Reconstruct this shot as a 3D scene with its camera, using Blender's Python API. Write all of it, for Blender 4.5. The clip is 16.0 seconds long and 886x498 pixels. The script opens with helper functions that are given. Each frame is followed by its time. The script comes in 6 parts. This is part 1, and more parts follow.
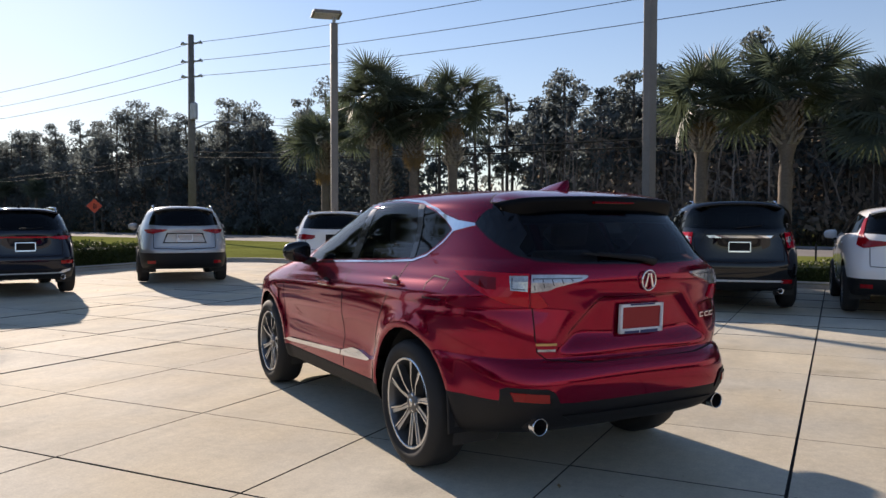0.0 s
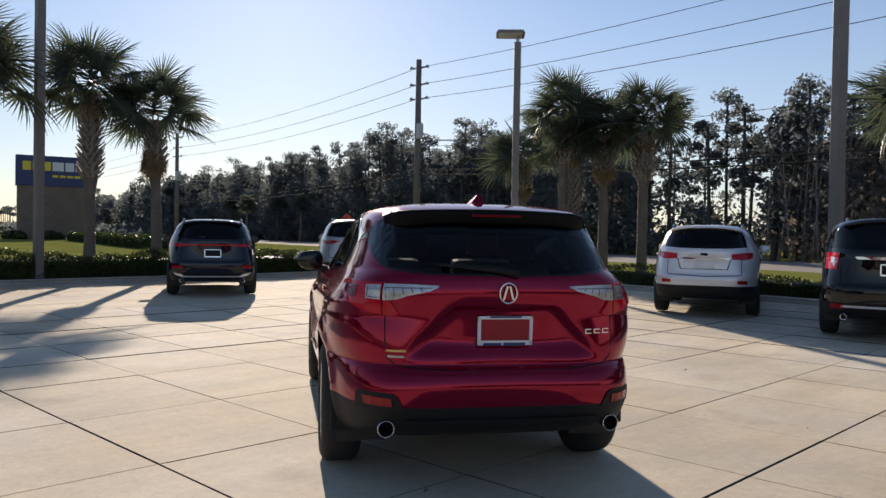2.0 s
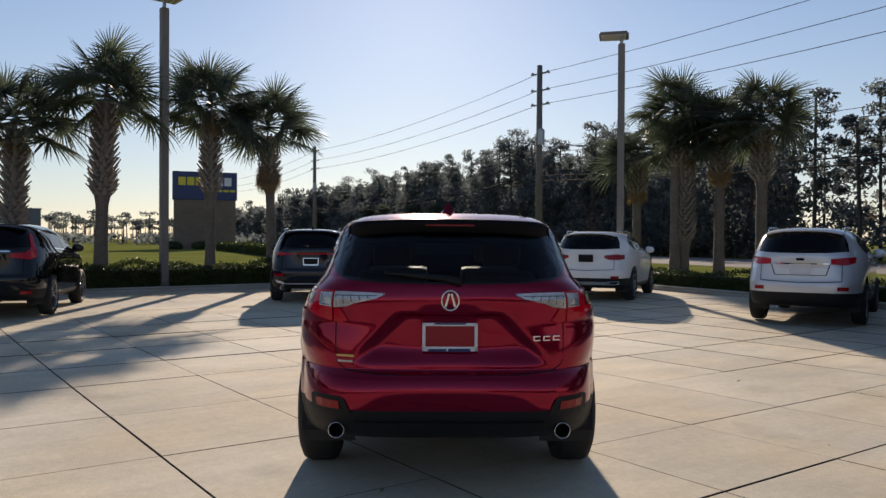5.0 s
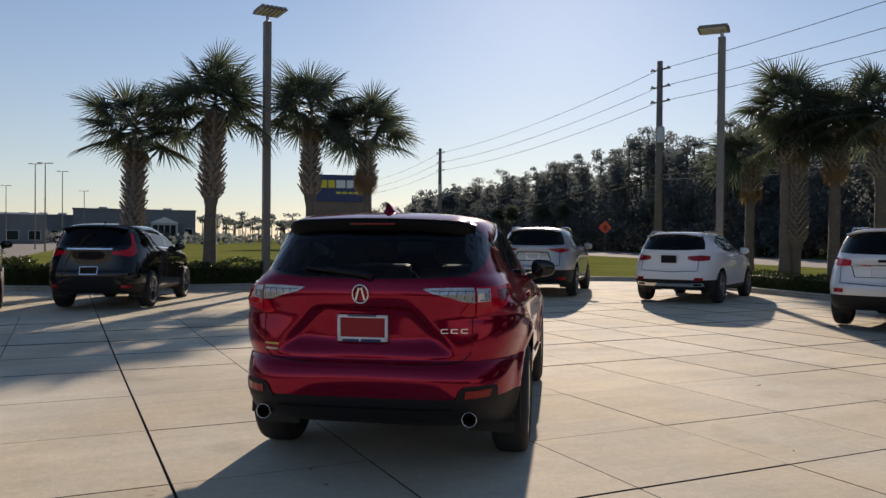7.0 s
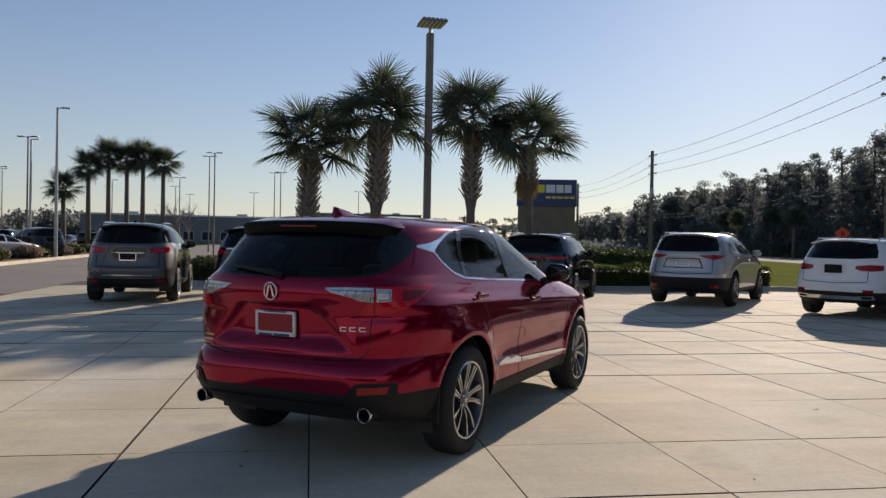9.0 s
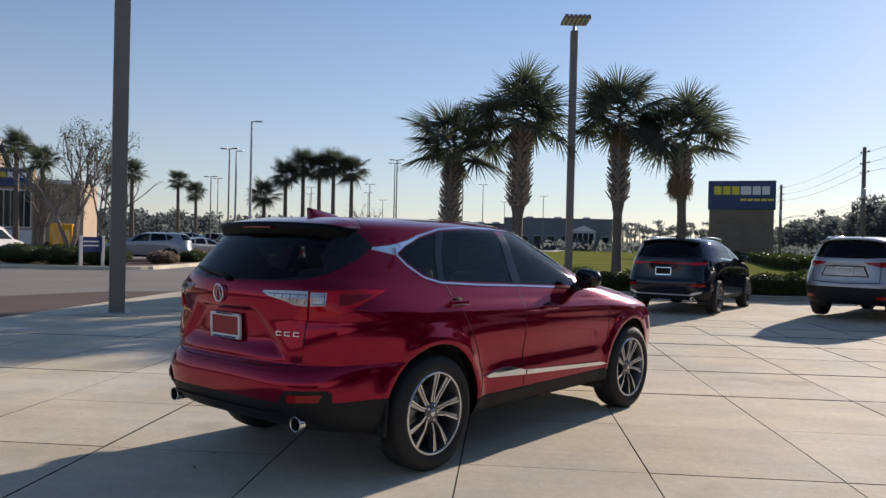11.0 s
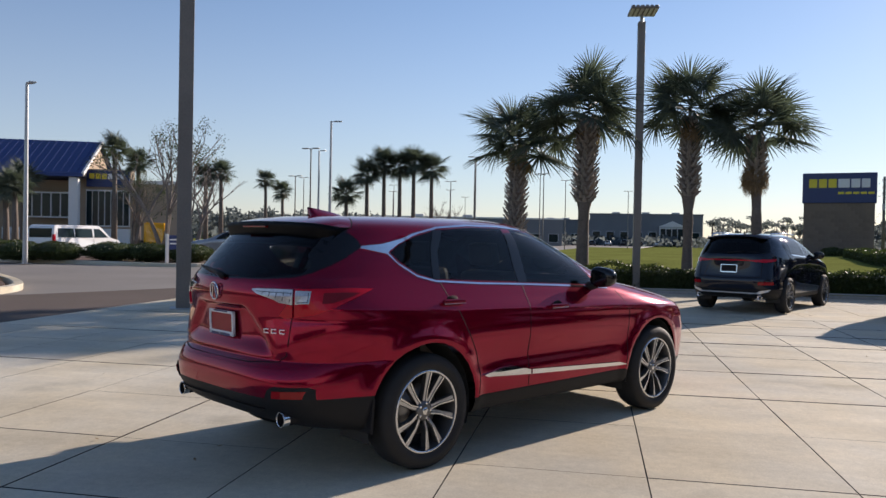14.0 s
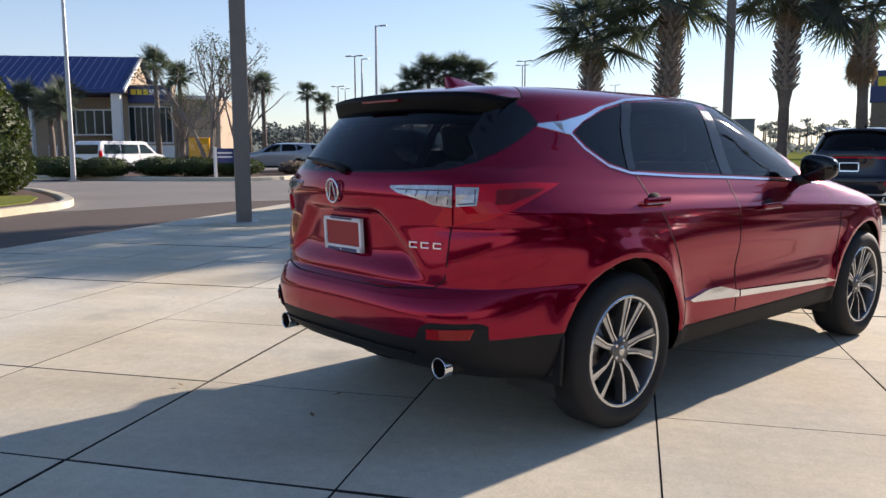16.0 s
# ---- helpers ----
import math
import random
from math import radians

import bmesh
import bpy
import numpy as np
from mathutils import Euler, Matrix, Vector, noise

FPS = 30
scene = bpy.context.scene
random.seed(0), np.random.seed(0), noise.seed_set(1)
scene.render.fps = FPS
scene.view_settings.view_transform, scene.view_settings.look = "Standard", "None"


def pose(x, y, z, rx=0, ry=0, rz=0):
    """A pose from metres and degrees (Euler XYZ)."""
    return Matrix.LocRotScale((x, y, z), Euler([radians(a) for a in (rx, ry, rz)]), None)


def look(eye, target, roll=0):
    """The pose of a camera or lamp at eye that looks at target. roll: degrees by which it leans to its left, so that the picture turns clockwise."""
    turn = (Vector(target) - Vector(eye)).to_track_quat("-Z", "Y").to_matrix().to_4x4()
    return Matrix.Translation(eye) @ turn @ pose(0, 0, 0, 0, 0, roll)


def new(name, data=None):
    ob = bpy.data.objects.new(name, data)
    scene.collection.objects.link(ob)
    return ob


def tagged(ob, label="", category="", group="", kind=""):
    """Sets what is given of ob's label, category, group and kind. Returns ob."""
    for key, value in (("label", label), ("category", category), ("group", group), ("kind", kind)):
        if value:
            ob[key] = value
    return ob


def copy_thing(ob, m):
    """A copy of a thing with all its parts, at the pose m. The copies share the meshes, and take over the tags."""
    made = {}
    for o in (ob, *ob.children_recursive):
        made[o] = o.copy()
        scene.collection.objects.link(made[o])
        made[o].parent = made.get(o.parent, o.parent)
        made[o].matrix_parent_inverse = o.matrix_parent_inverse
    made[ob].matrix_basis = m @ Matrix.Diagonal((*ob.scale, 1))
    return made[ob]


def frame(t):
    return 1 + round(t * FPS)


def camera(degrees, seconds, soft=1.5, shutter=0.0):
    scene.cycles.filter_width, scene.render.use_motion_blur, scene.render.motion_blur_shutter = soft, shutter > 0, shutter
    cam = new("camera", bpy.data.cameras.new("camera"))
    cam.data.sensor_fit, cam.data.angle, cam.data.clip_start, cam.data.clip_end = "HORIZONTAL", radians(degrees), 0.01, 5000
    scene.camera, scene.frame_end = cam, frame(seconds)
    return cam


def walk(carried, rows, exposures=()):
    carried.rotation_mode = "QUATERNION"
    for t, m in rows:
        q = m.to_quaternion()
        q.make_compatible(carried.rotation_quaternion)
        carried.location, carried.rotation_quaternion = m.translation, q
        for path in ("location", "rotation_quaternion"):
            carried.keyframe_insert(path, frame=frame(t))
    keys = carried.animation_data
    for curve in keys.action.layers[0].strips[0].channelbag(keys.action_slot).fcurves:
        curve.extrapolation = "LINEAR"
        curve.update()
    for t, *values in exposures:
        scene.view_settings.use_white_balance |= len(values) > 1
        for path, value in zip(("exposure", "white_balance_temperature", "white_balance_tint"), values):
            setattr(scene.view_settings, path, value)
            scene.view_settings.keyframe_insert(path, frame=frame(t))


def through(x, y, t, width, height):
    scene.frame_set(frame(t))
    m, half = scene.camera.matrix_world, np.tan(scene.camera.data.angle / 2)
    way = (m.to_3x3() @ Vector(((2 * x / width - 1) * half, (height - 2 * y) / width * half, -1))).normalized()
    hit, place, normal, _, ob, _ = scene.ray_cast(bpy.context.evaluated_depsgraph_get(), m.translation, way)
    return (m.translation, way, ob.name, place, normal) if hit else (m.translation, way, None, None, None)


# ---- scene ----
cam = camera(59.0, 16.0)
PATH = [
    (0, (0.248, 0.422, 1.417), (-0.631, 2.217, 1.349), 0.1),
    (0.5, (0.731, 0.581, 1.437), (-0.291, 2.299, 1.371), 0.4),
    (1, (1.162, 0.832, 1.415), (0.004, 2.461, 1.356), 0.5),
    (1.5, (1.608, 1.093, 1.421), (0.323, 2.624, 1.373), 0.8),
    (2, (2.013, 1.383, 1.412), (0.622, 2.82, 1.378), 1.0),
    (2.5, (2.385, 1.64, 1.433), (0.914, 2.995, 1.408), 1.2),
    (3, (2.634, 1.869, 1.447), (1.106, 3.159, 1.427), 1.2),
    (3.5, (2.699, 1.978, 1.441), (1.133, 3.223, 1.425), 1.0),
    (6, (3.099, 2.29, 1.436), (1.412, 3.363, 1.411), 0.2),
    (6.5, (3.381, 2.626, 1.414), (1.639, 3.609, 1.391), 0.3),
    (7, (3.668, 3.021, 1.429), (1.87, 3.895, 1.407), 0.5),
    (7.5, (3.918, 3.432, 1.427), (2.065, 4.184, 1.408), 0.7),
    (8, (4.1, 3.885, 1.442), (2.198, 4.504, 1.422), 0.9),
    (8.5, (4.306, 4.347, 1.451), (2.364, 4.825, 1.432), 1.1),
    (9, (4.345, 4.801, 1.439), (2.373, 5.134, 1.421), 1.1),
    (9.5, (4.307, 5.231, 1.432), (2.316, 5.424, 1.415), 1.2),
    (10, (4.181, 5.614, 1.434), (2.182, 5.676, 1.418), 1.3),
    (12.5, (4.029, 6.863, 1.484), (2.058, 6.521, 1.474), 1.1),
    (13, (4.007, 6.877, 1.472), (2.039, 6.52, 1.467), 1.0),
    (13.5, (4.004, 6.894, 1.474), (2.038, 6.528, 1.463), 1.0),
    (14, (3.982, 6.893, 1.479), (2.018, 6.517, 1.449), 1.1),
    (14.5, (3.907, 6.838, 1.46), (1.949, 6.435, 1.39), 1.1),
    (15, (3.66, 6.513, 1.404), (1.713, 6.076, 1.278), 0.8),
    (15.5, (3.249, 6.209, 1.341), (1.314, 5.742, 1.147), 0.4),
    (16, (2.775, 5.9, 1.305), (0.848, 5.429, 1.051), -0.1),
]
walk(cam, [(t, look(eye, target, roll)) for t, eye, target, roll in PATH],
     [(t, e, k, 17.0) for t, e, k in ((0.0, 0.63, 6700.0), (1.5, 0.49, 6750.0), (3.5, 0.33, 6950.0), (7.0, 0.2, 6950.0), (9.0, 0.16, 6800.0), (10.0, 0.26, 6600.0), (12.5, 0.46, 6450.0), (14.5, 0.55, 6400.0), (16.0, 0.90, 6400.0))])

# ---------------------------------------------------------------- world and sun
SUN_YAW, SUN_UP = 56.0, 20.0
world = bpy.data.worlds.new("world")
scene.world = world
world.use_nodes = True
wn = world.node_tree.nodes
sky = wn.new("ShaderNodeTexSky")
sky.sky_type = "NISHITA"
sky.sun_disc = False
sky.sun_elevation, sky.sun_rotation = radians(SUN_UP), radians(-SUN_YAW)
sky.air_density, sky.dust_density, sky.ozone_density = 1.0, 0.12, 3.2
veil = wn.new("ShaderNodeMix")  # thin haze, thicker towards the horizon
veil.data_type = "RGBA"
height, haze = wn.new("ShaderNodeSeparateXYZ"), wn.new("ShaderNodeMapRange")
haze.interpolation_type = "SMOOTHERSTEP"
haze.inputs["From Min"].default_value, haze.inputs["From Max"].default_value = -0.12, 0.45
haze.inputs["To Min"].default_value, haze.inputs["To Max"].default_value = 0.45, 0.02
where = wn.new("ShaderNodeTexCoord")
world.node_tree.links.new(where.outputs["Generated"], height.inputs[0])
world.node_tree.links.new(height.outputs["Z"], haze.inputs["Value"])
world.node_tree.links.new(haze.outputs[0], veil.inputs["Factor"])
veil.inputs["B"].default_value = (4.6, 4.65, 4.9, 1.0)
wn["Background"].inputs["Strength"].default_value = 0.09
world.node_tree.links.new(sky.outputs[0], veil.inputs["A"])
world.node_tree.links.new(veil.outputs["Result"], wn["Background"].inputs["Color"])
sun = new("sun", bpy.data.lights.new("sun", "SUN"))
sun.data.energy, sun.data.angle, sun.data.color = 4.5, radians(0.6), (1.0, 0.885, 0.735)
sun_dir = Vector((-math.sin(radians(SUN_YAW)) * math.cos(radians(SUN_UP)), math.cos(radians(SUN_YAW)) * math.cos(radians(SUN_UP)), math.sin(radians(SUN_UP))))
sun.matrix_world = look((0, 0, 30), Vector((0, 0, 30)) - sun_dir)


# ---------------------------------------------------------------- materials
def mat(name, color, rough=0.6, metal=0.0, vary=0.12, scale=3.0, fine=40.0, bump=0.0, coat=0.0, emit=0.0, spec=0.5, per_object=0.0):
    """A Principled material with colour variation at two scales and fine relief."""
    m = bpy.data.materials.new(name)
    m.use_nodes = True
    nt = m.node_tree
    b = nt.nodes["Principled BSDF"]
    b.inputs["Roughness"].default_value = rough
    b.inputs["Metallic"].default_value = metal
    b.inputs["Coat Weight"].default_value = coat
    b.inputs["Coat Roughness"].default_value = 0.03
    b.inputs["Specular IOR Level"].default_value = spec
    co = nt.nodes.new("ShaderNodeTexCoord")
    n1, n2 = nt.nodes.new("ShaderNodeTexNoise"), nt.nodes.new("ShaderNodeTexNoise")
    n1.inputs["Scale"].default_value, n2.inputs["Scale"].default_value = scale, fine
    n1.inputs["Detail"].default_value, n2.inputs["Detail"].default_value = 5, 3
    for n in (n1, n2):
        nt.links.new(co.outputs["Object"], n.inputs["Vector"])
    add = nt.nodes.new("ShaderNodeMath")
    add.operation = "ADD"
    nt.links.new(n1.outputs["Fac"], add.inputs[0])
    nt.links.new(n2.outputs["Fac"], add.inputs[1])
    rng = nt.nodes.new("ShaderNodeMapRange")
    rng.inputs["From Min"].default_value, rng.inputs["From Max"].default_value = 0.6, 1.4
    rng.inputs["To Min"].default_value, rng.inputs["To Max"].default_value = 1 - vary, 1 + vary
    nt.links.new(add.outputs[0], rng.inputs["Value"])
    last = rng.outputs[0]
    if per_object:
        info = nt.nodes.new("ShaderNodeObjectInfo")
        r2 = nt.nodes.new("ShaderNodeMapRange")
        r2.inputs["To Min"].default_value, r2.inputs["To Max"].default_value = 1 - per_object, 1 + per_object
        nt.links.new(info.outputs["Random"], r2.inputs["Value"])
        mul = nt.nodes.new("ShaderNodeMath")
        mul.operation = "MULTIPLY"
        nt.links.new(last, mul.inputs[0])
        nt.links.new(r2.outputs[0], mul.inputs[1])
        last = mul.outputs[0]
    mix = nt.nodes.new("ShaderNodeVectorMath")
    mix.operation = "SCALE"
    mix.inputs[0].default_value = color
    nt.links.new(last, mix.inputs["Scale"])
    nt.links.new(mix.outputs[0], b.inputs["Base Color"])
    if bump:
        bp = nt.nodes.new("ShaderNodeBump")
        bp.inputs["Strength"].default_value, bp.inputs["Distance"].default_value = bump, 0.02
        nt.links.new(add.outputs[0], bp.inputs["Height"])
        nt.links.new(bp.outputs[0], b.inputs["Normal"])
    if emit:
        b.inputs["Emission Color"].default_value = (*color, 1)
        b.inputs["Emission Strength"].default_value = emit
    return m


def glass_mat(name, tint, gloss=0.02):
    """A tinted pane: clear through its tint, with a Fresnel gloss."""
    m = bpy.data.materials.new(name)
    m.use_nodes = True
    nt = m.node_tree
    nt.nodes.remove(nt.nodes["Principled BSDF"])
    out = nt.nodes["Material Output"]
    tr, gl, mx, fr = (nt.nodes.new("ShaderNode" + k) for k in ("BsdfTransparent", "BsdfGlossy", "MixShader", "Fresnel"))
    tr.inputs["Color"].default_value = (*tint, 1)
    gl.inputs["Roughness"].default_value = gloss
    fr.inputs["IOR"].default_value = 1.4
    nt.links.new(fr.outputs[0], mx.inputs[0])
    nt.links.new(tr.outputs[0], mx.inputs[1])
    nt.links.new(gl.outputs[0], mx.inputs[2])
    nt.links.new(mx.outputs[0], out.inputs["Surface"])
    return m


def leafy(name, color, through=0.45, glow=(1.2, 1.3, 0.8), **kw):
    """A leaf that also lets light through from behind."""
    m = mat(name, color, **kw)
    nt = m.node_tree
    b, out = nt.nodes["Principled BSDF"], nt.nodes["Material Output"]
    tl, mx = nt.nodes.new("ShaderNodeBsdfTranslucent"), nt.nodes.new("ShaderNodeMixShader")
    mx.inputs[0].default_value = through
    src = b.inputs["Base Color"].links[0].from_socket
    tint = nt.nodes.new("ShaderNodeVectorMath")
    tint.operation = "MULTIPLY"
    tint.inputs[1].default_value = glow
    nt.links.new(src, tint.inputs[0])
    nt.links.new(tint.outputs[0], tl.inputs["Color"])
    nt.links.new(b.outputs[0], mx.inputs[1])
    nt.links.new(tl.outputs[0], mx.inputs[2])
    nt.links.new(mx.outputs[0], out.inputs["Surface"])
    return m


def paint(name, color, metal=0.4, rough=0.38, vary=0.04, spec=0.0, coat=1.0):
    return mat(name, color, rough, metal, vary, 2.0, 900.0, coat=coat, spec=spec)


def concrete_mat(name, color):
    """Old broom-finished concrete: broad stains, mottling, sandy speckle, pits and drips, laid over all slabs in the world's metres."""
    m = bpy.data.materials.new(name)
    m.use_nodes = True
    nt = m.node_tree
    b = nt.nodes["Principled BSDF"]
    b.inputs["Roughness"].default_value, b.inputs["Specular IOR Level"].default_value = 0.85, 0.18
    geo = nt.nodes.new("ShaderNodeNewGeometry")

    def noise_of(scale, detail=4, rough=0.55, stretch=(1, 1, 1)):
        mp, n = nt.nodes.new("ShaderNodeMapping"), nt.nodes.new("ShaderNodeTexNoise")
        mp.inputs["Scale"].default_value = stretch
        n.inputs["Scale"].default_value, n.inputs["Detail"].default_value, n.inputs["Roughness"].default_value = scale, detail, rough
        nt.links.new(geo.outputs["Position"], mp.inputs["Vector"])
        nt.links.new(mp.outputs[0], n.inputs["Vector"])
        return n.outputs["Fac"]

    def ranged(sock, a, c, lo, hi):
        r = nt.nodes.new("ShaderNodeMapRange")
        for k, v in (("From Min", a), ("From Max", c), ("To Min", lo), ("To Max", hi)):
            r.inputs[k].default_value = v
        nt.links.new(sock, r.inputs["Value"])
        return r.outputs[0]

    def times(a, c):
        q = nt.nodes.new("ShaderNodeMath")
        q.operation = "MULTIPLY"
        nt.links.new(a, q.inputs[0])
        nt.links.new(c, q.inputs[1])
        return q.outputs[0]

    info = nt.nodes.new("ShaderNodeObjectInfo")
    fine, grit = noise_of(70, 3, 0.7), noise_of(16, 5, 0.65)
    pits = nt.nodes.new("ShaderNodeTexVoronoi")
    pits.inputs["Scale"].default_value = 9.0
    nt.links.new(geo.outputs["Position"], pits.inputs["Vector"])
    f = ranged(noise_of(0.33, 5, 0.6), 0.35, 0.65, 0.84, 1.12)
    for s in (ranged(noise_of(2.1, 5, 0.65, (1, 0.35, 1)), 0.32, 0.68, 0.90, 1.10), ranged(grit, 0.3, 0.7, 0.92, 1.08), ranged(fine, 0.3, 0.7, 0.90, 1.10),
              ranged(pits.outputs["Distance"], 0.02, 0.06, 0.72, 1.0), ranged(noise_of(0.9, 3, 0.5), 0.62, 0.72, 1.0, 0.80), ranged(info.outputs["Random"], 0, 1, 0.94, 1.06)):
        f = times(f, s)
    warm = nt.nodes.new("ShaderNodeMix")
    warm.data_type = "RGBA"
    warm.inputs["A"].default_value, warm.inputs["B"].default_value = (color[0] * 1.03, color[1] * 0.99, color[2] * 0.92, 1), (color[0] * 0.98, color[1] * 1.0, color[2] * 1.04, 1)
    nt.links.new(ranged(noise_of(0.6, 3), 0.38, 0.62, 0, 1), warm.inputs["Factor"])
    mix = nt.nodes.new("ShaderNodeVectorMath")
    mix.operation = "SCALE"
    nt.links.new(warm.outputs["Result"], mix.inputs[0])
    nt.links.new(f, mix.inputs["Scale"])
    nt.links.new(mix.outputs[0], b.inputs["Base Color"])
    bp = nt.nodes.new("ShaderNodeBump")
    bp.inputs["Strength"].default_value, bp.inputs["Distance"].default_value = 0.18, 0.006
    nt.links.new(times(fine, grit), bp.inputs["Height"])
    nt.links.new(bp.outputs[0], b.inputs["Normal"])
    return m


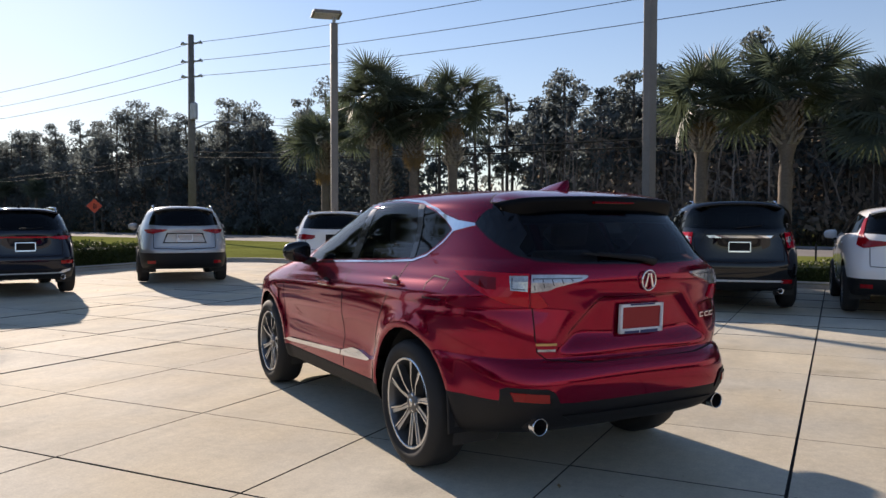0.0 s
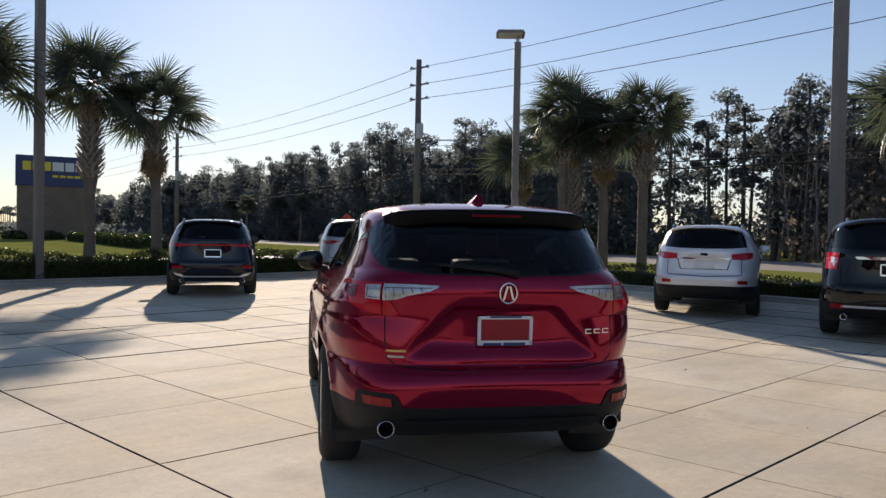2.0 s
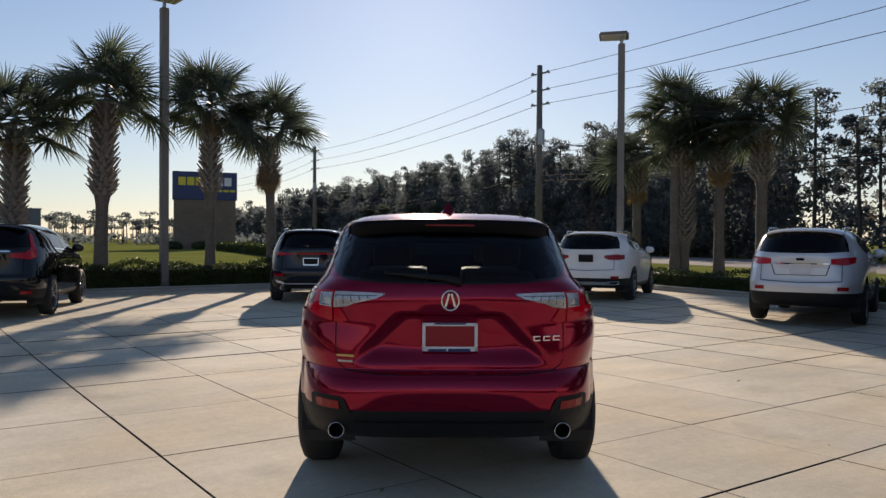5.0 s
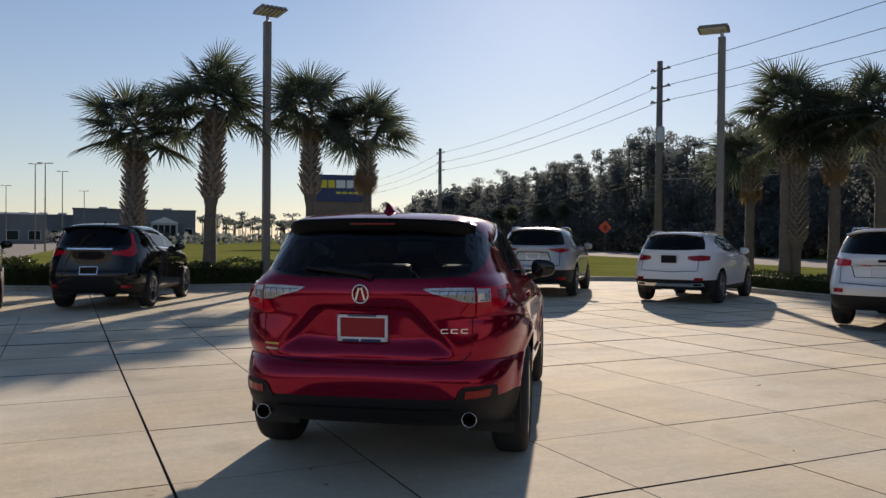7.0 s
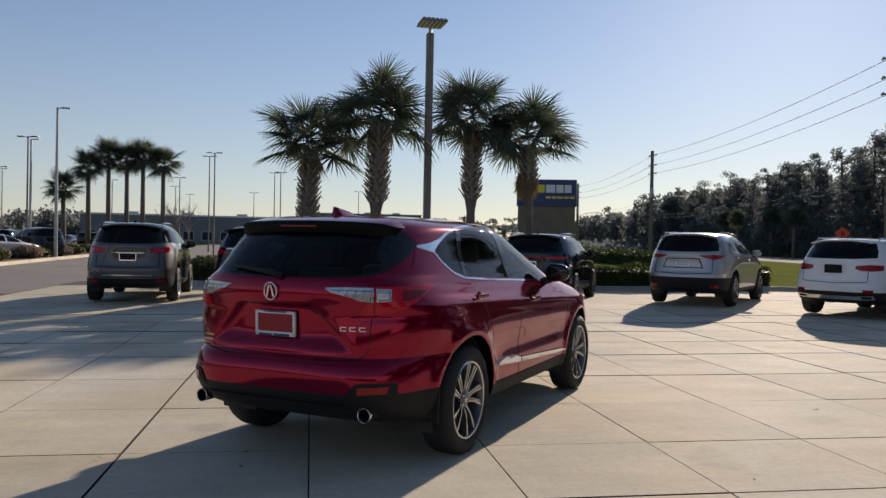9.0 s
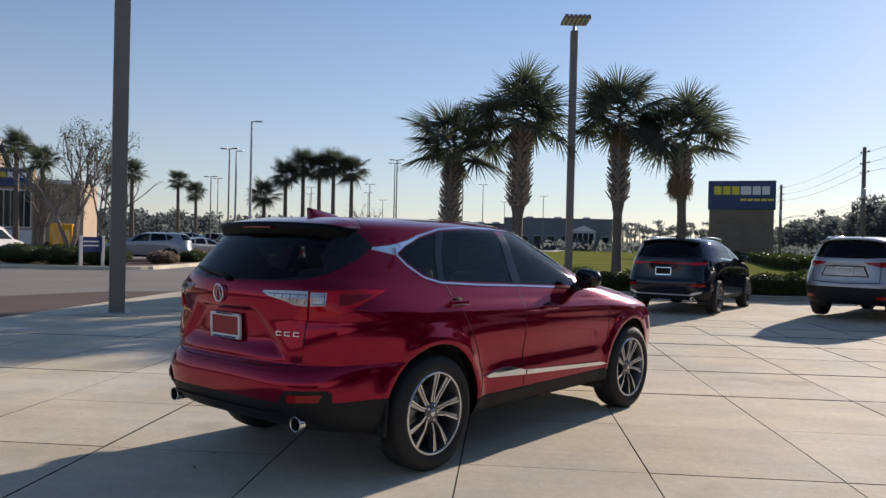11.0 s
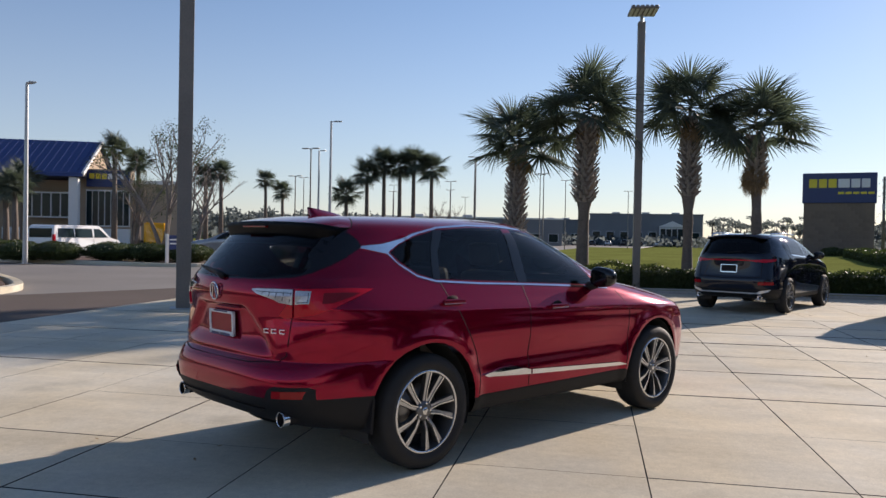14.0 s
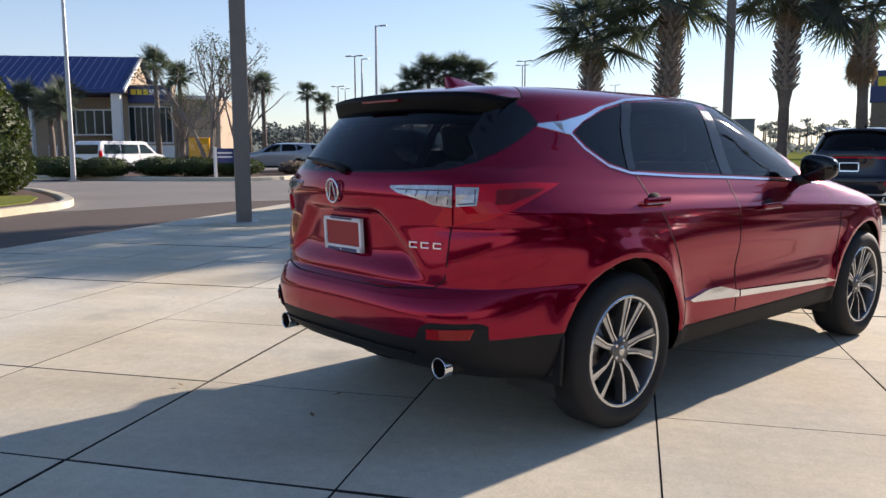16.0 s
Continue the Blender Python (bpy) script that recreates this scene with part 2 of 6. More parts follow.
M = dict(
    red_paint=paint("red_paint", (0.28, 0.001, 0.027), 0.72, 0.125, coat=0.55),
    black_paint=paint("black_paint", (0.006, 0.006, 0.008), 0.0, 0.5, spec=0.0),
    navy_paint=paint("navy_paint", (0.006, 0.008, 0.018), 0.0, 0.5, spec=0.0),
    white_paint=paint("white_paint", (0.80, 0.80, 0.80), 0.0),
    silver_paint=paint("silver_paint", (0.38, 0.385, 0.395), 0.6),
    lightsilver_paint=paint("lightsilver_paint", (0.68, 0.69, 0.71), 0.45),
    grey_paint=paint("grey_paint", (0.09, 0.09, 0.095), 0.5),
    beige_paint=paint("beige_paint", (0.42, 0.40, 0.36), 0.5),
    blue_paint=paint("blue_paint", (0.02, 0.05, 0.16), 0.4),
    bus_yellow=paint("bus_yellow", (0.75, 0.36, 0.02), 0.0),
    plastic=mat("black_plastic", (0.010, 0.010, 0.012), 0.6, 0, 0.15, 6, 200, 0.05, spec=0.3),
    gloss_black=mat("gloss_black", (0.006, 0.006, 0.007), 0.08, 0, 0.1, 3, 100),
    spoiler_black=mat("satin_black", (0.004, 0.004, 0.005), 0.5, 0, 0.1, 3, 100, spec=0.12),
    interior=mat("interior_dark", (0.03, 0.029, 0.028), 0.8, 0, 0.2, 8, 150),
    leather=mat("leather", (0.15, 0.13, 0.11), 0.55, 0, 0.15, 8, 120, 0.1),
    cloth=mat("headliner", (0.35, 0.33, 0.30), 0.9, 0, 0.1, 8, 200),
    chrome=mat("chrome", (0.75, 0.76, 0.78), 0.07, 1.0, 0.03, 5, 60),
    alloy=mat("machined_alloy", (0.70, 0.71, 0.73), 0.20, 1.0, 0.06, 8, 120),
    alloy_mid=mat("grey_alloy", (0.54, 0.545, 0.555), 0.30, 0.9, 0.1, 8, 120),
    alloy_dark=mat("dark_alloy", (0.15, 0.152, 0.156), 0.32, 0.7, 0.1, 8, 120),
    rubber=mat("rubber", (0.015, 0.015, 0.016), 0.75, 0, 0.2, 12, 150, 0.1),
    disc=mat("brake_disc", (0.28, 0.27, 0.26), 0.4, 1.0, 0.1, 8, 80),
    seam=mat("panel_gap", (0.004, 0.002, 0.002), 0.8, 0, 0.1, 3, 40),
    plate=mat("plate_blank", (0.30, 0.012, 0.02), 0.4, 0.2, 0.08, 8, 120),
    plate_white=mat("plate_white", (0.75, 0.76, 0.78), 0.4, 0, 0.08, 8, 120),
    lens_red=mat("red_lens", (0.50, 0.002, 0.016), 0.06, 0, 0.1, 6, 60, coat=0.6, spec=0.1),
    lens_dark=mat("dark_red_lens", (0.17, 0.002, 0.006), 0.06, 0, 0.1, 6, 60, coat=0.6, spec=0.1),
    lens_mid=mat("deep_red_lens", (0.30, 0.004, 0.008), 0.08, 0, 0.1, 6, 60, coat=0.6, spec=0.1),
    lens_clear=mat("clear_lens", (0.44, 0.44, 0.45), 0.16, 0.5, 0.35, 28, 110, coat=1.0),
    lens_rib=mat("lens_rib", (0.12, 0.12, 0.13), 0.2, 0.6, 0.1, 20, 90),
    gold=mat("gold_lettering", (0.55, 0.40, 0.15), 0.35, 0.6, 0.1, 20, 90),
    glass=glass_mat("front_glass", (0.44, 0.48, 0.47)),
    glass_mid=glass_mat("tinted_glass", (0.30, 0.31, 0.305)),
    glass_quarter=glass_mat("quarter_glass", (0.14, 0.145, 0.15)),
    glass_rear=glass_mat("rear_glass", (0.48, 0.50, 0.51)),
    glass_screen=glass_mat("screen_glass", (0.78, 0.82, 0.80)),
    glass_dark=glass_mat("privacy_glass", (0.055, 0.058, 0.065)),
    concrete=concrete_mat("concrete", (0.585, 0.53, 0.412)),
    joint=mat("joint_filler", (0.05, 0.045, 0.04), 0.95, 0, 0.25, 2, 30, 0.2),
    kerb=mat("kerb_concrete", (0.40, 0.37, 0.33), 0.9, 0, 0.25, 1.2, 20, 0.2),
    asphalt=mat("asphalt", (0.125, 0.098, 0.082), 0.95, 0, 0.2, 0.4, 60, 0.2, spec=0.2),
    asphalt_old=mat("grey_asphalt", (0.24, 0.22, 0.20), 0.95, 0, 0.2, 0.3, 50, 0.2, spec=0.2),
    grass=mat("grass", (0.185, 0.200, 0.055), 1.0, 0, 0.38, 0.25, 8, 0.3, spec=0.0),
    soil=mat("mulch", (0.10, 0.055, 0.035), 0.95, 0, 0.4, 2, 14, 0.5),
    leaf=leafy("hedge_leaf", (0.055, 0.072, 0.025), 0.28, rough=0.5, vary=0.4, scale=1.5, fine=10, spec=0.25),
    pine=leafy("pine_needles", (0.106, 0.118, 0.122), 0.66, (1.36, 1.42, 1.36), spec=0.0, rough=0.8, vary=0.5, scale=0.2, fine=2),
    brush=leafy("dry_brush", (0.25, 0.20, 0.165), 0.5, (1.1, 1.1, 1.0), spec=0.1, rough=0.9, vary=0.4, scale=0.3, fine=3),
    bark=mat("pine_bark", (0.085, 0.07, 0.058), 0.9, 0, 0.3, 1, 8, 0.4),
    twig=mat("bare_twigs", (0.20, 0.165, 0.14), 0.9, 0, 0.3, 1, 8),
    palm_bark=mat("palm_bark", (0.16, 0.13, 0.105), 0.9, 0, 0.35, 4, 22, 0.6),
    boot=mat("palm_boots", (0.25, 0.215, 0.18), 0.85, 0, 0.35, 6, 30, 0.4, per_object=0.1),
    dead=leafy("dead_fronds", (0.24, 0.16, 0.09), 0.3, rough=0.85, vary=0.3, scale=4, fine=30),
    frond=leafy("palm_fronds", (0.086, 0.104, 0.080), 0.42, (1.12, 1.20, 0.94), rough=0.52, vary=0.3, scale=2, fine=12, per_object=0.2),
    pole=mat("bronze_pole", (0.19, 0.17, 0.15), 0.5, 0.1, 0.18, 2, 30, 0.05),
    pole_grey=mat("galvanised_pole", (0.42, 0.43, 0.44), 0.45, 0.6, 0.1, 2, 30),
    wood=mat("weathered_wood", (0.165, 0.15, 0.135), 0.9, 0, 0.25, 3, 20, 0.3),
    wire=mat("wire", (0.03, 0.03, 0.03), 0.9, 0.0, 0.05, 1, 5, spec=0.1),
    led=mat("led_lens", (0.7, 0.7, 0.68), 0.3, 0, 0.05, 4, 40),
    sign_blue=mat("sign_blue", (0.012, 0.030, 0.13), 0.4, 0, 0.08, 0.8, 12),
    sign_wall=mat("sign_block", (0.20, 0.15, 0.115), 0.85, 0, 0.15, 1, 14, 0.2, per_object=0.08),
    sign_yellow=mat("sign_yellow", (0.75, 0.60, 0.04), 0.5, 0, 0.05, 3, 30),
    sign_white=mat("sign_white", (0.75, 0.75, 0.75), 0.5, 0, 0.05, 3, 30),
    sign_orange=mat("sign_orange", (0.85, 0.10, 0.03), 0.5, 0, 0.05, 3, 30),
    roof_blue=mat("blue_metal_roof", (0.010, 0.035, 0.16), 0.4, 0.2, 0.1, 0.3, 8),
    stucco=mat("tan_stucco", (0.40, 0.305, 0.215), 0.9, 0, 0.12, 0.4, 20, 0.1),
    white_wall=mat("white_render", (0.72, 0.71, 0.68), 0.8, 0, 0.1, 0.4, 20),
    pale_wall=mat("pale_bounce_wall", (0.34, 0.34, 0.335), 0.8, 0, 0.1, 0.3, 12),
    grey_wall=mat("grey_cladding", (0.16, 0.17, 0.18), 0.7, 0, 0.12, 0.2, 10),
    shop_glass=mat("shop_glass", (0.012, 0.024, 0.026), 0.08, 0, 0.1, 1, 10, spec=0.2),
)


# ---------------------------------------------------------------- mesh helpers
def part(name, bm, material, parent=None, label="", smooth=False):
    """One mesh object from a bmesh (or a finished mesh), under a thing or a part."""
    if isinstance(bm, bmesh.types.BMesh):
        me = bpy.data.meshes.new(name)
        bm.to_mesh(me)
        bm.free()
        me.materials.append(M[material] if isinstance(material, str) else material)
        if smooth:
            me.polygons.foreach_set("use_smooth", [True] * len(me.polygons))
    else:
        me = bm
    ob = new(name, me)
    if parent is not None:
        ob.parent = parent
    if label:
        ob["label"] = label
    return ob


def thing(name, label, category, m=None, group="", kind=""):
    ob = new(name)
    if m is not None:
        ob.matrix_basis = m
    return tagged(ob, label, category, group, kind)


def box(bm, x0, y0, z0, x1, y1, z1, bevel=0.0, m=None):
    """A box added to bm, its edges rounded by bevel."""
    r = bmesh.ops.create_cube(bm, size=1.0)
    vs = r["verts"]
    bmesh.ops.scale(bm, vec=(x1 - x0, y1 - y0, z1 - z0), verts=vs)
    bmesh.ops.translate(bm, vec=((x0 + x1) / 2, (y0 + y1) / 2, (z0 + z1) / 2), verts=vs)
    if bevel:
        es = list({e for v in vs for e in v.link_edges})
        r = bmesh.ops.bevel(bm, geom=es, offset=bevel, segments=2, affect="EDGES", profile=0.6)
        vs = list({v for f in r["faces"] for v in f.verts} | {v for v in vs if v.is_valid})
    if m is not None:
        bmesh.ops.transform(bm, matrix=m, verts=vs)
    return bm


def boxed(*args, **kw):
    return box(bmesh.new(), *args, **kw)


def tube(bm, points, radii, sides=8, cap=True):
    """A tube along points with a radius at each."""
    pts = [Vector(p) for p in points]
    rings = []
    for i, p in enumerate(pts):
        d = (pts[min(i + 1, len(pts) - 1)] - pts[max(i - 1, 0)]).normalized()
        a = d.cross(Vector((0, 0, 1)) if abs(d.z) < 0.95 else Vector((1, 0, 0))).normalized()
        b = d.cross(a)
        r = float(radii[i] if hasattr(radii, "__len__") else radii)
        rings.append([bm.verts.new(p + r * (math.cos(k * math.tau / sides) * a + math.sin(k * math.tau / sides) * b)) for k in range(sides)])
    for r0, r1 in zip(rings, rings[1:]):
        for k in range(sides):
            bm.faces.new((r0[k], r1[k], r1[(k + 1) % sides], r0[(k + 1) % sides]))
    if cap:
        bm.faces.new(rings[0])
        bm.faces.new(rings[-1][::-1])
    return bm


def lathe(bm, profile, steps=32, axis="y", closed=False, m=None):
    """Turns (along, radius) pairs round an axis."""
    rings = []
    for k in range(steps):
        a = k * math.tau / steps
        ring = []
        for s, r in profile:
            p = {"y": (r * math.cos(a), s, r * math.sin(a)), "z": (r * math.cos(a), r * math.sin(a), s)}[axis]
            ring.append(bm.verts.new(m @ Vector(p) if m is not None else p))
        rings.append(ring)
    n = len(profile)
    for k in range(steps):
        a, b = rings[k], rings[(k + 1) % steps]
        for i in range(n if closed else n - 1):
            j = (i + 1) % n
            bm.faces.new((a[i], a[j], b[j], b[i]))
    return bm


def spline(xs, ys, x):
    """Smooth monotone-ish interpolation through knots (Catmull-Rom with clamped slopes)."""
    xs, ys = np.asarray(xs, float), np.asarray(ys, float)
    h = np.diff(xs)
    d = np.diff(ys) / h
    mm = np.zeros(len(xs))
    mm[0], mm[-1] = d[0], d[-1]
    for i in range(1, len(xs) - 1):
        mm[i] = 0 if d[i - 1] * d[i] <= 0 else (h[i - 1] + h[i]) / (h[i] / d[i - 1] + h[i - 1] / d[i])
    x = np.clip(x, xs[0], xs[-1])
    i = np.clip(np.searchsorted(xs, x, "right") - 1, 0, len(xs) - 2)
    t = (x - xs[i]) / h[i]
    return (2 * t**3 - 3 * t**2 + 1) * ys[i] + (t**3 - 2 * t**2 + t) * h[i] * mm[i] + (-2 * t**3 + 3 * t**2) * ys[i + 1] + (t**3 - t**2) * h[i] * mm[i + 1]


# ---------------------------------------------------------------- cars
from mathutils.bvhtree import BVHTree

LEVEL_Z = [.275, .30, .37, .50, .62, .70, .735, .80, .90, 1.0, 1.08, 1.15, 1.20, 1.30, 1.40, 1.50, 1.545, 1.577, 1.603, 1.62, 1.63]
LEVEL_W = [.78, .86, .89, .908, .915, .92, .92, .922, .918, .892, .852, .812, .790, .748, .714, .680, .645, .575, .45, .28, .03]
LEVEL_R = [-2.06, -2.17, -2.29, -2.365, -2.386, -2.362, -2.328, -2.332, -2.342, -2.355, -2.365, -2.355, -2.335, -2.26, -2.17, -2.06, -1.99, -1.90, -1.66, -1.28, -.7]
LEVEL_R_PLAIN = [-2.15, -2.26, -2.345, -2.385, -2.40, -2.395, -2.375, -2.365, -2.355, -2.36, -2.365, -2.355, -2.335, -2.26, -2.17, -2.06, -1.99, -1.90, -1.66, -1.28, -.7]
LEVEL_W_PLAIN = [.78, .86, .89, .908, .915, .92, .92, .925, .93, .932, .925, .895, .867, .807, .745, .665, .605, .53, .41, .25, .03]
CORNER_Z = [.30, .54, .72, .95, 1.135, 1.215, 1.45, 1.55, 1.62]
CORNER_N = [4.9, 4.9, 4.6, 8.0, 10.5, 7.0, 6.2, 5.0, 3.5]
TAIL_BOW = [0, 0, .05, .30, .36, .36, .33, .28, .12]
LEVEL_F = [2.14, 2.26, 2.32, 2.34, 2.35, 2.34, 2.33, 2.31, 2.23, 1.98, 1.55, 1.12, .99, .77, .57, .37, .25, .15, .03, -.10, -.30]
AXLE, TYRE_R, ARCH_R = 1.375, 0.368, 0.442
WINDOWS = dict(
    front=[(.62, 1.112), (.42, 1.335), (.20, 1.465), (0, 1.525), (-.29, 1.550), (-.29, 1.158), (.20, 1.135)],
    rear=[(-.39, 1.165), (-.39, 1.552), (-.75, 1.552), (-1.05, 1.530), (-1.13, 1.40), (-1.18, 1.20)],
    quarter=[(-1.23, 1.205), (-1.19, 1.40), (-1.13, 1.520), (-1.32, 1.478), (-1.47, 1.422), (-1.545, 1.375), (-1.48, 1.315), (-1.36, 1.240)],
)
SCREEN_REAR = [(.605, 1.243), (.40, 1.215), (0, 1.208), (-.40, 1.215), (-.605, 1.243), (-.63, 1.36), (-.56, 1.50), (0, 1.535), (.56, 1.50), (.63, 1.36)]
TAIL_EDGE = [(0, 1.200), (.40, 1.206), (.58, 1.220), (.645, 1.248), (.672, 1.295), (.668, 1.35), (.656, 1.396), (.636, 1.45), (.608, 1.508), (.55, 1.545), (0, 1.556)]
TAIL_BLACK = [(-u, z) for u, z in TAIL_EDGE] + TAIL_EDGE[-2:0:-1]
SCREEN_WIDE = [(.70, 1.215), (.40, 1.195), (0, 1.19), (-.40, 1.195), (-.70, 1.215), (-.67, 1.36), (-.60, 1.50), (-.5, 1.535), (0, 1.55), (.5, 1.535), (.60, 1.50), (.67, 1.36)]
SCREEN_FRONT = [(.72, 1.10), (0, 1.06), (-.72, 1.10), (-.62, 1.40), (-.52, 1.535), (0, 1.565), (.52, 1.535), (.62, 1.40)]


def body_grid(n_rings, n_side, upright=0.0, detail=True):
    """The closed shell as rings of points, z by z, in the shape of the red car; upright pushes the tail out."""
    s = np.linspace(0, len(LEVEL_Z) - 1, n_rings)
    k = np.arange(len(LEVEL_Z))
    zs, ws, rs, fs = (spline(k, v, s) for v in (LEVEL_Z, LEVEL_W if detail else LEVEL_W_PLAIN, LEVEL_R if detail else LEVEL_R_PLAIN, LEVEL_F))
    rs = rs + upright * np.clip((zs - 1.15) / 0.1, 0, 1) * (-2.33 - rs) * np.clip((1.64 - zs) / 0.03, 0, 1)
    if not detail:
        ws = ws + (.045 + (.075 if upright > .5 else 0)) * np.clip((zs - 1.12) / .3, 0, 1) * np.clip((1.63 - zs) / .05, 0, 1)
    phi = np.linspace(0, np.pi, 3000)

    def outline(ph, w, r, f, z):
        up = np.clip((z - 1.1) / 0.4, 0, 1)
        cx = (1 - up) * -0.35 + up * (0.55 * r + 0.45 * f)
        n_r, n_f = (np.interp(z, CORNER_Z, CORNER_N) if detail else 3.6 - 0.3 * up + 2.0 * np.clip((1.04 - z) / 0.30, 0, 1)), 5.0 - 1.9 * up
        n = np.where(ph < np.pi / 2, n_r, n_f)
        c, sn = np.abs(np.cos(ph)), np.abs(np.sin(ph))
        y = w * sn ** (2 / n)
        bow = np.interp(z, CORNER_Z, TAIL_BOW) * y * y if detail else 0
        return np.where(ph < np.pi / 2, cx - (cx - r - bow) * c ** (2 / n), cx + (f - cx) * c ** (2 / n)), y

    x, y = outline(phi, .9, -2.35, 2.2, .9)
    run = np.r_[0, np.cumsum(np.hypot(np.diff(x), np.diff(y)))]
    ph = np.interp(np.linspace(0, run[-1], n_side), run, phi)
    ph = np.r_[ph, (2 * np.pi - ph[1:-1][::-1])]
    side = np.where(ph > np.pi, -1.0, 1.0)
    half = np.where(ph > np.pi, 2 * np.pi - ph, ph)
    out = np.zeros((n_rings, len(ph), 3))
    for i in range(n_rings):
        x, y = outline(half, ws[i], rs[i], fs[i], zs[i])
        z = zs[i] + 0.016 * np.exp(-(((zs[i] - 1.02) / 0.2) ** 2)) * -x
        z = z + .035 * np.clip((-x - 1.75) / .4, 0, 1) * np.clip((.50 - z) / .2, 0, 1)
        if detail:
            # shoulder crease, hollow doors, wide haunches, lips round the arches
            flank = np.clip((y - 0.6) / 0.25, 0, 1)
            line = 0.975 - 0.035 * x
            y = y + flank * 0.013 * np.clip(1 - np.abs(z - line) / 0.07, 0, 1)
            y = y - flank * 0.022 * np.exp(-(((z - 0.66) / 0.10) ** 2)) * np.clip(1.15 - np.abs(x / 1.0) ** 4, 0, 1)
            for ax in (-AXLE, AXLE):
                d = np.hypot(x - ax, z - 0.37)
                y = y + flank * 0.020 * np.exp(-(((d - ARCH_R - 0.02) / 0.055) ** 2))
                y = y + flank * 0.012 * np.exp(-(((x - ax) / 0.45) ** 2)) * np.exp(-(((z - 0.85) / 0.12) ** 2))
            # hollow for the number plate and the ledge over the bumper
            tail = np.clip((-x - 1.9) / 0.2, 0, 1)
            wide = 0.30 + np.clip((1.03 - z) / 0.26, 0, 1) * 0.26
            m = np.clip((wide - y) / 0.05, 0, 1) * np.clip((1.05 - z) / 0.028, 0, 1) * np.clip((z - 0.745) / 0.12, 0, 1)
            x = x + tail * 0.040 * m * m * (3 - 2 * m)
        out[i] = np.stack([x, y * side, z], -1)
    return out


def shell(grid):
    bm = bmesh.new()
    vs = [[bm.verts.new(p) for p in ring] for ring in grid]
    n = len(vs[0])
    for a, b in zip(vs, vs[1:]):
        for j in range(n):
            bm.faces.new((a[j], a[(j + 1) % n], b[(j + 1) % n], b[j]))
    bm.faces.new(vs[0][::-1])
    bm.faces.new(vs[-1])
    bmesh.ops.recalc_face_normals(bm, faces=bm.faces)
    return bm


def inside(poly, u, v):
    hit, n = False, len(poly)
    for i in range(n):
        (a, b), (c, d) = poly[i], poly[(i + 1) % n]
        if (b > v) != (d > v) and u < (c - a) * (v - b) / (d - b) + a:
            hit = not hit
    return hit


def carve(bm, poly, axis, keep):
    """Cuts the outline poly into the faces that keep(centre) names, seen along axis ('y' or 'x')."""
    n = len(poly)
    for i in range(n):
        (a, b), (c, d) = poly[i], poly[(i + 1) % n]
        lo, hi = (min(a, c) - .10, min(b, d) - .10), (max(a, c) + .10, max(b, d) + .10)
        no = Vector((d - b, 0, a - c)) if axis == "y" else Vector((0, d - b, a - c))
        co = Vector((a, 0, b)) if axis == "y" else Vector((0, a, b))
        fs = []
        for f in bm.faces:
            m = f.calc_center_median()
            u = m.x if axis == "y" else m.y
            if lo[0] < u < hi[0] and lo[1] < m.z < hi[1] and keep(m):
                fs.append(f)
        if fs:
            geom = list({v for f in fs for v in f.verts}) + list({e for f in fs for e in f.edges}) + fs
            bmesh.ops.bisect_plane(bm, geom=geom, plane_co=co, plane_no=no.normalized(), dist=1e-5)


def take(bm, test):
    """Moves the faces for which test(centre) holds into a bmesh of their own."""
    out, seen, gone = bmesh.new(), {}, []
    for f in bm.faces:
        if test(f.calc_center_median()):
            vs = []
            for v in f.verts:
                if v not in seen:
                    seen[v] = out.verts.new(v.co)
                vs.append(seen[v])
            out.faces.new(vs)
            gone.append(f)
    bmesh.ops.delete(bm, geom=gone, context="FACES")
    return out


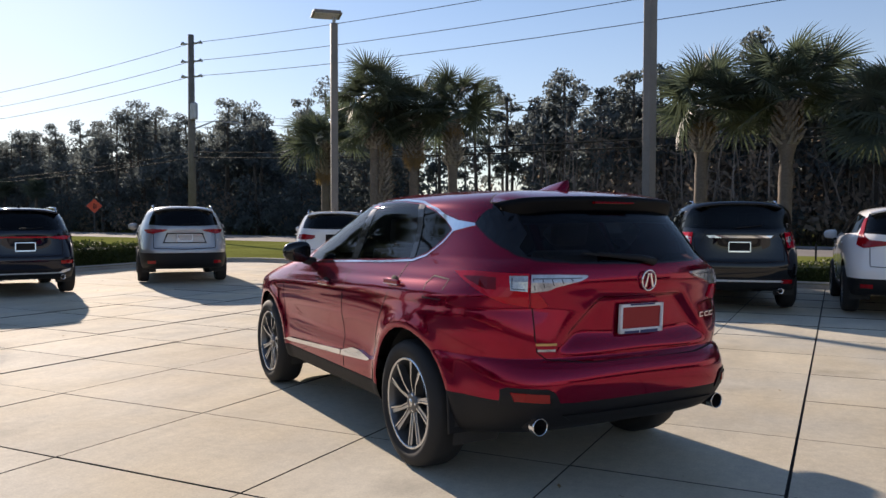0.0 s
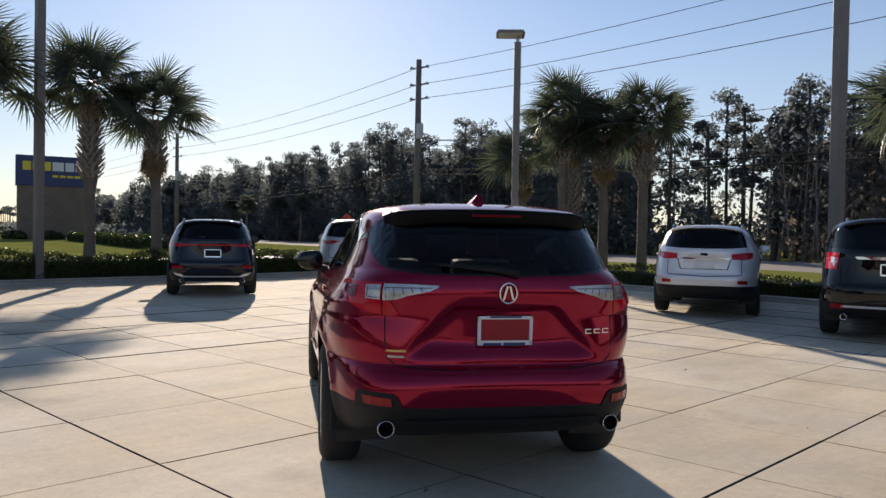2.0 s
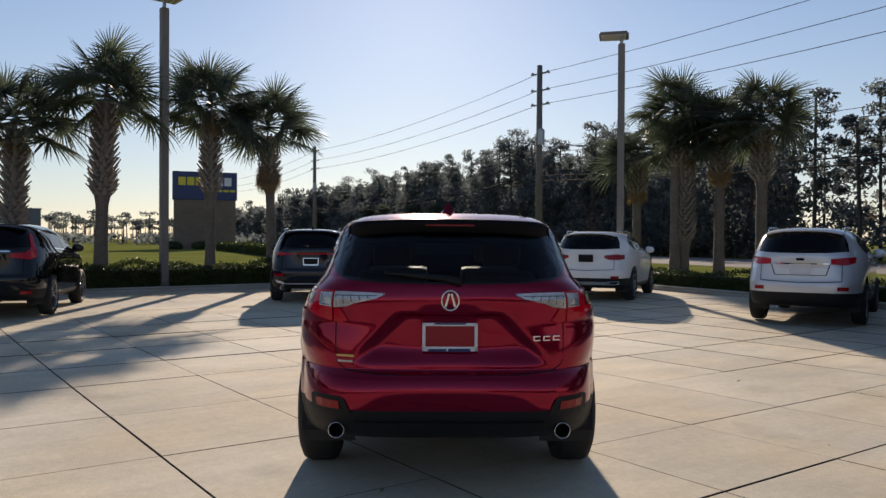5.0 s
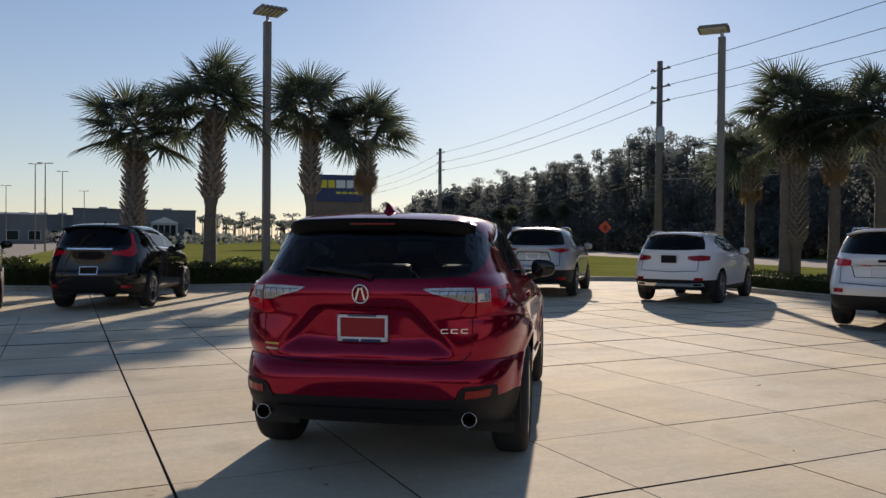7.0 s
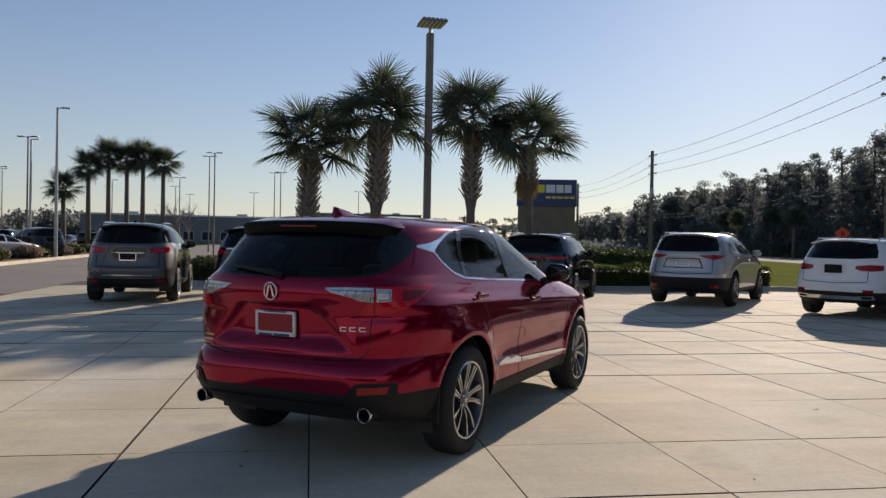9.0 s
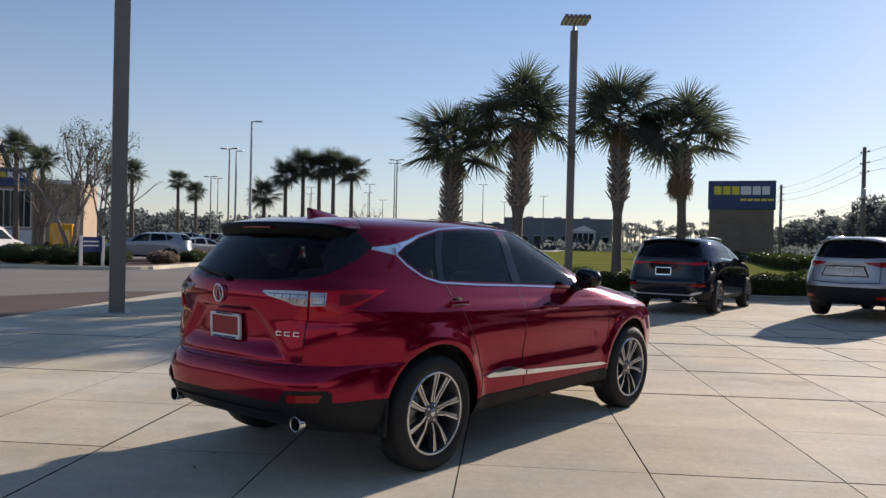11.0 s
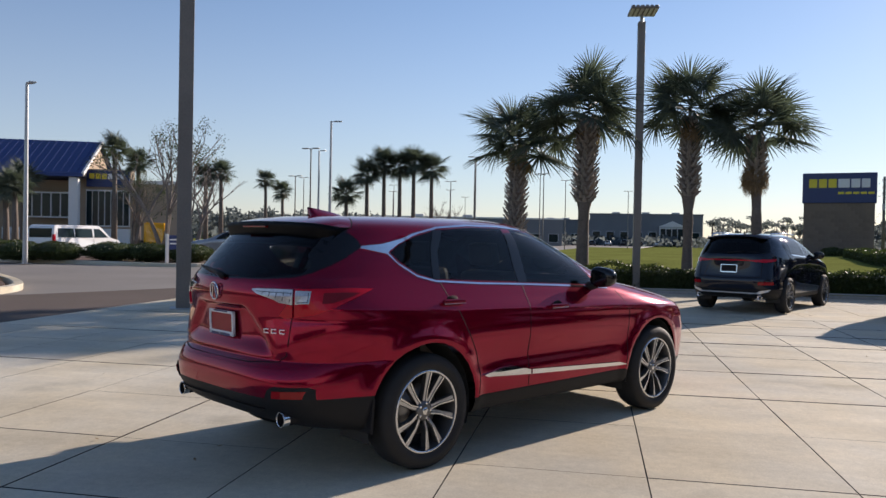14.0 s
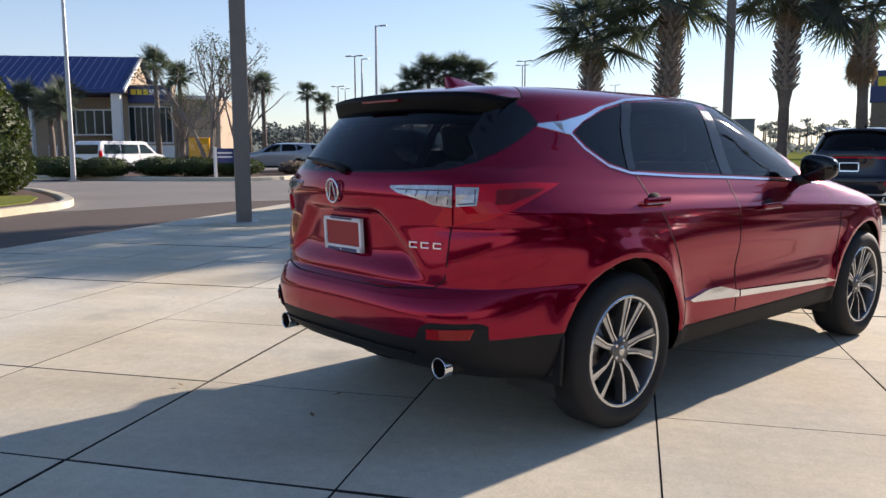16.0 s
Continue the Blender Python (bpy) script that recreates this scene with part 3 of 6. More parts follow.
class Skin:
    """The shell of a car, on which trim, lamps and gaps are laid by casting rays on it from outside."""

    def __init__(self, bm, scale):
        self.tree, self.k = BVHTree.FromBMesh(bm), scale

    def spot(self, u, z, turn, side, off):
        """The point of the skin at u across and z up, seen along a level way; turn 0 is from behind, 90 from the side."""
        a = radians(turn)
        way = Vector((-math.cos(a), math.sin(a), 0))
        across = Vector((math.sin(a), math.cos(a), 0))
        start = way * 4 + across * u + Vector((0, 0, z))
        p = self.tree.ray_cast(start, -way)[0]
        if p is None:
            p = self.tree.find_nearest(start - way * 2.2)[0]
        p = p + way * off
        return Vector((p.x * self.k[0], p.y * side * self.k[1], p.z * self.k[2]))

    def panel(self, poly, turn, side=1, off=0.006, deep=0.02, step=0.05):
        """A plate of the outline poly (u, z), bent on to the skin, with a rim."""
        bm = bmesh.new()
        bm.faces.new([bm.verts.new((u, z, 0)) for u, z in poly])
        us, zs = [u for u, _ in poly], [z for _, z in poly]
        for n, (lo, hi) in enumerate(((min(us), max(us)), (min(zs), max(zs)))):
            for k in range(1, int((hi - lo) / step) + 1):
                at = [0, 0, 0]
                at[n] = lo + k * step
                bmesh.ops.bisect_plane(bm, geom=bm.verts[:] + bm.edges[:] + bm.faces[:], plane_co=at, plane_no=(1 - n, n, 0), dist=1e-5)
        rim = [e for e in bm.edges if len(e.link_faces) == 1]
        r = bmesh.ops.extrude_edge_only(bm, edges=rim)
        low = {v for v in r["geom"] if isinstance(v, bmesh.types.BMVert)}
        for v in bm.verts:
            v.co = self.spot(v.co.x, v.co.y, turn, side, off - deep if v in low else off)
        bmesh.ops.recalc_face_normals(bm, faces=bm.faces)
        return bm

    def ribbon(self, line, turn, side=1, width=0.006, off=0.0015, step=0.04, close=False):
        """A thin strip along the line of (u, z) points, laid on the skin."""
        line = list(line) + ([line[0]] if close else [])
        pts = []
        for (a, b), (c, d) in zip(line, line[1:]):
            n = max(1, int(math.hypot(c - a, d - b) / step))
            pts += [(a + (c - a) * i / n, b + (d - b) * i / n) for i in range(n)]
        pts.append(line[-1])
        bm, rows = bmesh.new(), []
        for i, (u, z) in enumerate(pts):
            p, q = pts[max(i - 1, 0)], pts[min(i + 1, len(pts) - 1)]
            du, dz = q[0] - p[0], q[1] - p[1]
            h = math.hypot(du, dz) or 1
            nu, nz = -dz / h * width / 2, du / h * width / 2
            rows.append([bm.verts.new(self.spot(u + nu, z + nz, turn, side, off)), bm.verts.new(self.spot(u - nu, z - nz, turn, side, off))])
        for r0, r1 in zip(rows, rows[1:]):
            bm.faces.new((r0[0], r0[1], r1[1], r1[0]))
        bmesh.ops.recalc_face_normals(bm, faces=bm.faces)
        return bm


def wheel(parent, x, y, side, spokes, r=TYRE_R, width=0.235, rim_r=0.261, two_tone=True, detail=True):
    """A wheel whose outer face looks along side * y: tyre, rim, disc, spokes, cap and nuts."""
    w = new("wheel")
    w.parent = parent
    w.matrix_basis = pose(x, y, r, 0, 0, 0 if side > 0 else 180)
    h = width / 2
    seg = 48 if detail else 28
    prof = [(-h * .8, rim_r), (-h, rim_r + .03), (-h * 1.02, (r + rim_r) / 2), (-h * .86, r - .012), (-h * .6, r), (0, r + .002), (h * .6, r), (h * .86, r - .012), (h * 1.02, (r + rim_r) / 2), (h, rim_r + .03), (h * .8, rim_r)]
    part("tyre", lathe(bmesh.new(), prof, seg), "rubber", w, smooth=True)
    dark = "alloy_dark" if two_tone else "alloy"
    prof = [(h * .84, rim_r + .006), (h * .92, rim_r - .001), (h * .86, rim_r - .010)]
    part("rim_lip", lathe(bmesh.new(), prof, seg), "alloy", w, smooth=True)
    prof = [(h * .86, rim_r - .010), (h * .62, rim_r - .020), (h * .3, rim_r - .026), (-h * .7, rim_r - .02)]
    part("rim", lathe(bmesh.new(), prof, seg), dark, w, smooth=True)
    part("brake_disc", lathe(bmesh.new(), [(0.0, .03), (0.0, .165), (-.02, .165)], 24), "disc", w, smooth=True)
    part("wheel_well_back", lathe(bmesh.new(), [(-h * .72, .0), (-h * .72, rim_r)], 24), "interior", w)
    out = h * .70
    hub = bmesh.new()
    lathe(hub, [(out - .05, .062), (out - .012, .066), (out - .004, .05), (out, .03), (out, .0)], 20)
    part("hub", hub, dark, w, smooth=True)
    proto = None
    for i in range(spokes):
        a = i * math.tau / spokes + (.07 if spokes > 7 and i % 2 else -.07 if spokes > 7 else 0)
        if proto is None:
            bm = bmesh.new()
            lo, hi = (.012 if spokes > 7 else .034), (.020 if spokes > 7 else .038)
            ring = []
            for rr, ww, top, deep, lean in ((.045, lo * 1.25, out - .012, .05, 0), (.13, lo, out + .003, .045, .006), (rim_r - .012, hi, out + .014, .04, -.004)):
                edge = -ww + .55 * ww
                ring.append([bm.verts.new((x + lean, yy, rr)) for x, yy in ((-ww, top), (edge, top), (edge + .003, top - .006), (ww, top - .008), (ww * 1.2, top - deep), (-ww * 1.2, top - deep))])
            for a0, b0 in zip(ring, ring[1:]):
                for j in range(6):
                    bm.faces.new((a0[j], a0[(j + 1) % 6], b0[(j + 1) % 6], b0[j])).material_index = 1 if j == 0 else 2 if j == 2 else 0
            bmesh.ops.recalc_face_normals(bm, faces=bm.faces)
            proto = part("spoke", bm, dark, w)
            proto.matrix_basis = Matrix.Rotation(a, 4, "Y")
            face = proto.data
            face.materials.append(M["alloy"])
            face.materials.append(M["alloy_mid"] if two_tone else M["alloy"])
        else:
            part("spoke", face, dark, w).matrix_basis = Matrix.Rotation(a, 4, "Y")
    if detail:
        cap = bmesh.new()
        lathe(cap, [(out + .002, .0), (out + .002, .022), (out - .004, .027)], 20)
        part("centre_cap", cap, "alloy", w, smooth=True)
        nut = None
        for i in range(5):
            a = (i + .5) * math.tau / 5
            m = Matrix.Rotation(a, 4, "Y") @ Matrix.Translation((0.047, 0, 0))
            if nut is None:
                nb = lathe(bmesh.new(), [(out - .02, .010), (out - .004, .010), (out - .002, .006), (out - .002, 0)], 6)
                nut = part("lug_nut", nb, "chrome", w)
                nut.matrix_basis = m
            else:
                part("lug_nut", nut.data, "chrome", w).matrix_basis = m
    return w


def seats(parent, k, leather="leather"):
    """Front seats, a rear bench with head rests, dash, wheel and floor."""
    part("cabin_floor", boxed(-2.0, -.74, .34, 1.0, .74, .42, .02), "interior", parent)
    for y in (-.37, .37):
        for x, name in ((.12, "front_seat"), (-.82, "rear_seat")):
            bm = bmesh.new()
            box(bm, -.26, -.25, .42, .26, .25, .66, .05)
            box(bm, -.09, -.24, 0, .07, .24, .62, .05, pose(-.24, 0, .62, 0, -12))
            box(bm, -.05, -.13, .66, .05, .13, .84, .035, pose(-.26, 0, .62, 0, -12))
            s = part(name, bm, leather, parent, smooth=False)
            s.location = (x, y, 0)
    part("dashboard", boxed(.55, -.72, .74, .98, .72, 1.04, .05), "interior", parent)
    bm = lathe(bmesh.new(), [(.012 * math.cos(t), .18 + .014 * math.sin(t)) for t in np.linspace(0, math.tau, 8)[:-1]], 24, "z", True, pose(.42, .37, 1.0, 0, -65))
    part("steering_wheel", bm, "interior", parent, smooth=True)
    part("parcel_shelf", boxed(-2.12, -.60, .78, -1.25, .60, .86, .02), "interior", parent)
    for o in parent.children:
        if o.name.split(".")[0] in ("cabin_floor", "dashboard", "parcel_shelf", "front_seat", "rear_seat", "steering_wheel"):
            o.scale = k
            o.location = [a * b for a, b in zip(o.location, k)]


def car_body(name, label, place, yaw, paint_name, size=(4.744, 1.90, 1.668), upright=0.0, rings=34, side_n=46, detail=False,
             clad_rear=.50, clad_side=.385, spokes=5, group="", two_tone=True, glass_rear="glass_dark"):
    """A five-door car: shell with its openings, panes, wheels and cabin. Returns the thing, the skin and the scale."""
    k = (size[0] / 4.744, size[1] / 1.90, size[2] / 1.668)
    car = thing(name, label, "car", pose(place[0], place[1], place[2] if len(place) > 2 else 0, 0, 0, yaw + 90), group)
    bm = shell(body_grid(rings, side_n, upright, detail))
    skin = Skin(bm, k)
    tall = lambda m: abs(m.y) > .45  # noqa: E731
    wins = dict(WINDOWS)
    if upright > 0.3:
        wins["quarter"] = [(-1.21, 1.20), (-1.18, 1.40), (-1.13, 1.515), (-1.55, 1.50), (-1.86, 1.46), (-1.93, 1.40), (-1.90, 1.22), (-1.5, 1.205)]
    circle = [(ARCH_R * math.cos(t), .37 + ARCH_R * math.sin(t)) for t in np.linspace(0, math.tau, 29 if detail else 19)[:-1]]
    arches = [[(u + ax, z) for u, z in circle] for ax in (-AXLE, AXLE)]
    for poly in wins.values():
        carve(bm, poly, "y", tall)
    rear = SCREEN_REAR if detail else [(u * (1.08 if upright > .5 else 1.0), z) for u, z in SCREEN_WIDE]
    carve(bm, rear, "x", lambda m: m.x < -1.7)
    if detail:
        carve(bm, TAIL_BLACK, "x", lambda m: m.x < -1.35)
    carve(bm, SCREEN_FRONT, "x", lambda m: m.x > -.25)
    for poly in arches:
        carve(bm, poly, "y", lambda m: abs(m.y) > .5 and m.z < .95)
    carve(bm, [(-2.6, clad_rear), (-1.7, clad_rear)], "y", lambda m: True)
    carve(bm, [(.95, clad_rear), (-.95, clad_rear)], "x", lambda m: m.x < -1.7)
    carve(bm, [(-1.7, clad_side), (2.5, clad_side)], "y", lambda m: m.x > -1.7)
    take(bm, lambda m: abs(m.y) > .5 and any(inside(p, m.x, m.z) for p in arches)).free()
    panes = []
    for key, poly in wins.items():
        for s in (1, -1):
            panes.append((f"{key}_door_window" if key != "quarter" else "quarter_window", take(bm, lambda m: abs(m.y) > .45 and m.y * s > 0 and inside(poly, m.x, m.z)), ("glass" if key == "front" else "glass_mid" if key == "rear" else "glass_quarter") if detail else "glass" if key == "front" else "glass_dark"))
    panes.append(("rear_window", take(bm, lambda m: m.x < -1.7 and inside(rear, m.y, m.z)), glass_rear))
    if detail:
        panes.append(("tailgate_surround", take(bm, lambda m: m.x < -1.35 and inside(TAIL_BLACK, m.y, m.z)), "gloss_black"))
    panes.append(("windscreen", take(bm, lambda m: m.x > -.25 and inside(SCREEN_FRONT, m.y, m.z)), "glass_screen"))
    clad = take(bm, lambda m: m.z < (clad_rear if m.x < -1.7 else clad_side))
    for b in [bm, clad] + [p[1] for p in panes]:
        bmesh.ops.scale(b, vec=k, verts=b.verts)
    part("body", bm, paint_name, car, smooth=True)
    part("lower_cladding", clad, "plastic", car, smooth=True)
    for nm, b, g in panes:
        part(nm, b, g, car, "glossy black surround of the rear window" if g == "gloss_black" else "dark tinted pane" if g == "glass_dark" else "clear pane", smooth=True)
    # wheel wells
    for ax in (-AXLE, AXLE):
        for s in (1, -1):
            b = bmesh.new()
            vs = []
            for t in np.linspace(-.35, math.pi + .35, 15):
                q = (ax + (ARCH_R + .006) * math.cos(t), .37 + (ARCH_R + .006) * math.sin(t))
                vs.append([b.verts.new((q[0] * k[0], s * yy * k[1], q[1] * k[2])) for yy in (.85, .56)])
            for p, q in zip(vs, vs[1:]):
                b.faces.new((p[0], p[1], q[1], q[0]))
            part("wheel_well", b, "interior", car)
            wheel(car, ax * k[0], s * .81 * k[1], s, spokes, r=TYRE_R if detail else .36, two_tone=two_tone, detail=detail)
    part("underbody", boxed(-1.85 * k[0], -.62, .29, 2.15 * k[0], .62, .42, .04), "interior", car)
    seats(car, k)
    part("headliner", boxed(-1.7 * k[0], -.52 * k[1], 1.545 * k[2], .05, .50 * k[1], 1.553 * k[2], .003), "cloth", car)
    return car, skin, k


def door_mirror(car, k, material, x=.43, z=1.17, side=1, out=1.0):
    bm = bmesh.new()
    bmesh.ops.create_uvsphere(bm, u_segments=20, v_segments=12, radius=1)
    for v in bm.verts:
        c = [math.copysign(abs(q) ** .7, q) for q in v.co]
        v.co = Vector((c[0] * .085 * (1.0 if c[0] > 0 else .55), c[1] * .108, c[2] * .080 * (1 - .15 * c[1] * side)))
    bmesh.ops.translate(bm, vec=(x * k[0], side * out * k[1], z * k[2]), verts=bm.verts)
    part("door_mirror", bm, material, car, smooth=True)
    bm = tube(bmesh.new(), [(x * k[0], side * (out - .17) * k[1], (z - .09) * k[2]), (x * k[0], side * (out - .05) * k[1], (z - .06) * k[2])], [.04, .03], 8)
    part("mirror_arm", bm, "plastic", car, smooth=True)


def plate_holder(car, skin, z, frame_mat, plate_mat, wide=.31, high=.16, x_off=.012, u=0.0):
    """A number plate frame on the tail with its plate and bars for the writing on it."""
    c = skin.spot(u, z, 0, 1, x_off)
    low = skin.spot(u, z - .07, 0, 1, x_off)
    lean = math.degrees(math.atan2(c.x - low.x, c.z - low.z))
    holder = new("number_plate")
    holder.parent = car
    holder.matrix_basis = pose(c.x, c.y, c.z, 0, lean, 0)
    bm = bmesh.new()
    t = .017
    for a in ((-wide / 2, -high / 2, wide / 2, -high / 2 + t * 1.5), (-wide / 2, high / 2 - t, wide / 2, high / 2), (-wide / 2, -high / 2, -wide / 2 + t, high / 2), (wide / 2 - t, -high / 2, wide / 2, high / 2)):
        box(bm, -.014, a[0], a[1], .004, a[2], a[3], .003)
    part("plate_frame", bm, frame_mat, holder)
    part("plate", boxed(-.006, -wide / 2 + .01, -high / 2 + .01, .004, wide / 2 - .01, high / 2 - .01), plate_mat, holder)
    return holder


# ---------------------------------------------------------------- ground, lot, kerbs, roads
def lot_z(x, y):
    """The lot rises gently outwards from its middle."""
    r = min(math.hypot(x, y - 4.0), 30.0)
    return .0085 * max(0.0, r - 6.5) * min(1.0, max(0.0, (y + 2.2) / 4.0))


def sheet(name, pts, z, material, label, category, deep=0.0, rise=False):
    """A level piece of ground with an outline, down to deep below its top."""
    bm = bmesh.new()
    f = bm.faces.new([bm.verts.new((x, y, z + (lot_z(x, y) if rise else 0))) for x, y in pts])
    if f.normal.z < 0:
        f.normal_flip()
    if deep:
        r = bmesh.ops.extrude_face_region(bm, geom=[f])
        bmesh.ops.translate(bm, vec=(0, 0, -deep), verts=[v for v in r["geom"] if isinstance(v, bmesh.types.BMVert)])
        bmesh.ops.recalc_face_normals(bm, faces=bm.faces)
    return tagged(part(name, bm, material), label, category, kind="structure")


def smooth_line(pts, step=0.6):
    """A curve through points (Catmull-Rom), sampled about every step."""
    p = [Vector(q) for q in pts]
    p = [2 * p[0] - p[1]] + p + [2 * p[-1] - p[-2]]
    out = []
    for a, b, c, d in zip(p, p[1:], p[2:], p[3:]):
        n = max(2, int((c - b).length / step))
        for i in range(n):
            t = i / n
            out.append(0.5 * (2 * b + (c - a) * t + (2 * a - 5 * b + 4 * c - d) * t * t + (3 * b - a - 3 * c + d) * t**3))
    return out + [p[-2]]


def swept(line, profile, flip=False, rise=False):
    """A bar of the profile (across, up) along a level line."""
    bm, rows = bmesh.new(), []
    for i, p in enumerate(line):
        d = (line[min(i + 1, len(line) - 1)] - line[max(i - 1, 0)]).normalized()
        n = Vector((-d.y, d.x, 0)) * (-1 if flip else 1)
        rows.append([bm.verts.new(Vector((p.x, p.y, lot_z(p.x, p.y) if rise else 0)) + n * a + Vector((0, 0, b))) for a, b in profile])
    for r0, r1 in zip(rows, rows[1:]):
        for j in range(len(profile) - 1):
            bm.faces.new((r0[j], r1[j], r1[j + 1], r0[j + 1]))
    for r in (rows[0], rows[-1]):
        bm.faces.new(r)
    bmesh.ops.recalc_face_normals(bm, faces=bm.faces)
    return bm


KERB_LINE = smooth_line([(-40, .2, 0), (-24, .3, 0), (-19.4, .8, 0), (-17.8, 2.4, 0), (-17.35, 5, 0), (-17.4, 8, 0), (-17.35, 11, 0), (-17.2, 14, 0), (-17.4, 17, 0), (-17.4, 18.8, 0), (-16.6, 20.0, 0), (-15, 20.25, 0),
                         (-11.2, 19.5, 0), (-8.6, 19.2, 0), (-4.6, 18.75, 0), (0, 18.2, 0), (9, 17.2, 0), (20, 16.5, 0)])
gb = bmesh.new()
bmesh.ops.create_circle(gb, cap_ends=True, radius=2500, segments=64)
bmesh.ops.translate(gb, vec=(0, 0, -0.09), verts=gb.verts)
tagged(part("ground", gb, "grass"), "mown winter grass reaching away to the horizon", "ground", kind="structure")

edge = [(p.x, p.y) for p in KERB_LINE]
lawn = sheet("lawn", edge + [(60, 17), (60, 31), (0, 30.2), (-69, 47), (-130, 62), (-130, 6.4), (-66, 1.9)], 0.10, "grass", "short green lawn with worn patches beside the lot", "lawn", 0.4, True)
part_k = swept(KERB_LINE, [(-.02, -.05), (0, .09), (.015, .125), (.04, .135), (.17, .135), (.17, -.05)], rise=True)
tagged(part("kerb", part_k, "kerb", smooth=False), "pale concrete kerb edging the car lot", "kerb", kind="structure")

sheet("service_road", [(30, -2.3), (-17.5, -1.9), (-22, .45), (-40, .2), (-66, 1.8), (-130, 6.3), (-130, -14), (-33, -9.0), (-27.8, -9.6), (-26.7, -11), (-27.4, -20), (-30, -60), (30, -60)], -0.03, "asphalt_old", "worn grey asphalt service road", "road", 0.05)
sheet("road_patch", [(30, -2.4), (-12, -2.25), (-16.8, -1.9), (-15.3, -4.1), (-11.9, -5.9), (-10.2, -7.4), (-6, -9), (30, -12)], -0.022, "asphalt", "dark brown patch of newer asphalt", "road", 0.02)
island = smooth_line([(-3, -6.2, 0), (-7, -6.2, 0), (-10.5, -6.55, 0), (-12.6, -7.0, 0), (-14.25, -8.3, 0), (-15.9, -10.1, 0), (-17.4, -11.95, 0), (-17.65, -13.1, 0), (-16.6, -13.9, 0), (-12, -14.2, 0), (-3, -14.2, 0)], .5)
tagged(part("island_kerb", swept(island, [(-.02, -.05), (0, .09), (.02, .12), (.05, .13), (.26, .13), (.26, -.05)], True), "concrete"), "light concrete kerb round a planted island", "kerb", kind="structure")
sheet("island_bed", [(p.x * .985 - .12, p.y - .12) for p in island], .09, "soil", "mulch and thin grass inside the kerbed island", "planting bed", .1)
far_kerb = smooth_line([(-130, -14.3, 0), (-60, -10.6, 0), (-33, -9.0, 0), (-28.4, -9.3, 0), (-27.0, -11, 0), (-27.1, -14, 0), (-27.6, -20, 0), (-30, -50, 0)], .8)
tagged(part("far_kerb", swept(far_kerb, [(-.02, -.05), (0, .09), (.02, .12), (.05, .13), (.26, .13), (.26, -.05)], True), "concrete"), "light concrete kerb along the service road", "kerb", kind="structure")
sheet("far_bed", [(p.x - .12, p.y - .1) for p in far_kerb] + [(-34, -50), (-33, -26), (-33.5, -15), (-60, -15), (-130, -19)], .09, "soil", "brown mulch bed beyond the service road", "planting bed", .1)
sheet("far_lot", [(-32, -14.5), (-60, -14), (-130, -18), (-160, -60), (-40, -90), (-28, -40)], -.045, "asphalt_old", "grey asphalt of the neighbouring car lot", "car lot", .02)

walk_line = smooth_line([(-58, 4.4, 0), (-73, 6.9, 0), (-117, 11.8, 0), (-209, 22.7, 0)], 4.0)
tagged(part("footpath", swept(walk_line, [(0, .05), (0, .125), (1.7, .125), (1.7, .05)]), "kerb"), "pale concrete footpath curving along the lawn", "footpath", kind="structure")
sheet("far_road", [(-129, 6.2), (-129, -13.9), (-250, -20), (-250, 24), (-209, 20.5), (-160, 13.5)], -.035, "asphalt_old", "grey asphalt road running on past the lawn", "road", .02)
road_dir = Vector((-.970, .2425, 0))
rn = Vector((.2425, .970, 0))
base = Vector((0, 30.5, 0))
for nm, lo, hi, z, m_, lb in (("highway", 2.5, 17.5, .12, "asphalt_old", "sunlit grey highway beyond the lawn"), ("pavement", -1.2, .4, .13, "kerb", "narrow concrete footpath beside the highway")):
    q = [base + road_dir * s + rn * o for s, o in ((-150, lo), (500, lo), (500, hi), (-150, hi))]
    sheet(nm, [(p.x, p.y) for p in q], z, m_, lb, "road", .1)

# slabs of the lot: the joints run along x and y
COLS = [-6.62 - 1.25 * i for i in range(12, 0, -1)] + [-6.62, -5.40, -3.885, -2.465, -1.075, .085] + [.085 + 1.22 * i for i in range(1, 12)]
SKEW = .012
ROWS_Y = [-2.25, -1.30] + [3.59 + 1.222 * i for i in range(-3, 16)]
WIDE_X, WIDE_Y = (.085, -3.885, 6.185), (3.59,)
lot = tagged(new("lot_floor"), "sun-bleached concrete slabs with dark sawn joints", "car lot", kind="structure")
fb = bmesh.new()
bmesh.ops.create_grid(fb, x_segments=36, y_segments=26, size=.5)
for v in fb.verts:
    x, y = -4 + v.co.x * 36, 10.3 + v.co.y * 25.4
    v.co = (x, y, lot_z(x, y) - .02)
tagged(part("lot_base", fb, "joint"), "dark filler in the joints between slabs", "joint filler", kind="structure")


def slab_mesh(w, d):
    g, h = 0.004, 0.05
    bm = box(bmesh.new(), 0, 0, -h, w, d, 0)
    top = [e for e in bm.edges if all(v.co.z > -1e-6 for v in e.verts)]
    bmesh.ops.bevel(bm, geom=top, offset=0.0018, segments=1, affect="EDGES")
    for v in bm.verts:
        v.co.x += SKEW * v.co.y
    me = bpy.data.meshes.new("slab")
    bm.to_mesh(me)
    bm.free()
    me.materials.append(M["concrete"])
    me.materials.append(M["joint"])
    for p in me.polygons:
        p.material_index = 0 if p.normal.z > .9 else 1
    return me


def gap(v, wide):
    return .0078 if any(abs(v - q) < .01 for q in wide) else .0032


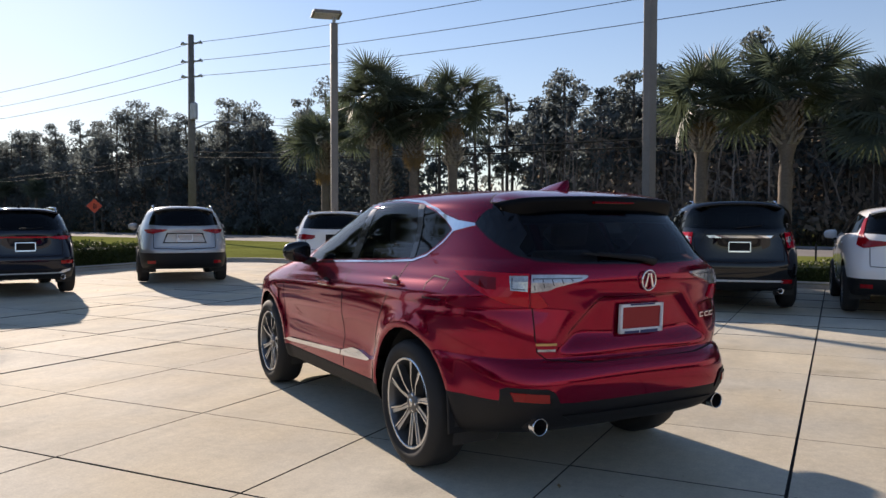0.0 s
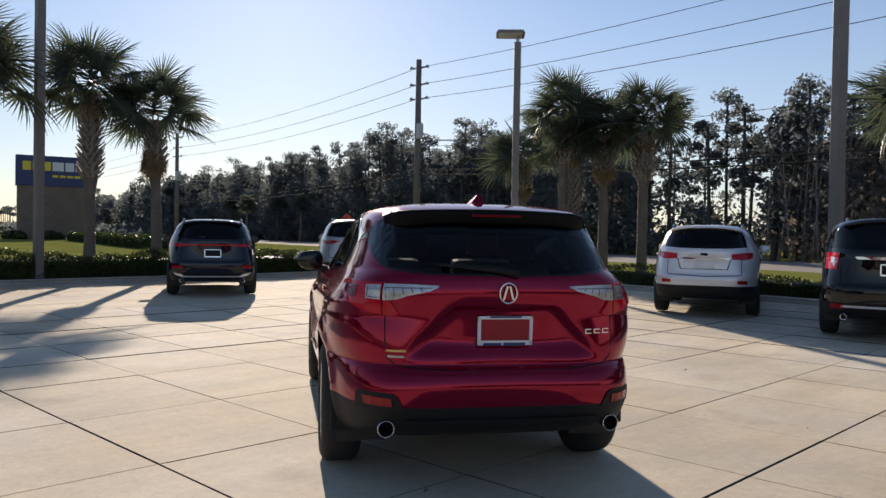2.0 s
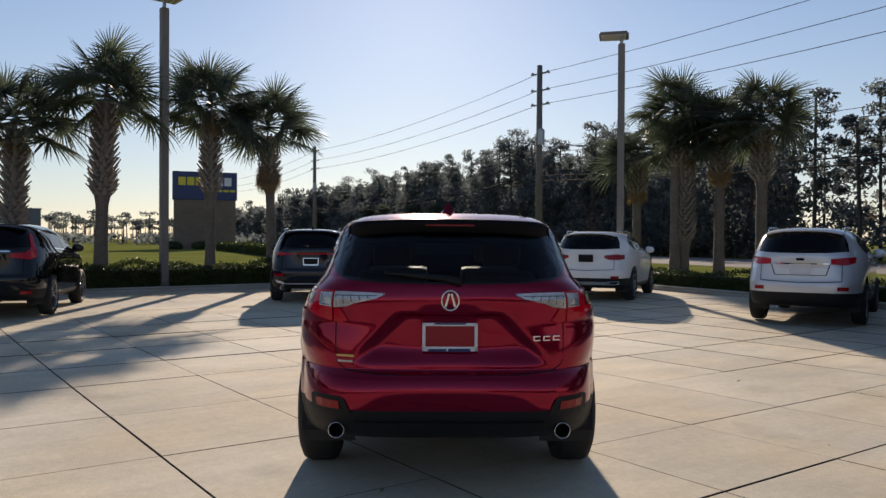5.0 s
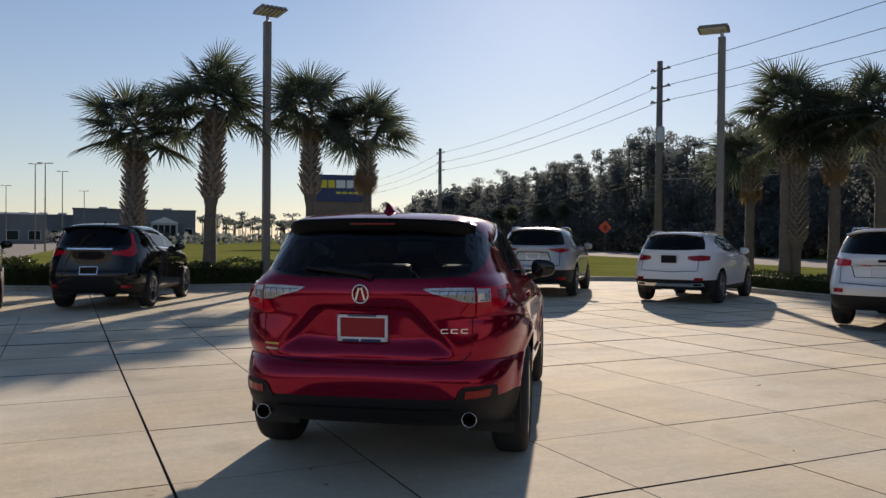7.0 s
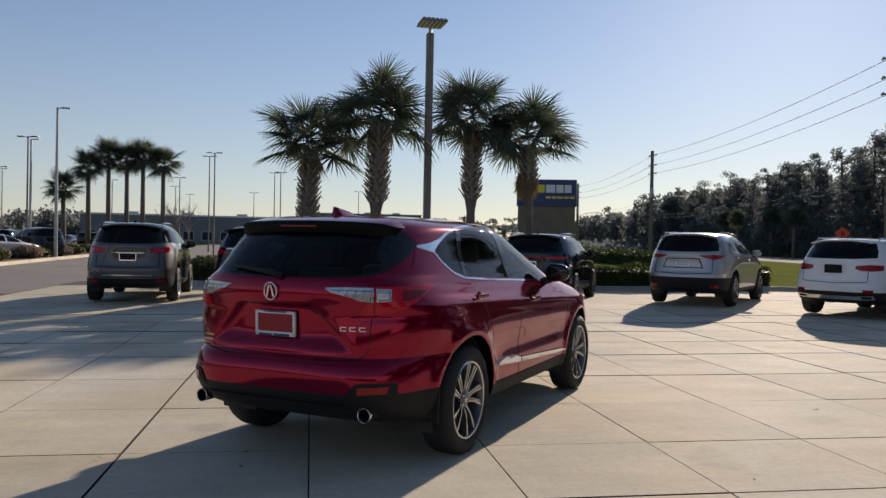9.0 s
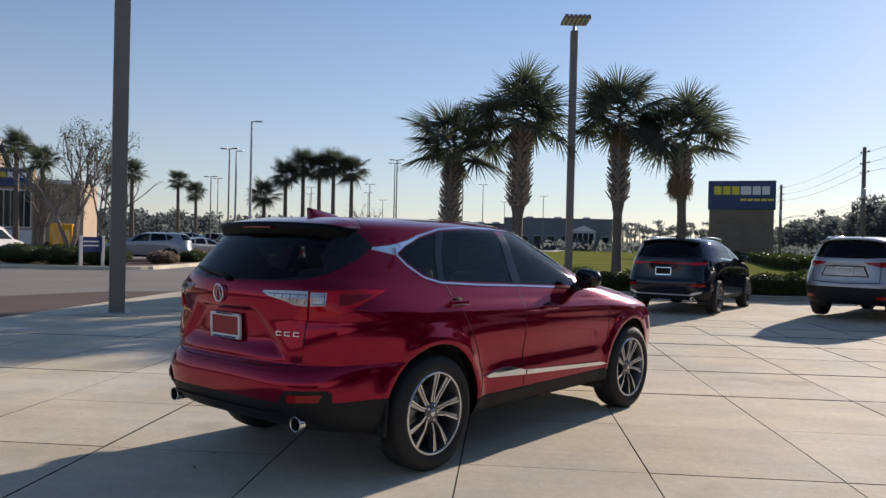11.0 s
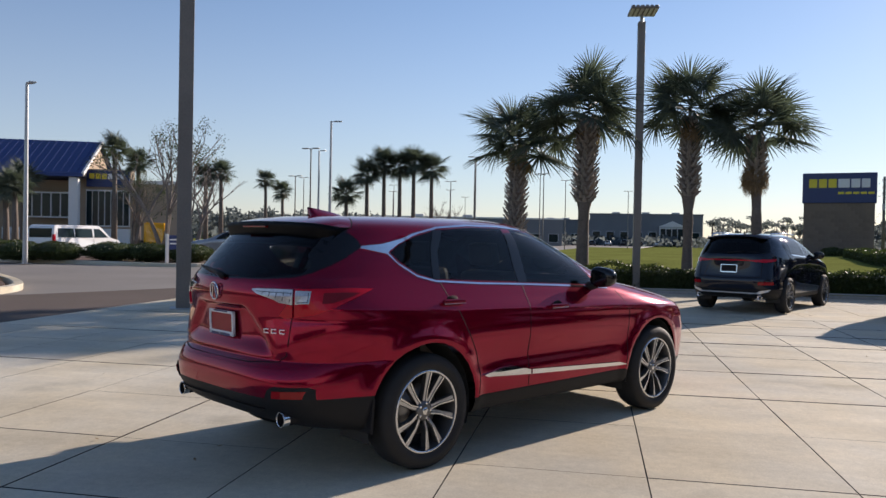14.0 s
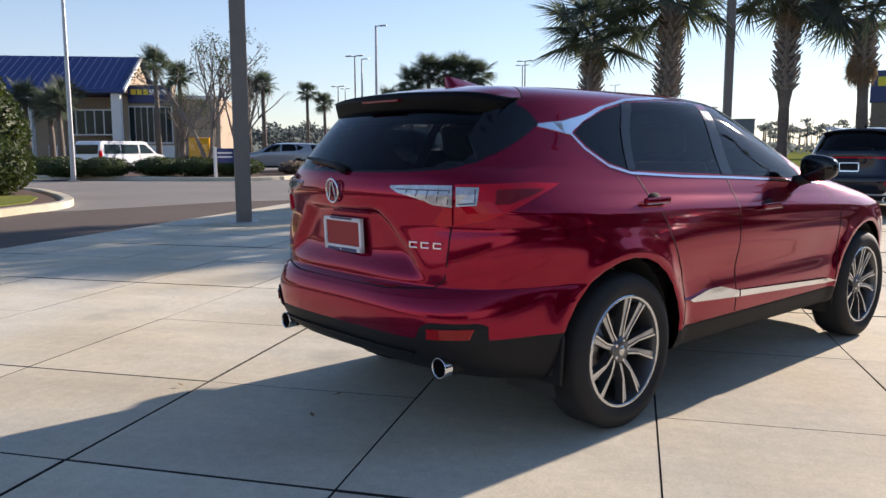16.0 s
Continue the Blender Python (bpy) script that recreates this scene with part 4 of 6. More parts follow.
# ---------------------------------------------------------------- the red car
def red_car():
    car, skin, k = car_body("red_car", "glossy metallic red five-door car with black lower trim", (-2.5286, 5.9217), 55.1, "red_paint", rings=150, side_n=230, detail=True, clad_rear=.52, clad_side=.40, spokes=10, glass_rear="glass_rear")
    P = lambda nm, poly, turn, m_, lb="", off=.006, deep=.02, sides=(1, -1), par=None: [part(nm, skin.panel(poly, turn, s, off, deep), m_, par or car, lb, smooth=False) for s in sides]  # noqa: E731
    R = lambda nm, line, turn, m_="seam", w=.007, sides=(1, -1), off=.0015, lb="", close=False: [part(nm, skin.ribbon(line, turn, s, w, off, close=close), m_, car, lb) for s in sides]  # noqa: E731
    # tail lamps, wrapped round the corners: u runs across the corner
    for s in (1, -1):
        lamp = new("tail_lamp")
        lamp.parent = car
        lamp["label"] = "red and clear wrap-round tail lamp"
        P("red_lens", [(-.665, 1.158), (-.80, 1.166), (-1.106, 1.160), (-1.106, .992), (-.98, 1.012), (-.86, 1.058), (-.72, 1.128)], 45, "lens_red", off=.010, sides=(s,), par=lamp)
        P("smoked_lens", [(-.73, 1.138), (-.82, 1.141), (-.935, 1.139), (-.940, 1.078), (-.88, 1.080), (-.79, 1.112)], 45, "lens_dark", off=.013, sides=(s,), par=lamp)
        P("clear_lens", [(-1.006, 1.149), (-1.102, 1.150), (-1.102, 1.070), (-1.016, 1.076)], 45, "lens_clear", off=.015, sides=(s,), par=lamp)
        gate_lamp = new("tailgate_lamp")
        gate_lamp.parent = car
        P("clear_lens", [(-1.118, 1.156), (-1.25, 1.156), (-1.385, 1.152), (-1.388, 1.142), (-1.355, 1.122), (-1.24, 1.092), (-1.20, 1.075), (-1.118, 1.066)], 45, "lens_clear", off=.014, sides=(s,), par=gate_lamp)
        P("red_lens", [(-1.118, 1.063), (-1.152, 1.064), (-1.200, .998), (-1.165, .984), (-1.118, .990)], 45, "lens_red", off=.012, sides=(s,), par=gate_lamp)
        for i in range(5):
            R("led_bar", [(-1.128 - .045 * i, 1.136), (-1.138 - .045 * i, 1.078 + .011 * i)], 45, "lens_rib", .005, (s,), .0150)
        R("lens_divider", [(-1.125, 1.135), (-1.25, 1.136), (-1.36, 1.138)], 45, "lens_rib", .005, (s,), .0152)
        R("lens_divider", [(-1.022, 1.140), (-1.024, 1.085), (-1.09, 1.080)], 45, "lens_rib", .006, (s,), .0165)
        P("reflector", [(.600, .524), (.735, .526), (.748, .570), (.605, .568)], 0, "lens_mid", "red bumper reflector", .016, sides=(s,))
        P("reflector_surround", [(.535, .500), (.775, .500), (.775, .578), (.755, .592), (.605, .592), (.575, .575)], 0, "plastic", "", .009, sides=(s,))
        # exhaust
        ex = new("exhaust")
        ex.parent = car
        ex.location = (-2.272, .622 * s, .397)
        bm = lathe(bmesh.new(), [(-.035, .0425), (.0, .0445), (.008, .0445), (.009, .0415), (.002, .0405)], 24, "z", m=pose(0, 0, 0, 0, -90))
        part("tailpipe_tip", bm, "chrome", ex, "bright chrome tip", smooth=True)
        bm = lathe(bmesh.new(), [(-.40, .036), (-.03, .041)], 20, "z", m=pose(0, 0, 0, 0, -90))
        part("tailpipe", bm, "plastic", ex, smooth=True)
        part("tailpipe_bore", lathe(bmesh.new(), [(.002, .0405), (-.12, .037), (-.12, 0)], 20, "z", m=pose(0, 0, 0, 0, -90)), "seam", ex, smooth=True)
        # flanks
        R("door_gap", [(-.36, 1.15), (-.37, .95), (-.37, .66), (-.36, .42)], 90, sides=(s,))
        R("door_gap", [(.80, 1.10), (.93, .90), (.92, .60), (.90, .42)], 90, sides=(s,))
        R("door_gap", [(-1.19, 1.21), (-1.15, 1.08), (-1.04, .88), (-.93, .70), (-.89, .55), (-.90, .42)], 90, sides=(s,))
        R("sill_gap", [(-.90, .405), (.90, .405)], 90, "seam", .010, (s,))
        # bright trim round the windows and along the doors
        R("window_trim", [(.72, 1.09), (.20, 1.122), (-.35, 1.148), (-.80, 1.165), (-1.22, 1.190), (-1.37, 1.226), (-1.50, 1.305), (-1.57, 1.372)], 90, "chrome", .012, (s,), .004, "bright window trim")
        R("window_trim", [(.64, 1.13), (.43, 1.352), (.20, 1.482), (0, 1.541), (-.40, 1.567), (-.75, 1.567), (-1.08, 1.544), (-1.33, 1.494), (-1.50, 1.437), (-1.60, 1.40)], 90, "chrome", .012, (s,), .004, "bright window trim")
        P("pillar_trim", [(-1.22, 1.516), (-1.45, 1.462), (-1.60, 1.430), (-1.755, 1.415), (-1.765, 1.402), (-1.57, 1.366), (-1.555, 1.385), (-1.47, 1.430), (-1.33, 1.484)], 90, "chrome", "bright trim on the rear pillar", .007, .012, (s,))
        P("pillar_panel", [(-1.752, 1.414), (-1.77, 1.400), (-1.88, 1.338), (-2.00, 1.285), (-2.08, 1.26), (-2.06, 1.36), (-1.95, 1.47), (-1.86, 1.505), (-1.80, 1.49), (-1.765, 1.445)], 90, "gloss_black", "", .003, .01, (s,))
        P("side_trim", [(.895, .450), (.80, .474), (-.345, .535), (-.345, .500), (.80, .446)], 90, "chrome", "bright strip along the doors", .018, .03, (s,))
        P("side_trim", [(-.360, .535), (-.55, .578), (-.66, .578), (-.86, .545), (-.82, .530), (-.360, .501)], 90, "chrome", "bright strip along the doors", .018, .03, (s,))
        P("pillar_cover", [(-.285, 1.16), (-.395, 1.165), (-.395, 1.556), (-.285, 1.554)], 90, "gloss_black", "", .004, .01, (s,))
        P("pillar_cover", [(-1.175, 1.20), (-1.235, 1.205), (-1.195, 1.40), (-1.135, 1.525), (-1.045, 1.533), (-1.125, 1.40)], 90, "gloss_black", "", .004, .01, (s,))
        door_mirror(car, k, "gloss_black", .47, 1.185, s, .955)
        for hx, hz in ((-.05, .985), (-1.14, 1.061)):
            c = skin.spot(hx, hz, 90, s, .0)
            h = new("door_handle")
            h.parent = car
            h.location = c
            part("grip", box(bmesh.new(), -.10, .012, -.014, .10, .036, .014, .008) if s > 0 else box(bmesh.new(), -.10, -.036, -.014, .10, -.012, .014, .008), "red_paint", h)
            part("handle_trim", box(bmesh.new(), -.098, .03 * s - .007, -.017, .098, .03 * s + .007, -.0125, .001), "chrome", h)
            part("handle_cup", lathe(bmesh.new(), [(0, .0), (.003, .055), (.0, .06)], 20, "y", m=pose(0, .002 * s, 0) @ Matrix.Diagonal((1, s, .6, 1))), "seam", h, smooth=True)
        # mud flaps
        for ax in (-AXLE, AXLE):
            bm = boxed(-.01, -.09, 0, .01, .085, .22, .006, m=pose(ax - ARCH_R + .006, s * .80, .285, 0, 4))
            part("mud_flap", bm, "plastic", car)
    # fuel flap on the left
    R("fuel_flap_gap", [(-1.55, 1.00), (-1.73, 1.00), (-1.74, 1.11), (-1.57, 1.12), (-1.53, 1.08)], 90, sides=(1,), close=True)
    # tailgate and bumper gaps
    R("tailgate_gap", [(0, .708), (.35, .712), (.575, .730), (.620, .765), (.630, .84), (.632, .985)], 0, "seam", .006)
    R("bumper_crease", [(0, .70), (.4, .70), (.72, .705)], 0, "red_paint", .02, off=.004)
    # badge: oval ring with two leaning strokes
    c = skin.spot(.002, 1.117, 0, 1, .012)
    badge = new("badge")
    badge.parent = car
    badge.matrix_basis = pose(c.x, c.y, c.z, 0, -4, 0)
    ring = [(.0055 * math.cos(t), .05 + .0055 * math.sin(t)) for t in np.linspace(0, math.tau, 8)[:-1]]
    bm = bmesh.new()
    lathe(bm, ring, 32, "z", True, m=Matrix.Diagonal((1, .92, 1.06, 1)) @ pose(0, 0, 0, 0, 90))
    part("badge_ring", bm, "chrome", badge, smooth=True)
    for s in (1, -1):
        part("badge_stroke", boxed(-.006, -.006, -.036, .004, .006, .04, .002, m=pose(0, s * .017, 0, s * 15)), "chrome", badge)
    # number plate with its frame, lettering as bars
    pl = plate_holder(car, skin, .915, "plate_white", "plate", .300, .155, .014, .001)
    for u, w, h, z in ((-.05, .12, .017, -.071), (.07, .10, .014, -.071), (0, .17, .008, .0735)):
        part("frame_lettering", boxed(-.017, u - w / 2, z - h / 2, -.0145, u + w / 2, z + h / 2), "sign_blue", pl)
    # model letters and dealer letters as bars
    for u in (-.475, -.531, -.587):
        q = skin.spot(u, .905, 0, 1, .004)
        m = pose(q.x, q.y, q.z, 0, 0, 16)
        part("model_letter", boxed(-.004, -.021, -.014, .003, .021, -.007, .002, m=m), "chrome", car)
        part("model_letter", boxed(-.004, -.021, .007, .003, .021, .014, .002, m=m), "chrome", car)
        part("model_letter", boxed(-.004, .013, -.013, .003, .021, .013, .002, m=m), "chrome", car)
    for i, (z, w) in enumerate(((.805, .10), (.775, .085))):
        part("dealer_lettering", skin.panel([(.575 - w / 2, z - .006), (.575 + w / 2, z - .006), (.575 + w / 2, z + .006), (.575 - w / 2, z + .006)], 0, 1, .003, .004), "gold" if i == 0 else "lens_clear", car)
    # roof spoiler, high stop lamp, wiper, fin
    bm, rows = bmesh.new(), []
    for j in range(41):
        v = -1 + j / 20
        y, end = .60 * v, abs(v) ** 14
        root = Vector((-1.60 - .17 * abs(v) ** 3, y, 0))
        hit = skin.tree.ray_cast(Vector((root.x, y, 3)), Vector((0, 0, -1)))[0]
        rz = (hit.z if hit else 1.55) + .003
        tip, z = -2.095 + .095 * v * v + .12 * end, 1.555 - .016 * v * v - .020 * end
        thick = .138 - .02 * end
        low = skin.spot(abs(y), z - thick, 0, 1 if y >= 0 else -1, -.01)
        prof = [(root.x, rz), (root.x * .6 + tip * .4, rz * .6 + z * .4 + .014 * (1 - end)), (tip + .035, z + .009), (tip, z - .002), (tip + .004, z - .022), (tip + .016, z - thick * .5), (tip + .055, z - thick * .85), (low.x, z - thick)]
        rows.append([bm.verts.new((x, y, zz)) for x, zz in prof])
    for a, b in zip(rows, rows[1:]):
        for i in range(len(a) - 1):
            bm.faces.new((a[i], b[i], b[i + 1], a[i + 1])).material_index = 1 if i < 2 else 0
    for r in (rows[0], rows[-1]):
        bm.faces.new(r)
    bmesh.ops.recalc_face_normals(bm, faces=bm.faces)
    sp = part("roof_spoiler", bm, "spoiler_black", car, "spoiler with a red top and black edges", smooth=True)
    sp.data.materials.append(M["red_paint"])
    seam = [(-1.60 - .17 * abs(v) ** 3, .60 * v) for v in np.linspace(-1, 1, 33)]
    bm, rows = bmesh.new(), []
    for x, y in seam:
        pair = []
        for dx in (-.004, .004):
            hit = skin.tree.ray_cast(Vector((x + dx, y, 3)), Vector((0, 0, -1)))[0]
            pair.append(bm.verts.new((x + dx, y, (hit.z if hit else 1.55) + .005)))
        rows.append(pair)
    for a, b in zip(rows, rows[1:]):
        bm.faces.new((a[0], b[0], b[1], a[1]))
    part("spoiler_gap", bm, "seam", car)
    part("high_stop_lamp", boxed(-2.106, -.14, 1.520, -2.08, .14, 1.532, .003), "lens_dark", car)
    bm = tube(bmesh.new(), [(-2.350, -.06, 1.212), (-2.340, .02, 1.232), (-2.305, .28, 1.256)], [.022, .018, .010], 8)
    tube(bm, [(-2.335, .02, 1.238), (-2.318, .20, 1.246), (-2.278, .36, 1.262)], .008, 6)
    part("rear_wiper", bm, "plastic", car, smooth=True)
    bm, rows = bmesh.new(), []
    for t in np.linspace(0, 1, 9):
        x = -1.65 + .25 * t
        h = .072 * (1 - t) ** .75 + .002
        w = .042 * (math.sin(math.pi * min(1, .25 + t * .75)) ** .6 + .25)
        z0 = 1.595 + .02 * t
        rows.append([bm.verts.new(p) for p in ((x - .0, -w, z0), (x - .03 * h / .06, -.008, z0 + h), (x - .03 * h / .06, .008, z0 + h), (x, w, z0))])
    for a, b in zip(rows, rows[1:]):
        for i in range(3):
            bm.faces.new((a[i], a[i + 1], b[i + 1], b[i]))
    bm.faces.new(rows[0])
    bm.faces.new(rows[-1])
    bmesh.ops.recalc_face_normals(bm, faces=bm.faces)
    part("aerial_fin", bm, "red_paint", car, smooth=True)
    # white marker strokes across the windscreen
    for line in ([(-.46, 1.30), (-.44, 1.36), (-.47, 1.40), (-.43, 1.42)], [(-.26, 1.31), (-.24, 1.36), (-.23, 1.41)], [(-.10, 1.32), (-.10, 1.42)], [(-.04, 1.35), (.05, 1.40)], [(.05, 1.33), (.08, 1.40), (.06, 1.45)], [(.10, 1.34), (.13, 1.46)], [(.16, 1.38), (.17, 1.44)], [(.10, 1.30), (.14, 1.31)]):
        part("marker_stroke", skin.ribbon([(-u, z) for u, z in line], 180, 1, .010, .003), "sign_white", car, "white marker stroke on the glass")
    # rear bumper lower moulding
    part("bumper_step", skin.panel([(-.52, .452), (.52, .452), (.46, .42), (-.46, .42)], 0, 1, .012, .03, .1), "plastic", car)
    return car


red_car()


# ---------------------------------------------------------------- parked cars
def parked(name, label, place, yaw, paint_name, size, upright, lamps, plate_z, plate_mats=("chrome", "seam"), clad=.50, spokes=5, rails="chrome", strips=(), reflect=(.45, .58, .74), two_tone=True, clad_side=.385, exhaust=False, lamp_mat="lens_mid"):
    """A parked car seen from behind: lamps are outlines (u, z) wrapped round the corner, strips are bars on the tail."""
    car, skin, k = car_body(name, label, place, yaw, paint_name, size, upright, clad_rear=clad, clad_side=clad_side, spokes=spokes, group="parked cars round the lot", two_tone=two_tone)
    for s in (1, -1):
        for turn, poly, m_ in lamps:
            part("tail_lamp", skin.panel(poly, turn, s, .012, .02), m_, car)
        z, a, b = reflect
        part("reflector", skin.panel([(a, z - .03), (b, z - .03), (b, z + .03), (a, z + .03)], 0, s, .012, .02), "lens_mid", car)
        for x0, x1 in (((-.36, 1.15), (-.36, .42)), ((-1.19, 1.2), (-.90, .5))):
            part("door_gap", skin.ribbon([x0, x1], 90, s), "seam", car)
        part("window_trim", skin.ribbon([(.72, 1.09), (-.35, 1.148), (-1.20, 1.188)], 90, s, .018, .005), "chrome", car)
        part("pillar_cover", skin.panel([(-.30, 1.16), (-.42, 1.165), (-.41, 1.535), (-.28, 1.535)], 90, s, .004, .01), "gloss_black", car)
        part("pillar_cover", skin.panel([(-1.14, 1.20), (-1.22, 1.205), (-1.19, 1.40), (-1.14, 1.505), (-1.06, 1.515), (-1.12, 1.40)], 90, s, .004, .01), "gloss_black", car)
        door_mirror(car, k, paint_name if "white" in paint_name or "silver" in paint_name else "gloss_black", side=s)
        for hx, hz in ((-.16, 1.0), (-1.20, 1.062)):
            c = skin.spot(hx, hz, 90, s, .02)
            part("door_handle", boxed(-.10, -.012, -.014, .10, .012, .014, .006, m=pose(*c)), paint_name, car)
        if rails:
            z = 1.58 * k[2]
            pts = [(-1.75 * k[0], .60 * k[1] * s, z - .04), (-1.66 * k[0], .60 * k[1] * s, z + .028), (-.8 * k[0], .62 * k[1] * s, z + .045), (-.1 * k[0], .60 * k[1] * s, z + .02), (.02 * k[0], .59 * k[1] * s, z - .04)]
            part("roof_rail", tube(bmesh.new(), pts, .017, 6), rails, car, smooth=True)
        if exhaust:
            bm = lathe(bmesh.new(), [(-.12, .04), (.0, .045), (.012, .04), (-.1, .036)], 14, "z", m=pose(-2.36 * k[0], .60 * s, .34, 0, -90))
            part("tailpipe", bm, "chrome", car, smooth=True)
    for m_, poly, *off in strips:
        part("tail_trim", skin.panel(poly, 0, 1, off[0] if off else .012, .02, .1), m_, car)
    part("tailgate_gap", skin.ribbon([(-.62, 1.05), (-.62, .74), (0, .71), (.62, .74), (.62, 1.05)], 0, 1, .012, .002), "seam", car)
    plate_holder(car, skin, plate_z, *plate_mats, .33, .165)
    bm, rows = bmesh.new(), []
    for j in range(13):
        v = -1 + j / 6
        tail = (-1.99 - .30 * upright + .06 * v * v) * k[0]
        z = (1.585 - .06 * abs(v) ** 3) * k[2]
        rows.append([bm.verts.new((x, .60 * v * k[1], zz)) for x, zz in ((tail + .22, z + .005), (tail - .06, z - .012), (tail - .07, z - .03), (tail + .16, z - .06))])
    for a, b in zip(rows, rows[1:]):
        for i in range(3):
            bm.faces.new((a[i], b[i], b[i + 1], a[i + 1]))
    bmesh.ops.recalc_face_normals(bm, faces=bm.faces)
    part("roof_spoiler", bm, paint_name, car, smooth=True)
    fin = tube(bmesh.new(), [(-1.45 * k[0], 0, 1.60 * k[2]), (-1.50 * k[0], 0, 1.665 * k[2])], [.03, .008], 6)
    part("aerial_fin", fin, "gloss_black", car)
    part("rear_wiper", tube(bmesh.new(), [skin.spot(.05, 1.215, 0, 1, .02), skin.spot(-.3, 1.25, 0, 1, .015)], [.012, .006], 6), "plastic", car)
    return car


def axle_at(x, y, yaw, wb=2.75):
    """The car's middle from the middle of its rear axle."""
    x, y = x - math.sin(radians(yaw)) * wb / 2, y + math.cos(radians(yaw)) * wb / 2
    return (x, y, lot_z(x, y))


CORNER = [(-.80, 1.13), (-1.10, 1.12), (-1.32, 1.10), (-1.32, 1.01), (-1.08, 1.0), (-.85, 1.04)]
TALL = [(-.86, 1.42), (-.93, 1.45), (-.98, 1.20), (-1.12, 1.12), (-1.36, 1.10), (-1.36, 1.04), (-1.06, 1.0), (-.88, 1.05)]
parked("grey_car", "dark grey five-door car with roof rails, parked on the slabs", axle_at(-13.3, 1.1, 93), 93, "grey_paint", (4.69, 1.84, 1.72), .35, [(45, CORNER, "lens_red")], .93, spokes=10, strips=[("chrome", [(-.33, 1.0), (.33, 1.0), (.33, 1.02), (-.33, 1.02)]), ("chrome", [(-.5, .56), (.5, .56), (.5, .575), (-.5, .575)])], two_tone=False)
parked("black_car", "glossy black five-door car with tall red lamps", axle_at(-13.02, 3.79, 69), 69, "black_paint", (4.59, 1.855, 1.68), .35, [(45, TALL, "lens_red")], .74, spokes=10, rails=None, strips=[("chrome", [(-.42, 1.13), (.42, 1.13), (.42, 1.155), (-.42, 1.155)])])
parked("dark_blue_car", "very dark blue five-door car with a full-width red lamp", axle_at(-13.2, 10.0, 61), 61, "navy_paint", (4.55, 1.86, 1.65), .1, [(45, [(-.80, 1.10), (-1.12, 1.10), (-1.34, 1.08), (-1.34, 1.05), (-1.1, 1.03), (-.85, 1.06)], "lens_red")], .90, spokes=10, strips=[("lens_red", [(-.5, 1.06), (.5, 1.06), (.5, 1.085), (-.5, 1.085)]), ("lightsilver_paint", [(-.78, .50), (-.62, .475), (-.55, .435), (.55, .435), (.62, .475), (.78, .50), (.74, .455), (.60, .41), (-.60, .41), (-.74, .455)], .02)], exhaust=True, reflect=(.62, .58, .82))
parked("silver_car", "silver five-door car with roof rails beside the hedge", axle_at(-12.88, 13.76, 48), 48, "silver_paint", (4.95, 1.93, 1.73), .3, [(45, [(-.78, 1.12), (-1.10, 1.13), (-1.42, 1.12), (-1.36, 1.08), (-1.15, 1.03), (-.95, 1.05)], "lens_mid")], .94, ("plate_white", "plate_white"), clad=.64, spokes=10, strips=[("seam", [(-.44, .84), (.44, .84), (.36, 1.05), (-.36, 1.05)]), ("silver_paint", [(-.41, .858), (.41, .858), (.34, 1.03), (-.34, 1.03)], .017)])
parked("white_car", "white five-door car with bright bumper trim", axle_at(-10.07, 15.77, 31), 31, "white_paint", (4.66, 1.89, 1.64), .1, [(45, [(-.83, 1.07), (-1.1, 1.085), (-1.36, 1.06), (-1.37, 1.0), (-1.30, .965), (-1.08, .955), (-.86, .98)], "lens_mid")], .99, ("seam", "seam"), clad=.54, spokes=5, strips=[("chrome", [(-.74, .40), (-.52, .385), (.52, .385), (.74, .40), (.72, .475), (.50, .465), (.42, .455), (-.42, .455), (-.50, .465), (-.72, .475)], .02), ("seam", [(-.70, .415), (-.54, .405), (-.54, .445), (-.69, .452)], .026), ("seam", [(.54, .405), (.70, .415), (.69, .452), (.54, .445)], .026)], reflect=(.56, .56, .72))
parked("pale_silver_car", "pale silver seven-seat car with chrome plate surround", axle_at(-4.62, 15.36, 22), 22, "lightsilver_paint", (4.80, 1.89, 1.69), .3, [(45, CORNER, "lens_red")], .93, ("plate_white", "plate_white"), clad=.55, spokes=5, strips=[("seam", [(-.40, .83), (.40, .83), (.46, 1.03), (-.46, 1.03)]), ("lightsilver_paint", [(-.385, .84), (.385, .84), (.435, 1.005), (-.435, 1.005)], .016), ("chrome", [(-.44, 1.01), (.44, 1.01), (.45, 1.03), (-.45, 1.03)], .016), ("gloss_black", [(-.06, 1.07), (.06, 1.07), (.06, 1.11), (-.06, 1.11)])], reflect=(.62, .56, .72))
parked("black_seven_seat_car", "tall black car with a bright bar on its tailgate", axle_at(-1.2, 14.28, 13), 13, "black_paint", (5.05, 2.0, 1.78), .7, [(0, [(.64, 1.15), (.83, 1.15), (.83, .93), (.67, .93)], "lens_red"), (0, [(.66, 1.10), (.755, 1.10), (.755, .955), (.69, .955)], "lens_clear")], .94, spokes=5, strips=[("chrome", [(-.42, 1.07), (.42, 1.07), (.46, 1.105), (-.46, 1.105)], .034), ("lightsilver_paint", [(-.6, .44), (.6, .44), (.6, .47), (-.6, .47)])], exhaust=True)
parked("white_hatch_car", "white five-door car with tall red lamps", axle_at(1.38, 14.2, 3), 3, "white_paint", (4.59, 1.855, 1.68), .35, [(45, TALL, "lens_mid")], .82, ("plate_white", "plate_white"), spokes=10, rails=None, clad=.56, strips=[("chrome", [(-.42, 1.13), (.42, 1.13), (.42, 1.155), (-.42, 1.155)])])


